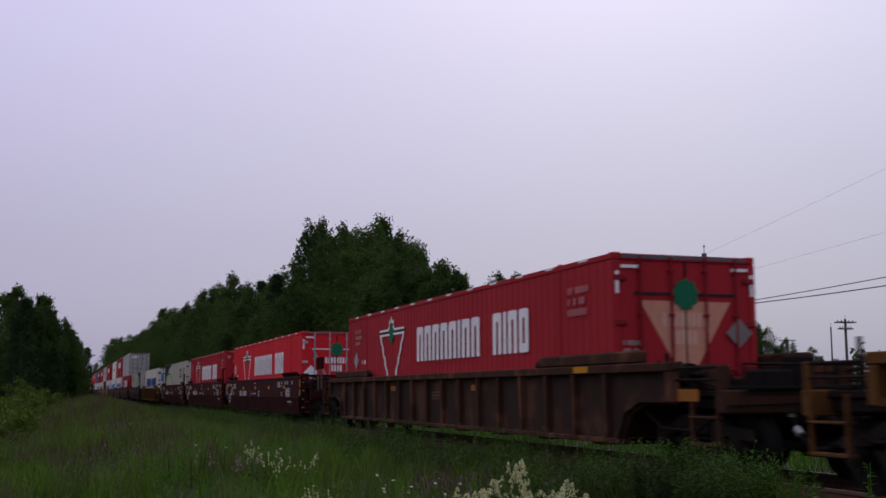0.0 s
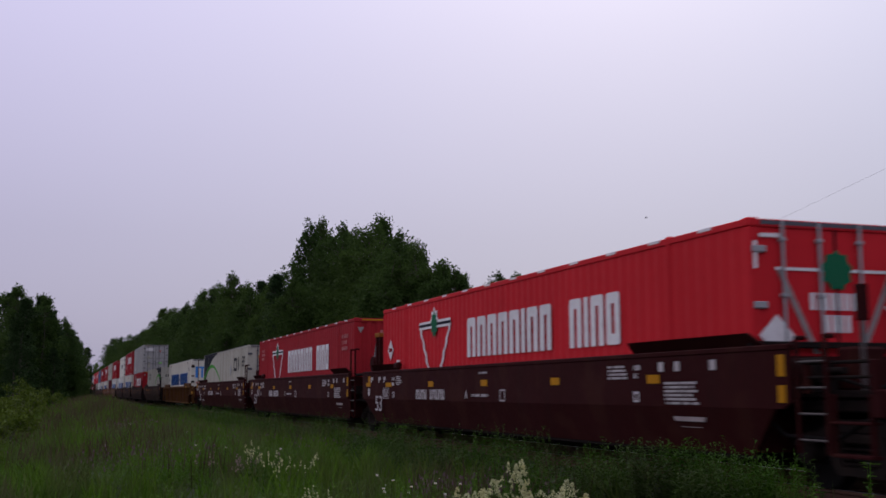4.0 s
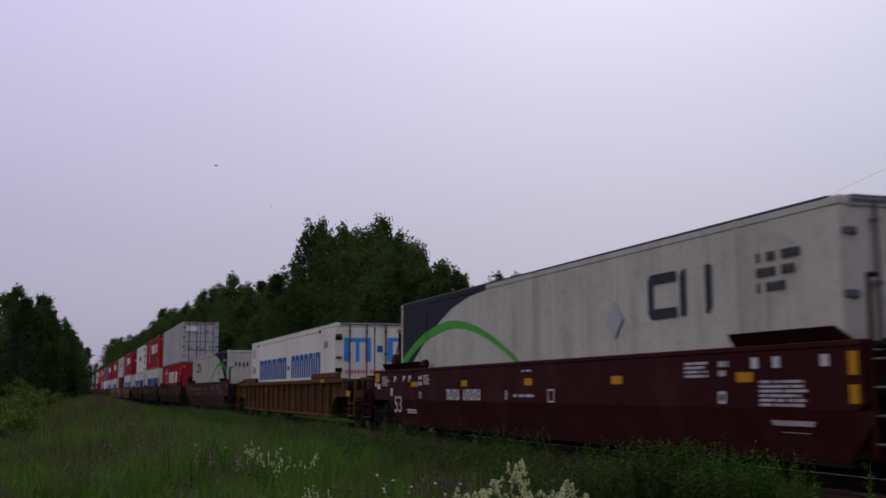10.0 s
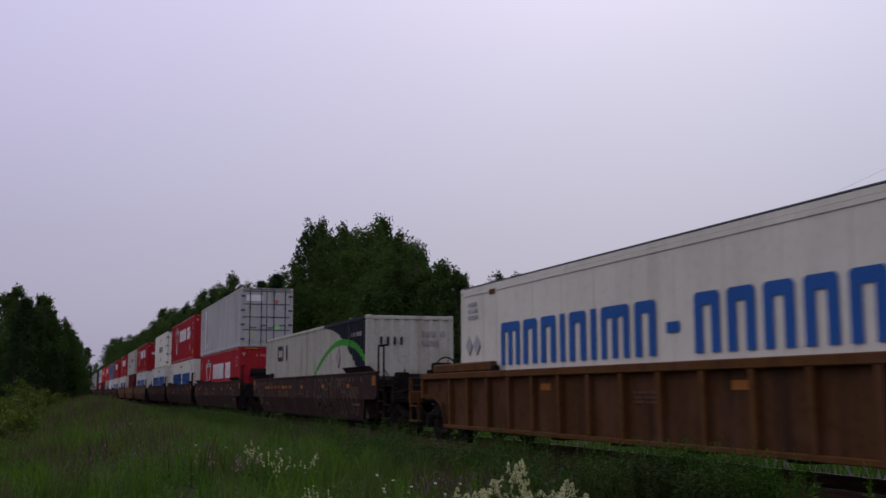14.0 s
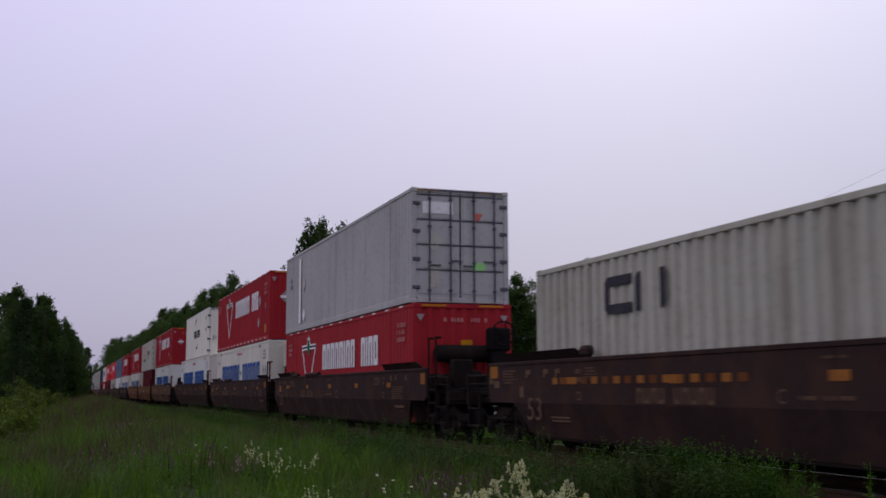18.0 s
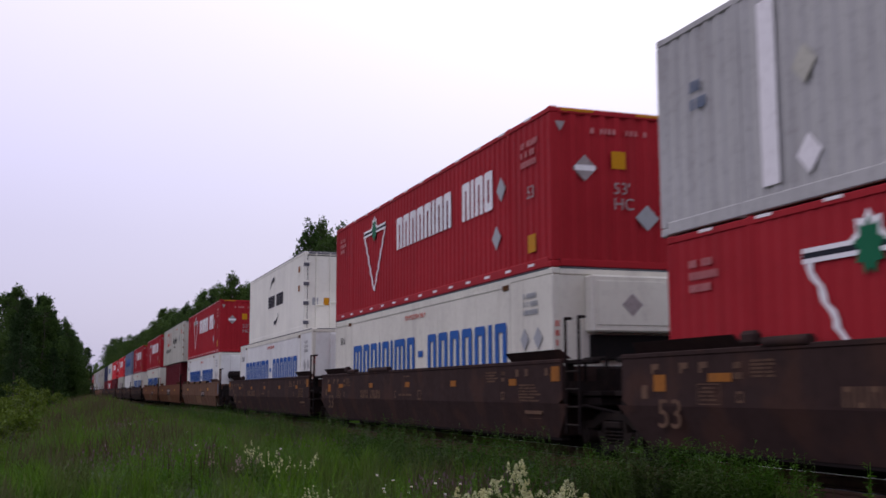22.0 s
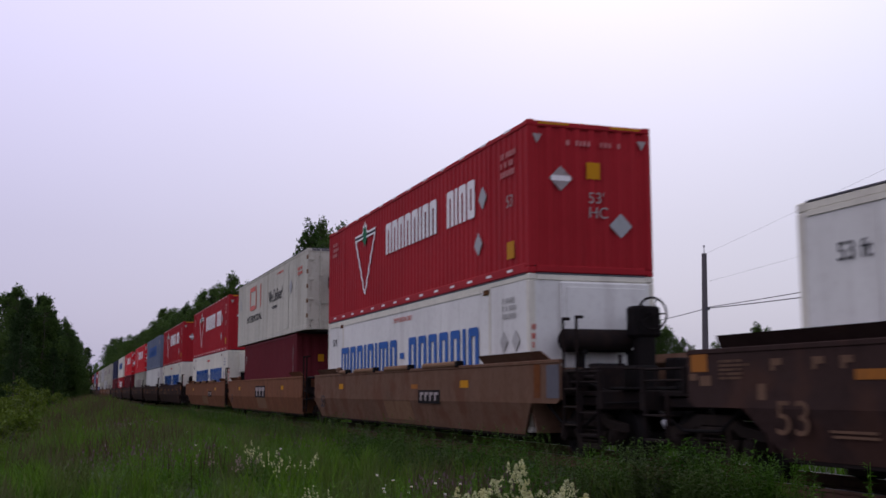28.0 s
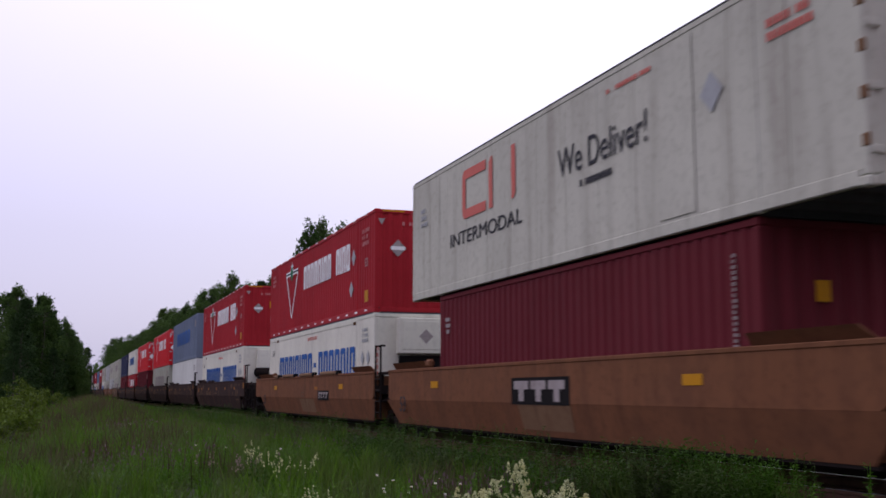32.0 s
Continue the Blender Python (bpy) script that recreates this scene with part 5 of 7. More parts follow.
            part("bare_patch", g.add(vs, [(0, 1, 2, 3), (7, 6, 5, 4), (0, 4, 5, 1), (1, 5, 6, 2), (2, 6, 7, 3), (3, 7, 4, 0)]), M_PAD, w, "ochre repainted patch")
        else:
            part("dark_plate", G().box(2.2, 3.75, y - 0.008, y - 0.003, 0.87, 1.17), M_IRON, w, "black painted plate")
            g = G()
            for i in range(4):
                g.box(2.36 + i * 0.34, 2.46 + i * 0.34, y - 0.012, y - 0.009, 0.93, 1.12).box(2.46 + i * 0.34, 2.62 + i * 0.34, y - 0.012, y - 0.009, 1.06, 1.12)
            tagged(part("emblem_bars", g, M_SIGND, w, "dull pale stencilled bars"), kind="stuff")
            if right == "open":
                part("rust_stripe", G().box(8.85, 9.12, y - 0.007, y - 0.003, 1.02, 1.6), M_RUSTP, w, "rust orange stripe")
                part("grey_panel", G().box(9.38, 9.88, y - 0.007, y - 0.003, 1.02, 1.58), M_GREYD, w, "clean grey repair panel")
            part("orange_mark", G().box(1.65, 2.15, y - 0.007, y - 0.003, 1.2, 1.3), M_ORANGE, w)
            part("pale_frame_mark", G().box(-0.47, 0.05, y - 0.007, y - 0.003, 1.09, 1.13).box(-0.47, 0.05, y - 0.007, y - 0.003, 0.96, 1.0).box(-0.47, -0.43, y - 0.007, y - 0.003, 1.0, 1.09).box(0.01, 0.05, y - 0.007, y - 0.003, 1.0, 1.09), M_STENCIL, w)
            vs = [(-0.75, -1.5025, 0.9), (1.55, -1.5025, 0.9), (1.6, -1.381, 0.46), (-0.65, -1.381, 0.46)]
            vs += [(x, y_ + 0.004, z) for x, y_, z in vs]
            part("bare_patch", G().add(vs, [(0, 1, 2, 3), (7, 6, 5, 4), (0, 4, 5, 1), (1, 5, 6, 2), (2, 6, 7, 3), (3, 7, 4, 0)]), M_PAD, w, "ochre repainted patch")
        part("size_mark", lettered("53", 0.52, M_CHAR), M_CHAR, w, at=on_side(-7.98, y - 0.003, 0.66))
        for x0_, x1_ in () if marks == "plate" else ((-5.4, -4.6), (-3.7, -1.6), (-0.6, 1.5), (2.6, 4.9)):
            part("loose_pad", G().cyl((x0_, -1.48, 1.7), (x1_, -1.48, 1.7), 0.07, n=10), M_PAD, w, "rounded pale brown pad")
            part("pad_end", G().box(x1_ - 0.04, x1_ + 0.1, -1.56, -1.4, 1.64, 1.77, 0.02), M_IRON, w)
    return w


def ribbed_wagon(m, label, seed, faded=False):
    w = tagged(new("well_wagon"), label, "freight wagon", "well wagons of the train")
    for s in (-1, 1):
        g = G().slab([(-10.1, 0.95), (-10.1, 1.4), (10.1, 1.4), (10.1, 0.95), (9.3, 0.95), (8.85, 0.8), (8.6, 0.4), (-8.6, 0.4), (-8.85, 0.8), (-9.3, 0.95)], s * 1.38, s * 1.42)
        # wall and arch flange get a darker colour than chords and ribs
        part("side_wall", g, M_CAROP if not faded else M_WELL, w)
        part("top_chord", G().box(-10.15, 10.15, s * 1.36, s * 1.53, 1.4, 1.53, 0.015), m, w)
        part("bottom_chord", G().box(-8.62, 8.62, s * 1.3, s * 1.5, 0.36, 0.44, 0.012), m, w)
        for i in range(16):
            x = -8.2 + i * 16.4 / 15
            part("side_rib", G().slabx([(s * 1.42, 1.4), (s * 1.52, 1.4), (s * 1.5, 0.44), (s * 1.42, 0.44)], x - 0.055, x + 0.055), m, w)
        for e in (-1, 1):
            pts = [(e * 8.55, 0.4), (e * 8.8, 0.82), (e * 9.25, 0.98), (e * 10.1, 0.98)]
            g = G()
            for (xa, za), (xb, zb) in zip(pts, pts[1:]):
                g.slab([(xa, za), (xb, zb), (xb, zb + 0.09), (xa, za + 0.09)], s * 1.34, s * 1.5)
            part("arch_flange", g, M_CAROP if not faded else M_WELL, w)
            part("end_post", G().box(e * 9.98, e * 10.14, s * 1.36, s * 1.52, 0.98, 1.4, 0.015), m, w)
            part("guide_plate", G().box(e * 5.75, e * 9.3, s * 1.37, s * 1.5, 1.53, 1.72, 0.03), m, w)
            part("guide_bracket", G().box(e * 5.6, e * 5.8, s * 1.38, s * 1.5, 1.53, 1.64, 0.02), M_IRON, w)
    for e in (-1, 1):
        xb = -8.66 if seed == 2 and e < 0 else e * 8.29
        part("end_bulkhead", G().box(xb - 0.04, xb + 0.04, -1.38, 1.38, 0.45, 1.35, 0.01), m, w)
        end_deck(w, e, m, e > 0 and seed % 2 == 1, True, "", seed, False, True)
        bogie(w, e * 10.05)
    for i in range(8):
        x = -7.6 + i * 15.2 / 7
        part("cross_beam", G().box(x - 0.2, x + 0.2, -1.3, 1.3, 0.31, 0.39, 0.01), M_IRON, w)
    part("yellow_plate", G().box(10.25, 10.75, -1.465, -1.455, 1.0, 1.16), M_YEL if not faded else M_ORANGE, w)
    part("yellow_stripe", G().box(7.2, 7.7, -1.536, -1.531, 1.42, 1.52), M_YEL, w)
    writing(w, text_rows(-0.3, 0.6, 0.95, 1.15, 3, -1.425, seed), M_STENCIL, "pale_mark")
    part("reflector", G().box(2.2, 2.6, -1.43, -1.424, 1.15, 1.27), M_ORANGE, w)
    part("reflector", G().box(-3.6, -3.2, -1.43, -1.424, 1.15, 1.27), M_ORANGE, w)
    return w

# ---- ground and track ----


def ground_z(x, y):
    """Height of the meadow: raised track bed, a grassy bank towards the wood, a shallow ditch beside the bank."""
    x, y = np.asarray(x, float), np.asarray(y, float)
    bed = np.clip((3.6 - np.abs(y)) / 1.9, 0, 1)
    z = -0.42 + 0.2 * bed
    z = z + 0.85 * np.exp(-((x + 52) / 19) ** 2 - ((y + 7.9) / 1.9) ** 2)
    z = z + 0.18 * np.exp(-((x + 24) / 9) ** 2 - ((y + 6.6) / 2.2) ** 2)
    z = z - 0.35 * np.exp(-((x + 30) / 14) ** 2 - ((y + 12.0) / 1.6) ** 2)
    z = z + 0.05 * np.sin(x * 0.9 + y * 0.7) * np.sin(y * 1.1 - x * 0.23) * (np.abs(y) > 3.6)
    far = np.clip((np.hypot(x, y) - 60) / 200, 0, 1)
    return z + far * 0.3 * np.sin(x * 0.013) * np.cos(y * 0.017)


def ground_sheet():
    xs = np.concatenate([np.linspace(-3200, -220, 22), np.arange(-200, -80, 5), np.arange(-80, 12, 0.8), np.linspace(20, 1600, 18)])
    ys = np.concatenate([np.linspace(-1600, -60, 14), np.arange(-50, -18, 4), np.arange(-18, 18, 0.6), np.arange(20, 60, 5), np.linspace(70, 3200, 20)])
    X, Y = np.meshgrid(xs, ys)
    Z = ground_z(X, Y)
    nx = len(xs)
    verts = np.stack([X.ravel(), Y.ravel(), Z.ravel()], 1).tolist()
    faces = [(j * nx + i, j * nx + i + 1, (j + 1) * nx + i + 1, (j + 1) * nx + i) for j in range(len(ys) - 1) for i in range(nx - 1)]
    me = bpy.data.meshes.new("ground")
    me.from_pydata(verts, [], faces)
    me.polygons.foreach_set("use_smooth", [True] * len(faces))
    me.materials.append(M_GROUND)
    return tagged(new("ground", me), "green meadow soil sloping from the railway bank", "ground", kind="structure")


ground_sheet()

bed = G()
prof = [(-2.2, -0.4), (-1.5, -0.19), (1.5, -0.19), (2.2, -0.4)]
bed.slabx(prof, -1200, 60)
tagged(part("ballast_bed", bed, M_BALLAST, None), "dark grey crushed stone ballast under the track", "ballast", kind="structure")

rail_profile = [(-0.075, -0.172), (0.075, -0.172), (0.075, -0.16), (0.012, -0.14), (0.012, -0.05), (0.037, -0.035), (0.037, 0.0), (-0.037, 0.0), (-0.037, -0.035), (-0.012, -0.05), (-0.012, -0.14), (-0.075, -0.16)]
for s in (-1, 1):
    tagged(part("rail", G().slabx([(s * 0.755 + y, z) for y, z in rail_profile], -1200, 60), M_RAIL, None), "rusty steel rail with a polished head on timber sleepers", "rail", "rails of the track", kind="structure")
    part("running_surface", G().box(-1200, 60, s * 0.755 - 0.016, s * 0.755 + 0.016, 0.0005, 0.003), M_SHINE, bpy.data.objects["rail" if s < 0 else "rail.001"], "polished bright steel")


def stones(n, x0, x1, seed):
    """Loose ballast stones on the shoulders, in one mesh."""
    r = np.random.RandomState(seed)
    g = G()
    for i in range(n):
        x, y = r.uniform(x0, x1), r.choice([-1, 1]) * r.uniform(1.0, 2.6)
        z = -0.19 - max(0, abs(y) - 1.5) * 0.3
        a = r.uniform(0.025, 0.055)
        v = [(x + a * r.uniform(-1, 1), y + a * r.uniform(-1, 1), z + a * r.uniform(-0.4, 1)) for _ in range(3)]
        g.add([(x - a, y - a * 0.6, z), (x + a, y - a, z), (x + a * 0.7, y + a, z), (x - a * 0.8, y + a, z), (x, y, z + a * r.uniform(0.8, 1.3))], [(0, 1, 4), (1, 2, 4), (2, 3, 4), (3, 0, 4)])
    me = bpy.data.meshes.new("ballast_stones")
    me.from_pydata(g.v, [], g.f)
    return me


tagged(part("ballast_stones", stones(5000, -45, -6, 4), M_BALLAST, None), "loose grey ballast stones on the track shoulder", "ballast", kind="stuff")

# ---- plants ----


def blades(name, px, py, pz, h, w, lean, seed, material, label, category, tip=0.0):
    """Grass blades in one mesh: each bends over in two steps."""
    r = np.random.RandomState(seed)
    n = len(px)
    a = r.uniform(0, 2 * np.pi, n)
    b = r.uniform(0, 2 * np.pi, n)
    dx, dy = np.cos(a) * w, np.sin(a) * w
    lx, ly = np.cos(b) * lean, np.sin(b) * lean
    V = np.zeros((n, 5, 3))
    V[:, 0] = np.stack([px - dx, py - dy, pz], 1)
    V[:, 1] = np.stack([px + dx, py + dy, pz], 1)
    V[:, 2] = np.stack([px + dx * 0.75 + lx * 0.35, py + dy * 0.75 + ly * 0.35, pz + h * 0.6], 1)
    V[:, 3] = np.stack([px - dx * 0.75 + lx * 0.35, py - dy * 0.75 + ly * 0.35, pz + h * 0.6], 1)
    V[:, 4] = np.stack([px + lx, py + ly, pz + h * (1 - tip)], 1)
    me = bpy.data.meshes.new(name)
    me.vertices.add(n * 5)
    me.vertices.foreach_set("co", V.ravel())
    loops = (np.arange(n)[:, None] * 5 + np.array([0, 1, 2, 3, 3, 2, 4])).ravel()
    me.loops.add(n * 7)
    me.loops.foreach_set("vertex_index", loops)
    me.polygons.add(n * 2)
    st = (np.arange(n)[:, None] * 7 + np.array([0, 4])).ravel()
    me.polygons.foreach_set("loop_start", st)
    me.update(calc_edges=True)
    me.validate()
    me.materials.append(material)
    return tagged(new(name, me), label, category, kind="stuff")


def patchy(x, y, s, seed):
    return 0.5 + 0.5 * np.sin(x * s + seed) * np.sin(y * s * 1.7 + seed * 2.1) + 0.25 * np.sin(x * s * 2.3 + y * s * 1.9 + seed)


def scatter(n, x0, x1, seed, y_hi=-2.3, slack=1.5):
    """Points of the meadow on the near side of the track, denser near the eye."""
    r = np.random.RandomState(seed)
    x = x0 + (x1 - x0) * r.uniform(0, 1, n)
    lo = -9.27 - 0.06 * np.abs(x) - slack
    hi = np.minimum(y_hi, -9.27 + np.abs(x) * 0.95 + 1.0)
    y = lo + (hi - lo) * r.uniform(0, 1, n)
    return x, y


def clumped(n, per, x0, x1, seed, spread, **kw):
    """Grass in clumps: positions, and a height factor that is the same over a clump and lower at its rim."""
    r = np.random.RandomState(seed + 500)
    cx, cy = scatter(n, x0, x1, seed, **kw)
    k = np.repeat(r.gamma(4.0, 0.25, n).clip(0.35, 2.0), per)
    s = np.repeat(spread * r.uniform(0.5, 1.6, n), per)
    dx, dy = r.normal(0, 1, n * per) * s, r.normal(0, 1, n * per) * s
    rim = np.exp(-0.25 * (dx ** 2 + dy ** 2) / s ** 2)
    return np.repeat(cx, per) + dx, np.minimum(np.repeat(cy, per) + dy, -2.2), (0.45 + 0.5 * k) * rim


x, y, k = clumped(3000, 17, -34, -7, 11, 0.12)
r = np.random.RandomState(12)
bare = np.clip(1.25 - 1.1 * np.exp(-((x + 15.2) / 2.6) ** 2 - ((y + 4.35) / 0.75) ** 2) - 0.9 * np.exp(-((x + 21.5) / 2.5) ** 2 - ((y + 3.9) / 0.6) ** 2), 0.15, 1)
h = r.uniform(0.22, 0.46, len(x)) * k * bare * (0.6 + 0.6 * patchy(x, y, 0.45, 1.0))
blades("meadow_grass", x, y, ground_z(x, y) - 0.02, h, r.uniform(0.005, 0.011, len(x)), r.uniform(0.08, 0.36, len(x)), 13, M_GRASS, "tall lush green meadow grass", "grass")
x, y, k = clumped(4600, 13, -85, -34, 14, 0.2)
h = r.uniform(0.28, 0.62, len(x)) * k * (0.6 + 0.6 * patchy(x, y, 0.3, 2.0))
blades("meadow_grass", x, y, ground_z(x, y) - 0.02, h, r.uniform(0.01, 0.02, len(x)), r.uniform(0.05, 0.3, len(x)), 15, M_GRASS, "tall green grass on the bank towards the wood", "grass")
x, y = scatter(40000, -330, -85, 16, slack=4)
h = r.uniform(0.3, 0.65, len(x))
blades("meadow_grass", x, y, ground_z(x, y) - 0.02, h, r.uniform(0.03, 0.06, len(x)), r.uniform(0.05, 0.3, len(x)), 17, M_GRASS, "distant green grass along the line", "grass")
x = r.uniform(-110, -7, 30000)
y = r.uniform(2.6, 16, len(x))
blades("meadow_grass", x, y, ground_z(x, y) - 0.02, r.uniform(0.25, 0.7, len(x)), r.uniform(0.01, 0.022, len(x)), r.uniform(0.05, 0.3, len(x)), 18, M_GRASS, "green grass beyond the track", "grass")
# paler tufts and violet drifts
x, y = scatter(1500, -55, -8, 23)
keep = patchy(x, y, 0.7, 6.3) > 0.45
x, y = np.repeat(x[keep], 26), np.repeat(y[keep], 26)
x, y = x + r.normal(0, 0.09, len(x)), y + r.normal(0, 0.09, len(x))
blades("grass_tufts", x, y, ground_z(x, y) - 0.02, r.uniform(0.35, 0.72, len(x)), r.uniform(0.005, 0.01, len(x)) * (1 + np.abs(x) / 60), r.uniform(0.1, 0.35, len(x)), 24, M_TUFT, "pale yellow-green grass tufts in the meadow", "grass")
x, y = scatter(9000, -40, -8, 25, y_hi=-3.4)
keep = patchy(x, y, 0.55, 8.8) > 0.8
x, y = x[keep], y[keep]
blades("vetch_blossom", x, y, ground_z(x, y) + r.uniform(0.25, 0.5, len(x)), r.uniform(0.03, 0.07, len(x)), r.uniform(0.008, 0.018, len(x)), r.uniform(0.0, 0.02, len(x)), 26, M_VETCH, "dull violet vetch blossom scattered in the grass", "flowers")
# dry seed stalks in drifts
x, y = scatter(18000, -75, -8, 21)
keep = patchy(x, y, 0.38, 3.3) + 0.35 * np.exp(-((x + 45) / 18) ** 2 - ((y + 8.3) / 1.6) ** 2) > 0.85
x, y = x[keep], y[keep]
blades("dry_seed_stalks", x, y, ground_z(x, y), r.uniform(0.45, 0.8, len(x)), r.uniform(0.004, 0.008, len(x)) * (1 + np.abs(x) / 40), r.uniform(0.05, 0.22, len(x)), 22, M_DRY, "pinkish brown dry seed stalks among the grass", "grass")

x = r.normal(-50, 14, 6500).clip(-85, -22)
y = -8.1 + r.normal(0, 1.2, len(x))
blades("dry_seed_stalks", x, y, ground_z(x, y), r.uniform(0.4, 0.72, len(x)), r.uniform(0.005, 0.009, len(x)) * (1 + np.abs(x) / 40), r.uniform(0.05, 0.25, len(x)), 27, M_DRY, "pinkish brown dry seed stalks on the bank", "grass")


def leafy(stems, seed, h0, h1, leaf, per, spread=0.35):
    """Upright leafy weeds in one mesh: each stem carries pointed leaves all the way up. stems: rows of x, y, z."""
    r = np.random.RandomState(seed)
    vs, fs = [], []
    for x, y, z in stems:
        h = r.uniform(h0, h1)
        lx, ly = r.normal(0, 0.12 * h), r.normal(0, 0.12 * h)
        o = len(vs)
        vs += [(x - 0.004, y, z), (x + 0.004, y, z), (x + lx + 0.002, y + ly, z + h), (x + lx - 0.002, y + ly, z + h)]
        fs.append((o, o + 1, o + 2, o + 3))
        for i in range(per):
            t = (i + r.uniform(0.2, 1)) / per
            a = r.uniform(0, 6.283)
            L_ = leaf * r.uniform(0.6, 1.25) * (1.15 - 0.6 * t)
            w = L_ * 0.17
            cx, cy, cz = x + lx * t, y + ly * t, z + h * t
            dx, dy = math.cos(a), math.sin(a)
            up = r.uniform(0.0, 0.95)
            o = len(vs)
            vs += [(cx, cy, cz), (cx + dx * L_ * 0.5 - dy * w, cy + dy * L_ * 0.5 + dx * w, cz + up * L_ * 0.6), (cx + dx * L_, cy + dy * L_, cz + up * L_ * 0.7 - 0.1 * L_), (cx + dx * L_ * 0.5 + dy * w, cy + dy * L_ * 0.5 - dx * w, cz + up * L_ * 0.6)]
            fs.append((o, o + 1, o + 2, o + 3))
    return vs, fs


def leafy_mesh(name, *args, **kw):
    vs, fs = leafy(*args, **kw)
    me = bpy.data.meshes.new(name)
    me.from_pydata(vs, [], fs)
    return me


r = np.random.RandomState(31)
xs = -7 - 60 * r.uniform(0, 1, 5200) ** 1.5
ys = r.uniform(-4.3, -2.0, len(xs))
keep = patchy(xs, ys, 0.9, 0.7) > 0.42
keep &= (xs < -9.2) & ((np.abs(xs + 15.2) > 1.6) | (ys > -3.4))
xs, ys = xs[keep], ys[keep]
stems = np.stack([xs, ys, ground_z(xs, ys)], 1)
tagged(part("trackside_weeds", leafy_mesh("trackside_weeds", stems, 32, 0.3, 0.88, 0.11, 26), M_WEED, None), "leafy green weeds along the ballast edge", "weeds", kind="stuff")
xs, ys = scatter(26000, -58, -8, 33, y_hi=-4.0)
keep = (patchy(xs, ys, 0.6, 5.1) + 0.35 * patchy(xs, ys, 2.3, 1.1) > 0.55) & (np.abs(xs + 15.2) > 1.8)
xs, ys = xs[keep], ys[keep]
stems = np.stack([xs, ys, ground_z(xs, ys)], 1)
tagged(part("meadow_weeds", leafy_mesh("meadow_weeds", stems, 34, 0.2, 0.56, 0.085, 12), M_HERB, None), "broad-leaved green weeds among the meadow grass", "weeds", kind="stuff")


def weed_bush(x, y, n, rad, h0, h1, seed, leaf=0.12, label="dense leafy green weed bush beside the track", mat_=None):
    r = np.random.RandomState(seed)
    b = tagged(new("weed_bush"), label, "bush", "bushes beside the track")
    z = float(ground_z(x, y))
    b.matrix_basis = pose(x, y, z)
    st = [(rad * math.sqrt(r.uniform()) * math.cos(t), 0.7 * rad * math.sqrt(r.uniform()) * math.sin(t), 0) for t in r.uniform(0, 6.283, n)]
    k = 3
    for i in range(k):
        part("leaf_mass", leafy_mesh("leaf_mass", st[i::k], seed + i, h0, h1, leaf, 24), mat_ or M_WEED, b)
    return b


weed_bush(-10.4, -3.15, 170, 0.6, 0.72, 1.02, 41)
weed_bush(-9.3, -3.1, 150, 0.65, 0.62, 0.9, 44)
weed_bush(-11.9, -3.2, 90, 0.6, 0.55, 0.82, 47)
weed_bush(-16.5, -3.3, 70, 0.6, 0.5, 0.75, 50)
weed_bush(-22.5, -3.1, 70, 0.7, 0.45, 0.7, 53)


def tall_weed(x, y, h, seed):
    r = np.random.RandomState(seed)
    b = tagged(new("tall_weed"), "single tall light green weed stalk by the ballast", "weed", "tall weeds by the ballast")
    b.matrix_basis = pose(x, y, float(ground_z(x, y)))
    part("stem", G().cyl((0, 0, 0), (0.02, 0.01, h), 0.008, 0.003, 6), M_GRASS, b)
    vs, fs = leafy([(0, 0, h * 0.25)], seed, h * 0.72, h * 0.74, 0.11, 46)
    me = bpy.data.meshes.new("leaves")
    me.from_pydata(vs, [], fs)
    part("leaves", me, M_GRASS, b)


tall_weed(-7.45, -3.05, 0.92, 61)
tall_weed(-8.15, -3.1, 0.72, 62)
tall_weed(-12.6, -3.0, 0.85, 63)


def panicle(g, top, h, w, r, n):
    """A fluffy flower head of many small petals round its axis."""
    for i in range(n):
        t = r.uniform(0, 1)
        a = r.uniform(0, 6.283)
        rad = w * (1 - 0.75 * t) * math.sqrt(r.uniform())
        c = Vector((top[0] + rad * math.cos(a), top[1] + rad * math.sin(a), top[2] - h * (1 - t)))
        s = r.uniform(0.006, 0.013)
        d = Vector((r.normal(), r.normal(), r.normal())).normalized()
        u = d.orthogonal().normalized() * s
        v = d.cross(u)
        g.add([c + u, c + v, c - u, c - v], [(0, 1, 2, 3)])


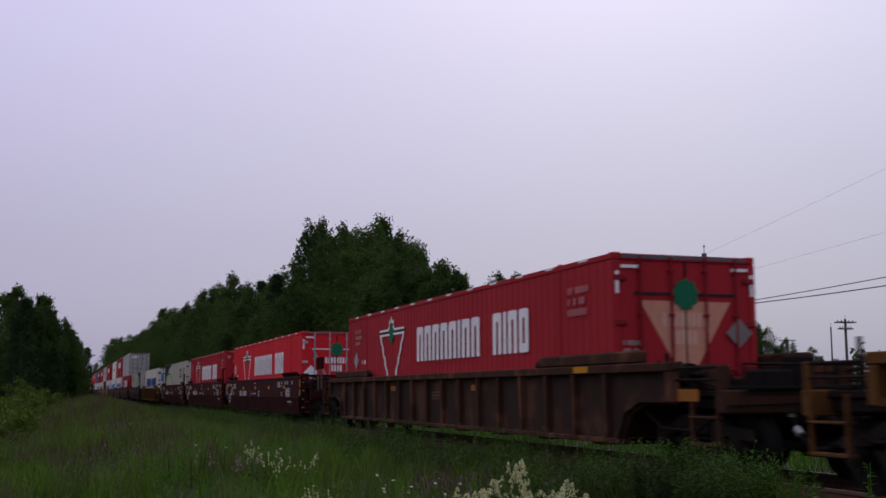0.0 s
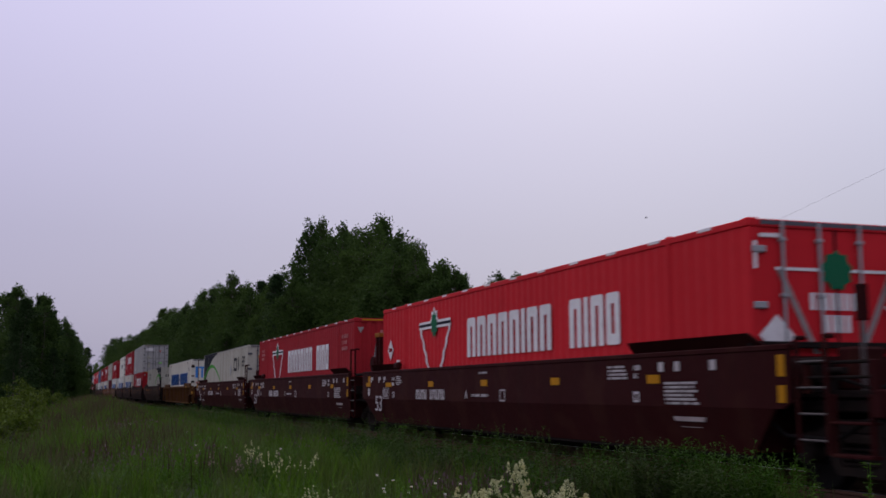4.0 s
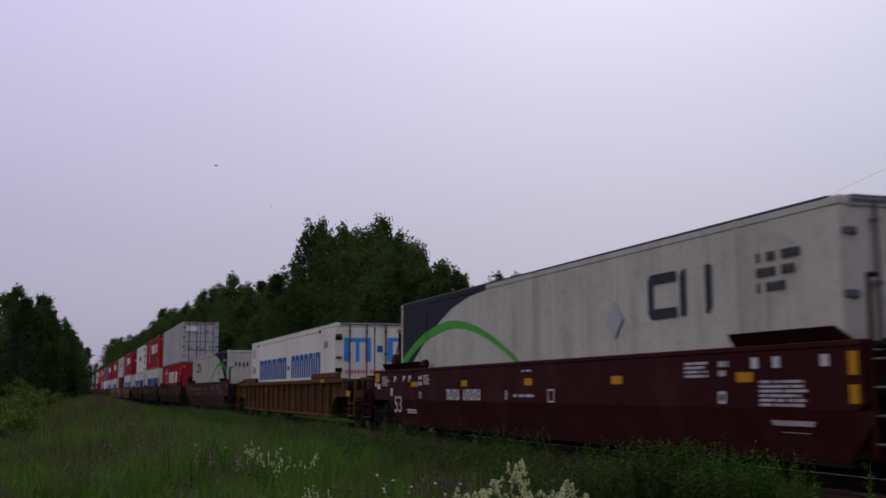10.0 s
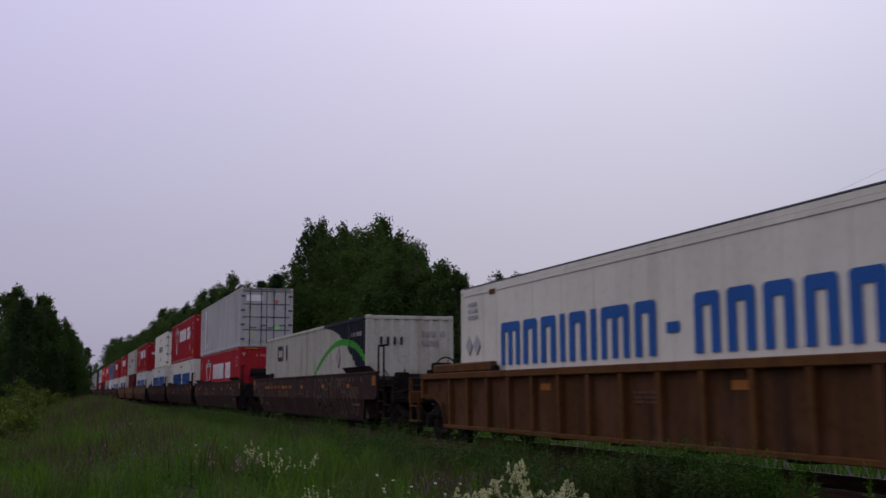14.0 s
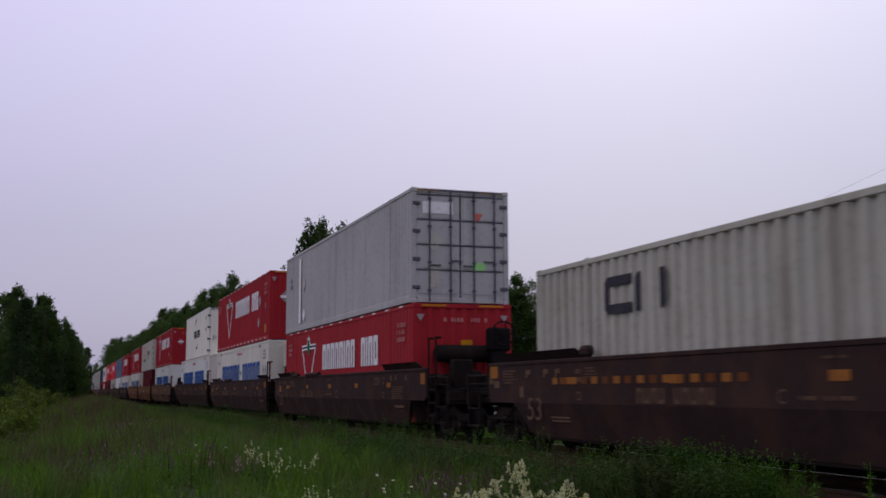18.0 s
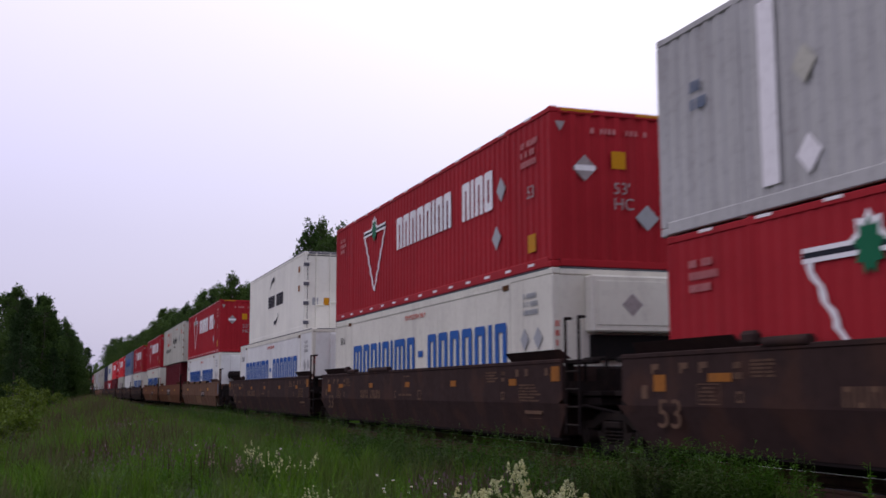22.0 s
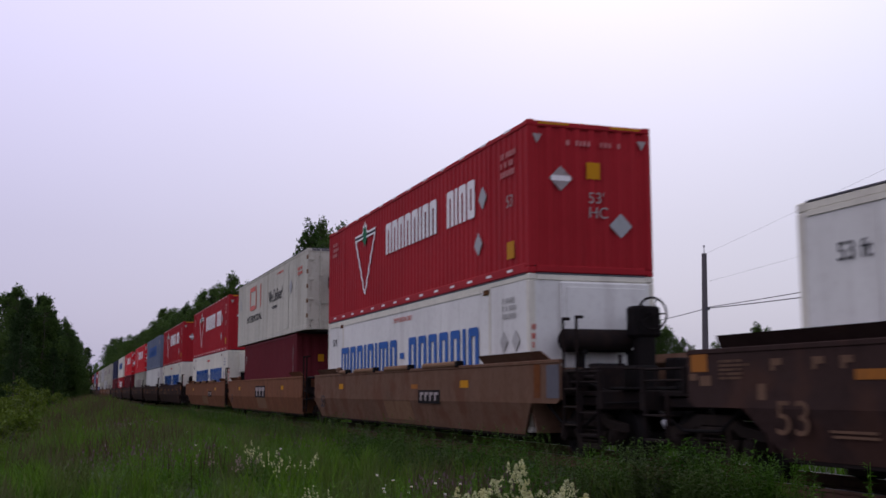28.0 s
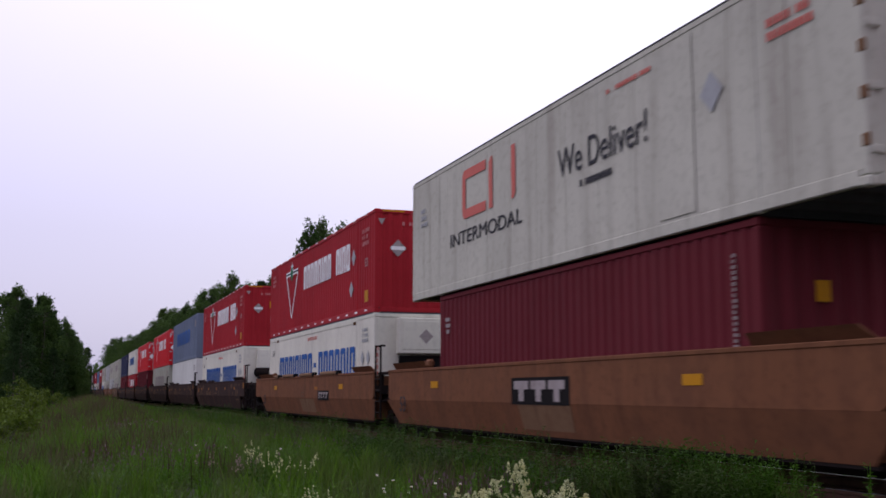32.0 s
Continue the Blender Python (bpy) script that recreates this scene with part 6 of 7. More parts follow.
def flowering_plant(x, y, heads, rad, h0, h1, seed, label, bloom, head_h=0.13, head_w=0.04, petals=60):
    r = np.random.RandomState(seed)
    b = tagged(new("flowering_plant"), label, "flowering plant", "white flowering plants in the meadow")
    b.matrix_basis = pose(x, y, float(ground_z(x, y)))
    sg = G()
    lv, lf = [], []
    for i in range(heads):
        a = r.uniform(0, 6.283)
        q = rad * math.sqrt(r.uniform())
        bx, by = 0.4 * q * math.cos(a), 0.4 * q * math.sin(a)
        tx, ty = q * math.cos(a), q * math.sin(a)
        h = r.uniform(h0, h1) * (1 - 0.25 * q / max(rad, 0.01))
        sg.cyl((bx, by, 0), (tx, ty, h), 0.006, 0.003, 5, False)
        g = G()
        panicle(g, (tx, ty, h + 0.03), head_h * r.uniform(0.7, 1.3), head_w * r.uniform(0.7, 1.3), r, petals)
        for k in range(3):
            aa = r.uniform(0, 6.283)
            panicle(g, (tx + 0.06 * math.cos(aa), ty + 0.06 * math.sin(aa), h - r.uniform(0.03, 0.12)), head_h * 0.5, head_w * 0.7, r, petals // 3)
        me = bpy.data.meshes.new("flower_head")
        me.from_pydata(g.v, [], g.f)
        tagged(part("flower_head", me, bloom, b), kind="stuff")
        v2, f2 = leafy([(0.5 * (bx + tx), 0.5 * (by + ty), h * 0.35)], seed * 100 + i, h * 0.5, h * 0.55, 0.09, 14)
        lf += [tuple(j + len(lv) for j in f) for f in f2]
        lv += v2
    part("stem", sg, M_WEED, b)
    me = bpy.data.meshes.new("leaves")
    me.from_pydata(lv, [], lf)
    tagged(part("leaf_mass", me, M_WEED, b), kind="stuff")
    return b


LUSH = "bushy plant with many creamy white flower heads"
flowering_plant(-9.25, -5.42, 6, 0.12, 0.9, 1.1, 71, "tall plant with creamy white fluffy flower heads", M_BLOOM, 0.1, 0.036, 46)
flowering_plant(-9.3, -5.52, 13, 0.32, 0.66, 0.88, 72, LUSH, M_BLOOM, 0.075, 0.052, 52)
flowering_plant(-9.15, -5.1, 13, 0.34, 0.66, 0.9, 73, LUSH, M_BLOOM, 0.075, 0.052, 52)
flowering_plant(-9.35, -5.78, 8, 0.2, 0.6, 0.84, 79, LUSH, M_BLOOM, 0.07, 0.048, 46)
flowering_plant(-8.95, -4.86, 8, 0.24, 0.6, 0.76, 80, LUSH, M_BLOOM, 0.07, 0.048, 46)
flowering_plant(-14.4, -6.85, 6, 0.3, 0.7, 0.85, 74, "slender plant with pale flower spikes in the grass", M_BLOOMP, 0.14, 0.022, 22)
flowering_plant(-13.8, -7.0, 5, 0.24, 0.72, 0.9, 75, "slender plant with white flower spikes in the grass", M_BLOOM, 0.13, 0.022, 20)
flowering_plant(-11.4, -6.75, 4, 0.18, 0.62, 0.72, 76, "slender plant with white flower spikes in the grass", M_BLOOM, 0.12, 0.02, 16)
flowering_plant(-15.2, -5.9, 4, 0.25, 0.6, 0.72, 77, "slender plant with white flower spikes in the grass", M_BLOOM, 0.1, 0.02, 14)
flowering_plant(-14.0, -6.8, 5, 0.35, 0.62, 0.82, 83, "slender plant with white flower spikes in the grass", M_BLOOM, 0.12, 0.022, 20)
flowering_plant(-14.3, -7.5, 3, 0.2, 0.75, 0.9, 78, "slender plant with pale flower spikes in the grass", M_BLOOMP, 0.12, 0.02, 16)


def daisy(x, y, h, seed):
    r = np.random.RandomState(seed)
    b = tagged(new("daisy"), "small white daisy in the grass", "flower", "white daisies in the grass")
    b.matrix_basis = pose(x, y, float(ground_z(x, y)), r.uniform(-15, 15), r.uniform(15, 55), r.uniform(-40, 40))
    part("stem", G().cyl((0, 0, 0), (0, 0, h), 0.003, n=5), M_GRASS, b)
    g = G()
    for i in range(11):
        a = 2 * math.pi * i / 11
        c, s = math.cos(a), math.sin(a)
        g.add([(0.005 * c, 0.005 * s, h), (0.013 * c - 0.006 * s, 0.013 * s + 0.006 * c, h + 0.005), (0.02 * c, 0.02 * s, h + 0.008), (0.013 * c + 0.006 * s, 0.013 * s - 0.006 * c, h + 0.005)], [(0, 1, 2, 3)])
    part("petals", g, M_PETAL, b)
    part("flower_centre", G().cyl((0, 0, h - 0.002), (0, 0, h + 0.006), 0.006, 0.004, 8), M_YEL, b)


r = np.random.RandomState(81)
for cx, cy, n, sp in ((-11.6, -5.75, 7, 0.35), (-11.5, -5.3, 5, 0.3), (-10.2, -6.0, 5, 0.3), (-13.5, -5.2, 5, 0.4), (-20.0, -6.5, 4, 0.8), (-30.0, -7.4, 3, 0.9)):
    for i in range(n):
        daisy(cx + r.normal(0, sp), cy + r.normal(0, sp * 0.6), r.uniform(0.5, 0.66), 900 + i + int(-cx * 10))

# ---- trees ----


def leaf_cloud(centres, radii, per, size, seed, flat=0.8):
    r = np.random.RandomState(seed)
    C = np.repeat(np.array(centres), per, 0)
    Rr = np.repeat(np.array(radii), per)
    n = len(C)
    d = r.normal(size=(n, 3))
    d /= np.linalg.norm(d, axis=1)[:, None]
    P = C + d * (Rr * np.minimum(1.5, 0.35 + 0.38 * np.abs(r.normal(0, 1.0, n)) + 0.25 * r.uniform(0, 1, n)))[:, None] * np.array([1, 1, flat])
    nv = r.normal(size=(n, 3)) + np.array([0, 0, 0.5])
    nv /= np.linalg.norm(nv, axis=1)[:, None]
    u = np.cross(nv, r.normal(size=(n, 3)))
    u /= np.linalg.norm(u, axis=1)[:, None]
    w = np.cross(nv, u)
    s = size * r.uniform(0.6, 1.4, n)[:, None]
    V = np.stack([P - u * s, P + w * s * 0.55 + nv * s * 0.15, P + u * s * 1.1, P - w * s * 0.5], 1)
    me = bpy.data.meshes.new("crown")
    me.vertices.add(n * 4)
    me.vertices.foreach_set("co", V.ravel())
    me.loops.add(n * 4)
    me.loops.foreach_set("vertex_index", np.arange(n * 4))
    me.polygons.add(n)
    me.polygons.foreach_set("loop_start", np.arange(n) * 4)
    me.update(calc_edges=True)
    return me


def make_tree(kind, H, W, seed, leaf_mat, label, bare=0.12, clumps=130, per=44, size=0.17):
    """A tree with a tapered trunk, limbs and an uneven crown of leaf clumps; its foot at the origin."""
    r = random.Random(seed)
    t = tagged(new("tree"), label, "tree", "trees along the railway")
    g = G()
    bend = [(0, 0)]
    for i in range(6):
        bend.append((bend[-1][0] + r.gauss(0, 0.012 * H), bend[-1][1] + r.gauss(0, 0.012 * H)))
    r0 = 0.014 * H + 0.03
    for i in range(6):
        g.cyl((*bend[i], H * i / 6.3), (*bend[i + 1], H * (i + 1) / 6.3), r0 * (1 - i / 6.5), r0 * (1 - (i + 1) / 6.5), 8, False)
    part("trunk", g, M_BARK, t)
    cs, rs = [], []
    lg = G()
    leaders = [(0.0, 0.0, 1.0, 0.62)]
    if kind == "broad":
        for i in range(6):
            a = i * 1.05 + r.uniform(-0.4, 0.4)
            q = W * r.uniform(0.35, 0.6)
            leaders.append((q * math.cos(a), q * math.sin(a), r.uniform(0.72, 0.96), r.uniform(0.38, 0.52)))
    elif kind == "poplar":
        for i in range(3):
            a = r.uniform(0, 6.283)
            q = W * r.uniform(0.25, 0.45)
            leaders.append((q * math.cos(a), q * math.sin(a), r.uniform(0.7, 0.93), 0.55))
    else:
        leaders = [(0.0, 0.0, 1.0, 1.0)]
    lobes = [(r.uniform(0, 6.283), r.uniform(0.25, 0.9), r.uniform(0.75, 1.25)) for _ in range(7)]
    for i in range(clumps):
        u = bare + (1 - bare) * ((i + r.random()) / clumps)
        a = r.uniform(0, 6.283)
        if kind == "spruce":
            prof = (1 - u) ** 0.85 + 0.03
        elif kind == "poplar":
            prof = min(1.0, 1.5 * max(0.02, 1.02 - u) ** 0.75)
        else:
            prof = min(1.0, 1.5 * max(0.02, 1.02 - u) ** 0.7)
        for la, lu, lk in lobes:
            if abs((a - la + math.pi) % 6.283 - math.pi) < 0.7 and abs(u - lu) < 0.2:
                prof *= lk
        lx, ly, lh, lw = leaders[i % len(leaders)]
        q = W * lw * prof * (0.4 + 0.6 * math.sqrt(r.random())) * (1 if r.random() > 0.07 else 1.25)
        k = min(5, int(u * 6))
        x, y = bend[k][0] + lx * min(1, 0.4 + u) + q * math.cos(a), bend[k][1] + ly * min(1, 0.4 + u) + q * math.sin(a)
        z = H * u * lh - (0.12 * q if kind == "spruce" else -0.1 * q)
        cs.append((x, y, z))
        rs.append((W * 0.3 + 0.5) * r.uniform(0.3, 0.62) * (0.7 if u > 0.85 else 1))
        if i % 4 == 0:
            zb = max(0.1 * H, z - 0.5 * q)
            lg.cyl((bend[k][0], bend[k][1], zb * 0.97), (x, y, z), r0 * 0.3 * (1 - u * 0.7), 0.012, 5, False)
    # loose tufts that break the outline at the top
    for i in range(16):
        a = r.uniform(0, 6.283)
        q = W * r.uniform(0.0, 0.5)
        z = H * r.uniform(0.92, 1.0)
        cs.append((bend[6][0] + q * math.cos(a), bend[6][1] + q * math.sin(a), z - 1.5 * q))
        rs.append(W * r.uniform(0.07, 0.13))
        lg.cyl((bend[5][0], bend[5][1], H * 0.8), cs[-1], 0.025, 0.01, 5, False)
    part("limb_frame", lg, M_BARK, t)
    part("crown", leaf_cloud(cs, rs, per, size, seed, 0.6 if kind == "spruce" else 1.1), leaf_mat, t)
    return t


PARK = pose(0, 0, 0)
BIG = [make_tree("broad", 16, 4.3, 101, M_LEAF_A, "tall broad-leaved tree with an uneven dark green crown", 0.06, 330, 62, 0.12),
       make_tree("poplar", 16, 3.2, 102, M_LEAF_A, "tall slender aspen with a ragged green crown", 0.08, 270, 58, 0.115),
       make_tree("broad", 15, 3.9, 103, M_LEAF_B, "dark green alder at the edge of the wood", 0.05, 310, 60, 0.12),
       make_tree("spruce", 15, 2.7, 104, M_LEAF_C, "dark narrow spruce at the edge of the wood", 0.05, 300, 50, 0.105),
       make_tree("poplar", 14, 2.6, 105, M_LEAF_B, "slim young birch with a loose crown", 0.12, 220, 54, 0.11)]
BASE_H = [16, 16, 15, 15, 14]
USED = [False] * 5


def plant(kind, x, y, top, turn, wide=1.0):
    """A tree of that kind whose crown ends at the height top."""
    z = float(ground_z(x, y)) - 0.05
    k = (top - z) / BASE_H[kind]
    m = pose(x, y, z, 0, 0, turn) @ Matrix.Diagonal((k * wide, k * wide, k, 1))
    if not USED[kind]:
        USED[kind] = True
        BIG[kind].matrix_basis = m
        return BIG[kind]
    return copy_thing(BIG[kind], m @ Matrix.Diagonal((*(1 / c for c in BIG[kind].scale), 1)))


rt = random.Random(7)
# the wood beyond the track, from its near corner into the distance
EDGE = []
for x, y, top, kind in ((-65.6, 14.2, 9.0, 4), (-68.8, 14.6, 9.6, 2), (-72.8, 14.0, 11.4, 0), (-78.3, 14.4, 13.0, 2), (-84.5, 14.2, 14.4, 0), (-87.2, 15.5, 15.6, 1),
                        (-93.0, 14.5, 15.2, 0), (-97.0, 14.2, 16.2, 2), (-102, 15.5, 16.3, 0), (-107.5, 13.6, 18.2, 4), (-109.0, 14.9, 18.5, 1),
                        (-95.0, 9.6, 10.8, 2), (-100.4, 9.2, 11.9, 3), (-107.0, 9.5, 11.4, 0), (-116.5, 9.3, 11.9, 2), (-122.0, 9.6, 13.0, 0), (-127.5, 9.0, 14.6, 1),
                        (-134, 9.6, 13.8, 2), (-141, 9.2, 14.6, 0), (-149, 9.6, 14.9, 3), (-156, 9.0, 15.0, 2), (-161.5, 9.2, 15.5, 1), (-170, 9.5, 14.9, 0), (-180, 9.0, 15.2, 2),
                        (-190, 9.2, 15.4, 3), (-202, 9.0, 15.8, 0), (-213, 9.3, 16.4, 2), (-224, 9.0, 17.4, 1), (-238, 9.2, 16.0, 0), (-252, 9.0, 15.8, 2), (-268, 9.2, 15.6, 3), (-291, 9.0, 15.8, 0),
                        (-315, 9.0, 16.5, 2), (-345, 8.8, 18.0, 0), (-380, 8.6, 19.0, 2), (-420, 8.4, 20.5, 0), (-445, 8.6, 21.5, 1)):
    plant(kind, x, y, top, rt.uniform(0, 360), 0.8 if top > 18 and x > -120 else 1.1 if x > -200 else 1.4)
    EDGE.append((x, y, top))
# more trees close behind, so that the wood reads as one mass
for (xa, ya, ta), (xb, yb, tb) in zip(EDGE, EDGE[1:]):
    if abs(ya - yb) < 3:
        x, y = 0.5 * (xa + xb), 0.5 * (ya + yb)
        plant(rt.choice((0, 2, 0, 1)), x * 1.03, y + 1.6, 0.95 * 0.5 * (ta + tb), rt.uniform(0, 360), 1.2)
for i in range(46):
    x = -70 - 330 * (i / 46) ** 1.2 + rt.uniform(-3, 3)
    y = rt.uniform(17, 26) if x > -112 else rt.uniform(12.5, 22)
    if (y + 13.5) / abs(x) > 0.345:
        y = 0.345 * abs(x) - 13.5
    plant(rt.choice((0, 0, 2, 2, 3, 1)), x, y, rt.uniform(9, 11.5) if x > -84 else rt.uniform(11.5, 15.0), rt.uniform(0, 360), 1.15)
# lower growth at the wood's edge
for i in range(34):
    x = -64 - 200 * (i / 34) ** 1.15
    y = (12.2 if x > -92 else 6.8) + rt.uniform(-0.5, 0.8)
    plant(rt.choice((2, 2, 0, 4)), x, y, rt.uniform(4.5, 7.5), rt.uniform(0, 360), 1.3)
# the wood on the meadow's side
for x, y, top, kind in ((-86, -14.6, 8.2, 2), (-90, -13.0, 8.7, 0), (-84, -12.4, 8.0, 0), (-92, -11.5, 8.5, 2), (-90, -10.7, 7.9, 0), (-96, -10.1, 7.4, 4), (-99, -9.5, 6.9, 2), (-104, -9.0, 6.8, 0), (-112, -8.6, 6.7, 3), (-120, -8.0, 6.6, 2),
                        (-126, -7.7, 6.6, 0), (-128, -7.2, 6.0, 4), (-80, -16, 8.0, 2), (-100, -13.5, 9.5, 0), (-110, -11.5, 9.2, 2), (-118, -13, 10.5, 1), (-125, -11, 9.0, 0), (-140, -9.6, 8.0, 2), (-160, -9.4, 8.6, 0), (-185, -9.2, 9.0, 2),
                        (-94, -17, 9.0, 2), (-135, -16, 12, 0), (-150, -13, 10.0, 3), (-76, -14.8, 5.5, 2), (-80, -12.6, 4.6, 0), (-88, -9.9, 4.2, 2), (-98, -8.8, 4.0, 0), (-110, -7.6, 3.8, 2), (-220, -8.8, 10, 0), (-260, -8.6, 11, 2), (-300, -8.4, 12, 0), (-350, -8.0, 13, 2)):
    k = (3, kind, 1, kind)[int(-x) % 4] if x > -130 else kind
    plant(k, x, y, top * (rt.uniform(0.97, 1.1) if x > -130 else 1.02), rt.uniform(0, 360), 1.2)
# single trees and clumps far off beyond the track
for x, y, top, kind in ((-131.4, 63.1, 11.8, 2), (-130.3, 65.1, 11.1, 0), (-129.2, 67.0, 9.7, 2), (-133.5, 60, 11.5, 0), (-128.1, 68.8, 8.0, 2), (-126, 72, 7.4, 0), (-122.9, 76.8, 10.0, 4), (-122.1, 77.9, 9.2, 0), (-120.8, 79.6, 7.8, 2), (-119, 82, 6.6, 0),
                        (-139.8, 44.9, 15.2, 0), (-139.2, 46.6, 17.2, 2), (-138.3, 48.8, 17.0, 1), (-137.4, 51.1, 15.9, 0), (-136.3, 53.4, 15.2, 2), (-135.0, 56.2, 14.4, 0), (-133.6, 59.0, 13.6, 2), (-132.7, 60.7, 13.7, 4)):
    plant(kind, x, y, top, rt.uniform(0, 360), 1.2)


def far_wood(x0, y0, x1, y1, top, n, seed, label):
    r = np.random.RandomState(seed)
    t = r.uniform(0, 1, n)
    hh = top * (0.75 + 0.25 * np.sin(t * 60) * np.sin(t * 23 + 1) + 0.12 * r.normal(size=n))
    cs = np.stack([x0 + (x1 - x0) * t + r.normal(0, 4, n), y0 + (y1 - y0) * t + r.normal(0, 4, n), np.maximum(0.5, hh * r.uniform(0.05, 1, n) ** 0.6)], 1)
    me = leaf_cloud(cs, np.full(n, 2.2), 16, 0.75, seed)
    return tagged(part("far_wood", me, M_LEAF_B, None), label, "forest", kind="stuff")


far_wood(-480, -60, -470, 14, 11, 500, 201, "distant dark green wood closing the line")
far_wood(-470, 8, -330, 160, 12, 900, 202, "distant dark green wood beyond the fields")
far_wood(-330, 160, -60, 260, 11, 1100, 203, "low distant tree line on the horizon")
far_wood(-60, 260, 200, 250, 11, 500, 204, "low distant tree line on the horizon")
far_wood(-470, -60, -150, -120, 12, 700, 205, "dark wood behind the meadow")


def willow_shrub(x, y, rad, h, seed):
    r = random.Random(seed)
    b = tagged(new("shrub"), "yellow-green willow shrub at the meadow's edge", "shrub", "willow shrubs at the meadow's edge")
    b.matrix_basis = pose(x, y, float(ground_z(x, y)) - 0.03)
    g = G()
    cs, rs = [], []
    for i in range(26):
        a, q = r.uniform(0, 6.283), rad * math.sqrt(r.random())
        z = h * r.uniform(0.3, 1.0) * (1 - 0.35 * (q / rad) ** 2)
        cs.append((q * math.cos(a), q * math.sin(a), z))
        rs.append(r.uniform(0.16, 0.32))
        g.cyl((0.2 * q * math.cos(a), 0.2 * q * math.sin(a), 0), cs[-1], 0.014, 0.005, 5, False)
    part("branch_frame", g, M_BARK, b)
    part("crown", leaf_cloud(cs, rs, 90, 0.05, seed), M_LEAF_D, b)


for x, y, rad, h, sd in ((-24, -11.2, 0.8, 1.05, 301), (-27.5, -11.4, 1.0, 1.3, 302), (-31, -11.0, 1.0, 1.35, 303), (-35, -11.4, 1.2, 1.6, 304), (-40, -11.2, 1.2, 1.45, 305), (-22.5, -11.9, 0.8, 1.0, 306), (-46, -11.0, 1.3, 1.5, 307), (-52, -11.2, 1.4, 1.8, 308),
                         (-60, -11.4, 1.6, 2.2, 309), (-66, -10.4, 1.5, 1.9, 310), (-30, -12.6, 1.2, 1.6, 311)):
    willow_shrub(x, y, rad, h, sd)

# ---- poles and cables ----


def utility_pole(x, y, top, lean, arms, r0, label):
    p = tagged(new("utility_pole"), label, "utility pole", "utility poles beyond the track")
    z = float(ground_z(x, y)) - 0.05
    p.matrix_basis = pose(x, y, z)
    H = top - z
    dx, dy = lean
    part("post", G().cyl((-dx * H, -dy * H, 0), (0, 0, H), r0 * 1.25, r0 * 0.85, 10), M_POLE, p)
    part("pole_tip", G().cyl((0, 0, H), (0, 0, H + 0.35), 0.025, 0.02, 6).cyl((0, 0, H + 0.35), (0, 0, H + 0.45), 0.06, 0.05, 8), M_SILVER, p)
    for z1, half in arms:
        arm = part("crossarm", G().box(-half * 0.4 - 0.05, half * 0.4 + 0.05, -half, half, z1 - z - 0.07, z1 - z + 0.07, 0.01), M_POLE, p)
        for k in (-0.9, -0.45, 0.45, 0.9):
            part("insulator", G().cyl((0, k * half, z1 - z + 0.07), (0, k * half, z1 - z + 0.3), 0.06, 0.045, 8), M_GREYD, arm)
    return p


pole_near = utility_pole(-50.6, 23.0, 8.45, (-0.012, 0.03), (), 0.16, "leaning weathered timber utility pole")
part("cable_bracket", G().box(-0.12, 0.2, -0.16, 0.14, 5.9, 6.05, 0.02), M_GREYD, pole_near)
utility_pole(-112, 82.0, 9.9, (0, 0), ((9.5, 1.25), (8.7, 0.9)), 0.17, "distant timber pole with two crossarms")
utility_pole(-113.5, 81.0, 9.0, (0, 0), (), 0.1, "thin distant timber pole")
utility_pole(-190, 131.0, 11.6, (0, 0), ((11.3, 1.6),), 0.2, "distant timber pole with a crossarm")


def cable(a, b, sag, label, r0=0.014):
    a, b = Vector(a), Vector(b)
    g = G()
    pts = [a.lerp(b, i / 16) - Vector((0, 0, sag * 4 * (i / 16) * (1 - i / 16))) for i in range(17)]
    g.tube(pts, r0, 5)
    tagged(part("cable", g, M_WIRE, None), label, "cable", "overhead cables")


cable((-50.55, 23.05, 5.55), (-17.3, 23.4, 6.9), 0.25, "dark overhead cable leaving the leaning pole", 0.02)
cable((-50.55, 23.05, 5.5), (-17.3, 23.4, 6.2), 0.3, "dark overhead cable leaving the leaning pole", 0.024)
cable((-50.6, 23.0, 8.4), (-17.3, 23.4, 13.5), 0.1, "thin overhead cable at the pole top", 0.004)
cable((-50.6, 23.0, 6.9), (-17.3, 23.4, 9.2), 0.1, "thin overhead cable at the pole top", 0.004)
cable((-50.55, 23.05, 5.5), (-84, 24.5, 5.6), 0.6, "dark overhead cable sagging into the wood", 0.02)

# ---- birds ----
FLOCK = []


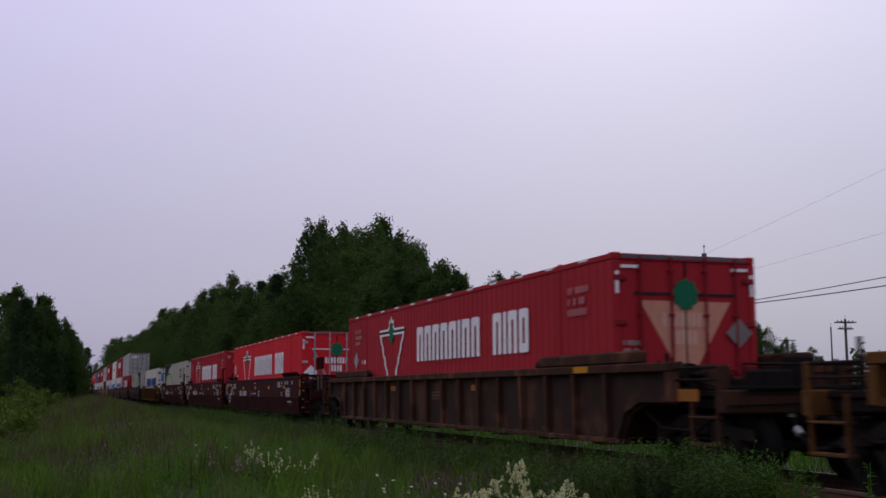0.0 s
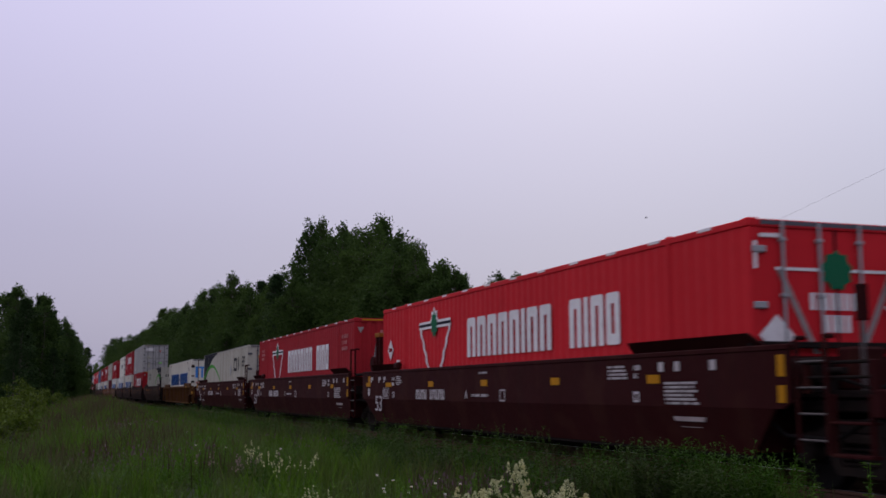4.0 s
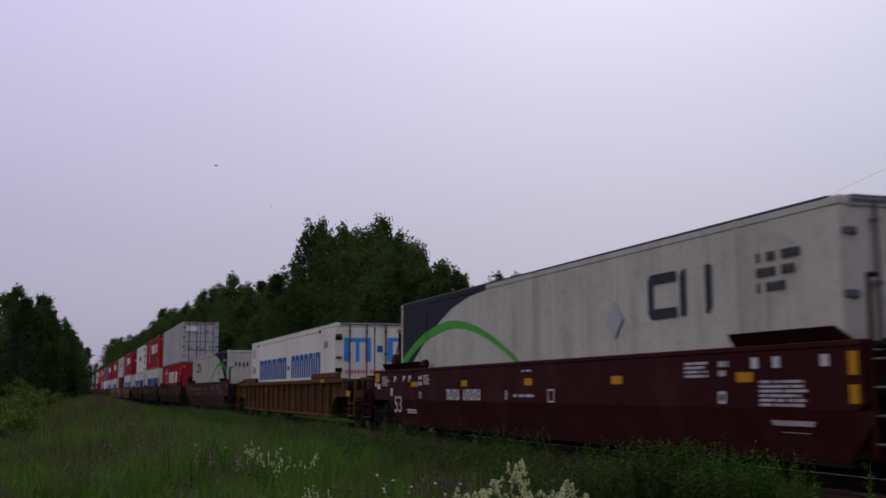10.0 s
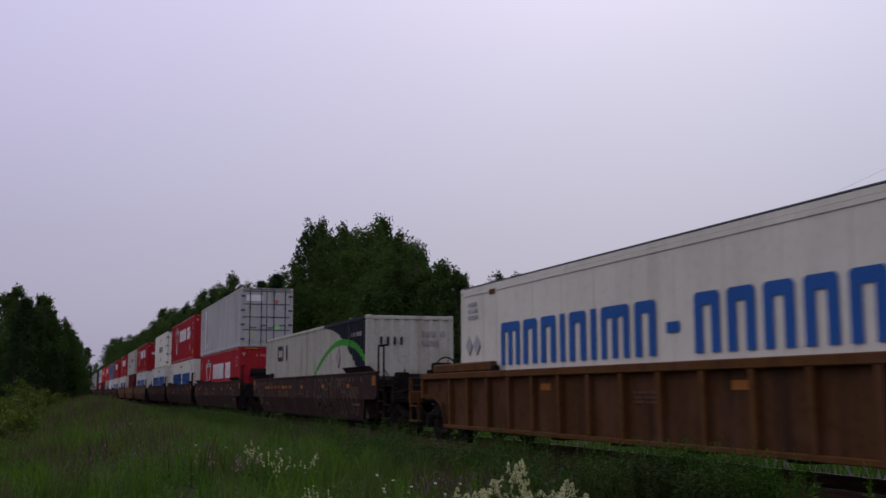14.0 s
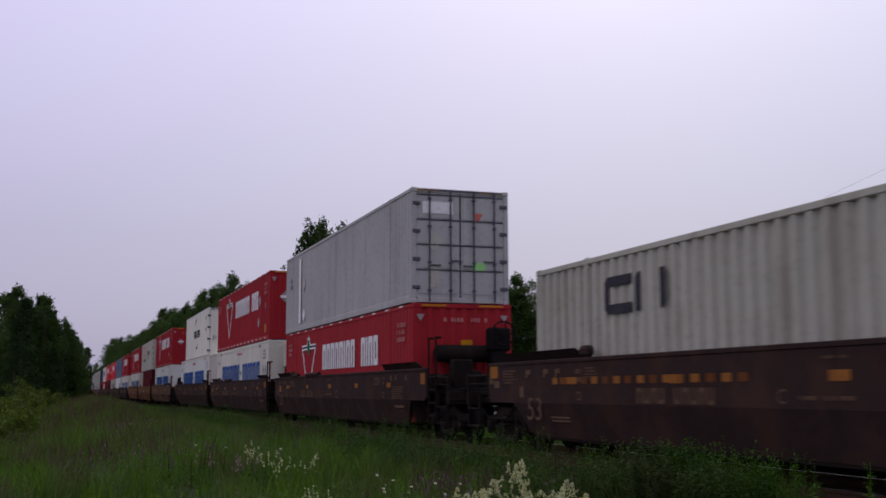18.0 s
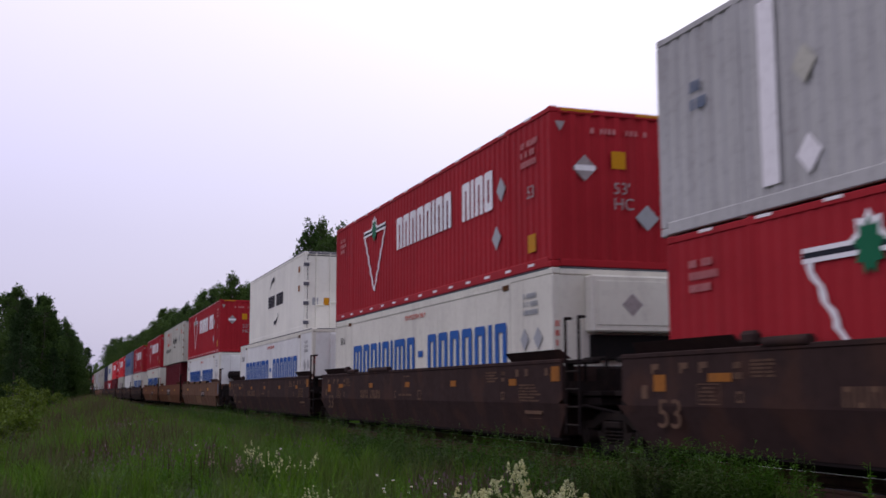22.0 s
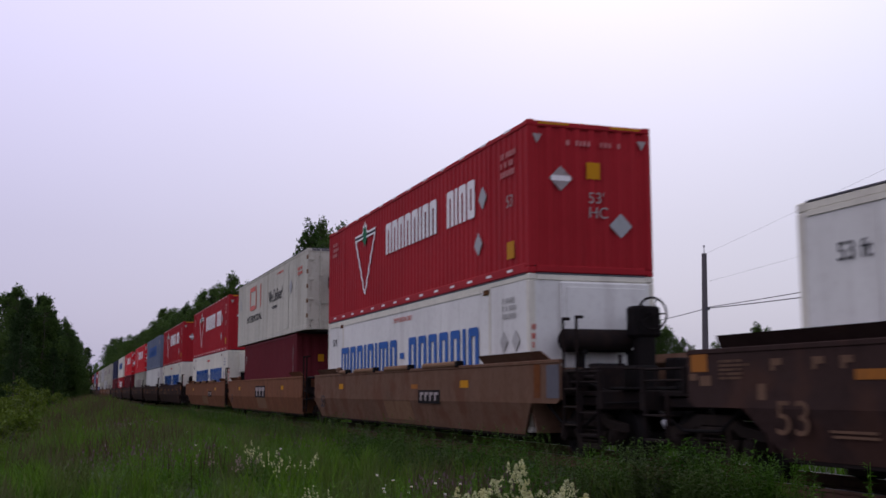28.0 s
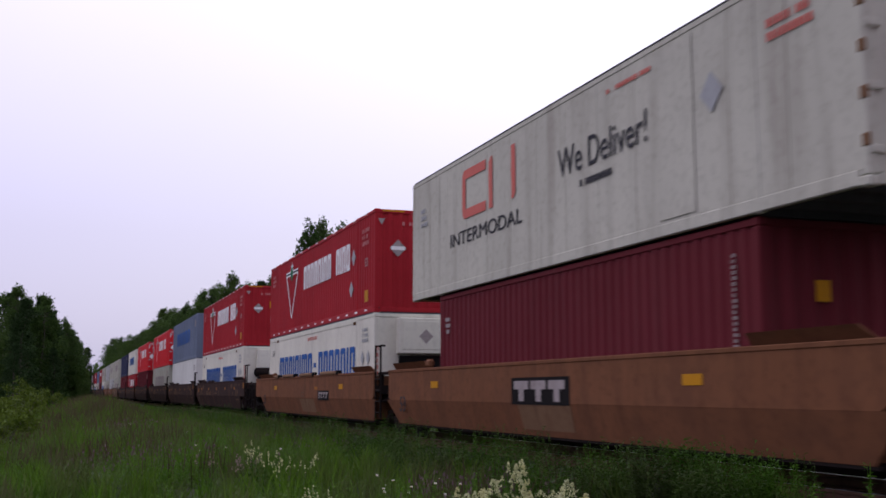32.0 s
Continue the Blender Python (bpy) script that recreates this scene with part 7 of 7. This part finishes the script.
def bird(span, label):
    b = tagged(new("bird"), label, "bird", "birds over the wood")
    g = G().cyl((-0.28 * span, 0, 0), (0.1 * span, 0, 0), 0.03 * span, 0.09 * span, 8).cyl((0.1 * span, 0, 0), (0.3 * span, 0, 0.02 * span), 0.09 * span, 0.03 * span, 8)
    part("body", g, M_BIRD, b)
    part("tail", G().slab([(-0.26 * span, 0.0), (-0.45 * span, 0.01), (-0.45 * span, 0.03)], -0.06 * span, 0.06 * span), M_BIRD, b)
    wings = []
    for s in (-1, 1):
        g = G().add([(0.12 * span, 0, 0), (-0.1 * span, 0, 0), (-0.06 * span, s * 0.3 * span, 0.01), (0.08 * span, s * 0.28 * span, 0.01), (-0.08 * span, s * 0.52 * span, 0),
                     (0.12 * span, 0, 0.012), (-0.1 * span, 0, 0.012), (-0.06 * span, s * 0.3 * span, 0.02), (0.08 * span, s * 0.28 * span, 0.02)],
                    [(0, 1, 2, 3), (3, 2, 4), (5, 6, 7, 8), (8, 7, 4), (0, 3, 8, 5), (1, 2, 7, 6)])
        wings.append((part("wing", g, M_BIRD, b), s))
    FLOCK.append((b, wings))
    return b


bird(0.36, "small dark bird in flapping flight")
bird(0.42, "small dark bird flying away over the wood")

# ---- the train ----
TRAIN = []


def place(thing, x0, z=0.0):
    """Puts a thing of the train on the track, and notes it for its run. x0 is counted back at the mean speed from the moment when the thing is near."""
    near = min(32.0, max(0.0, (-15 - x0) / MEAN))
    x0 += MEAN * near - run(near)
    thing.matrix_basis = pose(x0, 0, z)
    TRAIN.append((thing, x0, z))
    return thing


FLOOR_Z, SECOND_Z = 0.395, 3.295
# wagons from the front to the tail
place(ribbed_wagon(M_CARO, "empty ochre ribbed well wagon with worn paint", 3), 0.9)
place(ribbed_wagon(M_CAROD, "dark rusty ribbed well wagon with brown side posts", 2, True), -23.45)
place(smooth_wagon(M_CARM, "dark maroon smooth well wagon with white stencils and yellow reflectors", "joint", "open", "maroon", 9), -48.35)
place(smooth_wagon(M_CARM, "dark maroon smooth well wagon with white stencils and yellow reflectors", "joint", "joint", "maroon", 10), -68.1)
place(smooth_wagon(M_CARM, "dark maroon smooth well wagon with white stencils and yellow reflectors", "open", "joint", "maroon", 11), -87.85)
place(ribbed_wagon(M_CARO, "ochre ribbed well wagon with rusty panels between its posts", 5), -111.4)
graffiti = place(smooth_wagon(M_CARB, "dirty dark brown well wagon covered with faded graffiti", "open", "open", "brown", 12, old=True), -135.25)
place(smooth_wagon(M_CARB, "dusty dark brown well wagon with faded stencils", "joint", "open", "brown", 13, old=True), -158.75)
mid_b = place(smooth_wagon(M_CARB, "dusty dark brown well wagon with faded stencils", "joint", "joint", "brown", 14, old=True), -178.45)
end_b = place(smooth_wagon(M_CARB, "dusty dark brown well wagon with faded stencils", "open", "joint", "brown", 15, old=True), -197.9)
front_r = place(smooth_wagon(M_CARG, "faded grey-brown well wagon with rusty patches", "joint", "open", "rust", 16), -221.1)
mid_r = place(smooth_wagon(M_CARR, "rusty brown well wagon with yellow reflectors and a black plate", "joint", "joint", "plate", 17), -240.55)
end_r = place(smooth_wagon(M_CARR, "rusty brown well wagon with worn sides", "open", "joint", "rust", 18), -259.9)
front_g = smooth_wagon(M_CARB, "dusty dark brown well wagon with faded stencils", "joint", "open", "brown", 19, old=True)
place(front_g, -283.0)
for k, (ob, x0) in enumerate(((mid_b, -302.7), (end_b, -322.4), (front_g, -345.9), (mid_b, -365.6), (end_b, -385.3), (front_r, -408.8), (mid_r, -428.2), (end_r, -447.6), (front_g, -471), (mid_b, -490.7), (end_b, -510.4), (front_g, -534), (mid_b, -553.7), (end_b, -573.4))):
    place(copy_thing(ob, pose(x0, 0, 0)), x0)

# sprayed loops on the dirty wagon's wall, which leans inward below its fold


def wall_y(z):
    return -1.503 + 0.262 * max(0.0, 0.93 - z)


def sprayed_loop(cx, cz, rx, rz, a0=0.0, a1=6.2832, w=0.03, m=None):
    """A round stroke that lies on the wagon's wall."""
    n = 16
    vs = []
    for i in range(n + 1):
        a = a0 + (a1 - a0) * i / n
        k = 1 + 0.06 * math.sin(3 * a + cx * 7)
        for q in (-w, w):
            x, z = cx + (rx * k + q) * math.cos(a), cz + (rz * k + q) * math.sin(a)
            vs += [(x, wall_y(z) - 0.0045, z), (x, wall_y(z) + 0.0005, z)]
    fs = []
    for i in range(n):
        o = 4 * i
        fs += [(o, o + 4, o + 6, o + 2), (o + 1, o + 3, o + 7, o + 5), (o, o + 1, o + 5, o + 4), (o + 2, o + 6, o + 7, o + 3)]
    part("graffiti_loop", G().add(vs, fs), m or M_GRAF, graffiti, "faded pale graffiti scrawl")


for cx, cz, rx, rz in ((4.45, 1.02, 0.24, 0.36), (2.95, 0.8, 0.12, 0.16), (3.35, 1.2, 0.14, 0.2), (3.7, 0.72, 0.1, 0.14)):
    part("graffiti_fill", G().slab([(cx + rx * math.cos(k * 0.4488), cz + rz * math.sin(k * 0.4488)) for k in range(14)], wall_y(cz - rz) - 0.045 if cz - rz < 0.9 else -1.5055, -1.44), M_IRON, graffiti, "black sprayed blot")
    sprayed_loop(cx, cz, rx + 0.03, rz + 0.03)
for cx, cz, rx, rz, a0, a1 in ((2.55, 1.1, 0.16, 0.42, 1.2, 5.2), (3.2, 1.42, 0.3, 0.1, 0.3, 3.4), (4.0, 1.35, 0.22, 0.16, 0, 5.6), (3.95, 1.05, 0.14, 0.3, 1.4, 4.9), (4.85, 1.4, 0.16, 0.14, 0, 4.4),
                               (5.42, 1.3, 0.16, 0.22, -0.4, 3.6), (5.8, 1.3, 0.16, 0.2, -0.4, 3.6), (6.16, 1.32, 0.17, 0.2, 0, 6.28), (6.6, 1.32, 0.2, 0.2, 0.4, 5.2), (5.65, 0.72, 0.2, 0.26, 2.6, 6.8),
                               (6.1, 0.72, 0.2, 0.28, 2.6, 6.8), (6.5, 0.85, 0.26, 0.3, -0.2, 4.6), (6.95, 0.78, 0.2, 0.26, 1.0, 6.5), (7.5, 0.82, 0.24, 0.34, 0, 6.28), (7.1, 1.25, 0.14, 0.16, 2.6, 6.8)):
    sprayed_loop(cx, cz, rx, rz, a0, a1)
for k in range(16):
    part("stripe_tag", G().box(-6.95 + 0.36 * k, -6.75 + 0.36 * k, -1.508, -1.5025, 1.25, 1.36), M_RUSTP if k % 2 else M_ORANGE, graffiti)

# containers
ct_old = place(red_container(False, "door_plain", False, False, "faded red container with white block lettering and tan door emblem", True, L_=16.7), -23.66, FLOOR_Z)
ct_new = place(red_container(True, "door_plain", False, False, "bright red container with white block lettering and white door emblem", shift=-0.2, L_=16.55), -47.68, FLOOR_Z)
ct_low = place(red_container(False, "panel", False, False, "red corrugated container with white block lettering", shift=-0.1, L_=16.5), -67.62, FLOOR_Z)
place(swoosh_container(False, "pale grey container with black corner and green arc"), -87.72, FLOOR_Z)
place(blue_letter_container("door_plain", "white container with tall blue lettering and blue door letters", False), -111.35, FLOOR_Z)
place(swoosh_container(True, "pale grey corrugated container with black front and green arc"), -135.23, FLOOR_Z)
place(red_container(False, "panel", False, False, "red corrugated container with white block lettering", shift=-0.15), -158.6, FLOOR_Z)
grey_53 = place(grey_container("mid grey container with ribbed doors and paper labels"), -158.74, SECOND_Z)
mo = place(blue_letter_container("reefer", "white refrigerated container with tall blue lettering", True), -178.34, FLOOR_Z)
ct_top = place(red_container(False, "panel", True, True, "red corrugated container with white lettering and silver placards", shift=0.22), -178.34, SECOND_Z)
mo_clean = place(blue_letter_container("reefer", "clean white refrigerated container with blue lettering and red notice", True, True), -197.6, FLOOR_Z)
box_40 = place(white_box("cream white short container with dark slate lettering"), -197.5, SECOND_Z)
place(copy_thing(mo_clean, PARK), -220.98, FLOOR_Z)
place(copy_thing(ct_top, PARK), -220.97, SECOND_Z)
maroon_40 = plain_container(M_MAROON, "maroon corrugated short container with yellow labels", 12.19, 2.44, depth=0.034, small=False)
for z, w_ in ((1.2, 0.2), (1.5, 0.14)):
    part("yellow_label", G().box(5.0, 5.0 + w_, -1.235, -1.229, z - 0.6, z - 0.38), M_YEL, maroon_40)
part("yellow_label", G().box(6.09, 6.1, -0.4, -0.18, 1.85, 2.12), M_YEL, maroon_40)
writing(maroon_40, text_rows(5.5, 5.6, 0.9, 2.5, 22, -1.22, 40), M_SIGND, "edge_writing")
writing(maroon_40, text_rows(-5.7, -5.4, 2.0, 2.4, 3, -1.22, 41), M_SIGND, "small_writing")
place(maroon_40, -240.18, FLOOR_Z)
place(deliver_container("weathered off-white container with coral emblem and dark words"), -240.05, SECOND_Z)
place(copy_thing(mo, PARK), -259.72, FLOOR_Z)
place(copy_thing(ct_top, PARK), -259.72, SECOND_Z)
place(copy_thing(mo, PARK), -283.0, FLOOR_Z)
place(copy_thing(ct_top, PARK), -283.0, SECOND_Z)
blue_grey = plain_container(M_BLUEG, "blue-grey corrugated container with faded blue lettering", letters="22222", lm=M_BLUE)
part("placard", diamond((0.2, 1.7), 0.28, 0, True, 8.06), M_SIGNW, blue_grey)
white_53 = plain_container(M_WHITE2, "plain white smooth container riding in a well wagon", side="smooth", front="reefer")
pale_53 = plain_container(M_CNG, "pale grey corrugated container with faint lettering", letters="2222", lm=M_SIGND)
white_blue = plain_container(M_WHITE, "white smooth container with blue lettering", side="smooth", letters="22222", lm=M_BLUE)
navy_53 = plain_container(M_NAVY, "dark navy corrugated container on a stack")
maroon_53 = plain_container(M_MAROON, "maroon corrugated container riding in a well wagon")
FIRST = {}


def again(ob, x0, z):
    if ob.name in FIRST or any(t is ob for t, _, _ in TRAIN):
        return place(copy_thing(ob, PARK), x0, z)
    FIRST[ob.name] = True
    return place(ob, x0, z)


for x0, low, high in ((-302.7, white_53, blue_grey), (-322.4, pale_53, ct_new), (-345.9, maroon_53, ct_new), (-365.6, ct_low, white_blue), (-385.3, maroon_53, navy_53), (-408.8, pale_53, pale_53), (-428.2, grey_53, pale_53), (-447.6, pale_53, grey_53),
                      (-471, mo, pale_53), (-490.7, maroon_53, ct_top), (-510.4, pale_53, blue_grey), (-534, mo, ct_top), (-553.7, pale_53, maroon_53), (-573.4, mo, grey_53)):
    again(low, x0, FLOOR_Z)
    again(high, x0, SECOND_Z)

# ---- sleepers ----
tie = G().box(-0.11, 0.11, -1.28, 1.28, -0.33, -0.172, 0.012).mesh("sleeper")
tie.materials.append(M_TIE)
track = tagged(new("track_sleepers"), "dark creosoted timber sleepers under the rails", "railway track", kind="structure")
for i in range(130):
    o = new("sleeper", tie)
    o.parent = track
    o.matrix_basis = pose(-5.0 - i * 0.55, 0, 0)
rest = G()
for i in range(900):
    x = -76.5 - i * 0.55
    rest.box(x - 0.11, x + 0.11, -1.28, 1.28, -0.33, -0.172)
rest_me = bpy.data.meshes.new("far_sleepers")
rest_me.from_pydata(rest.v, [], rest.f)
tagged(part("far_sleepers", rest_me, M_TIE, None), "distant timber sleepers under the rails", "railway track", kind="stuff")


FLIGHTS = (
    ((0, -54.8, 42.0, 11.5), (3.5, -64.0, 29.8, 12.8), (5.5, -68.3, 21.8, 13.2), (6.5, -69.9, 17.8, 13.9), (7.5, -71.6, 13.2, 14.3), (8.5, -73.0, 8.0, 15.4), (9.5, -74.0, 2.8, 16.3), (10.6, -74.8, -3.5, 16.5), (12.5, -75.4, -13.8, 16.9), (14, -77.1, -21.4, 17.9), (32, -96, -115, 26)),
    ((0, -168, 36.0, 9.0), (8.5, -161.1, 26.5, 23.0), (9.5, -162.0, 22.0, 27.5), (10.5, -172.8, 18.7, 31.2), (11.5, -188.1, 17.6, 36.6), (12.5, -218.0, 20.6, 44.3), (13, -237.8, 22.8, 49.3), (14.5, -317.3, 32.1, 68.0), (32, -1250, 140, 288)),
)


def motions():
    """The train rolls past, gathering speed; the wheels of the nearer wagons turn with it."""
    for thing, x0, z in TRAIN:
        walk(thing, [(2.0 * i, pose(x0 + run(2.0 * i), 0, z)) for i in range(17)])
    for (b, wings), rows in zip(FLOCK, FLIGHTS):
        keyed = []
        for i, (t, x, y, z) in enumerate(rows):
            j = min(i, len(rows) - 2)
            d = Vector(rows[j + 1][1:]) - Vector(rows[j][1:])
            keyed.append((t, pose(x, y, z, 0, 0, math.degrees(math.atan2(d.y, d.x)))))
        walk(b, keyed)
        for w, s in wings:
            walk(w, [(0.1 * i, pose(0, 0, 0, s * (32, -18)[i % 2], 0, 0)) for i in range(321)])
    n = int(run(32) / 0.42 / 1.3) + 1
    for w, x, z in WHEELSETS[:44]:
        base = Matrix.Translation((x, 0, z))
        walk(w, [(32 * i / n, base @ Matrix.Rotation(run(32 * i / n) / 0.42, 4, "Y")) for i in range(n + 1)])


motions()
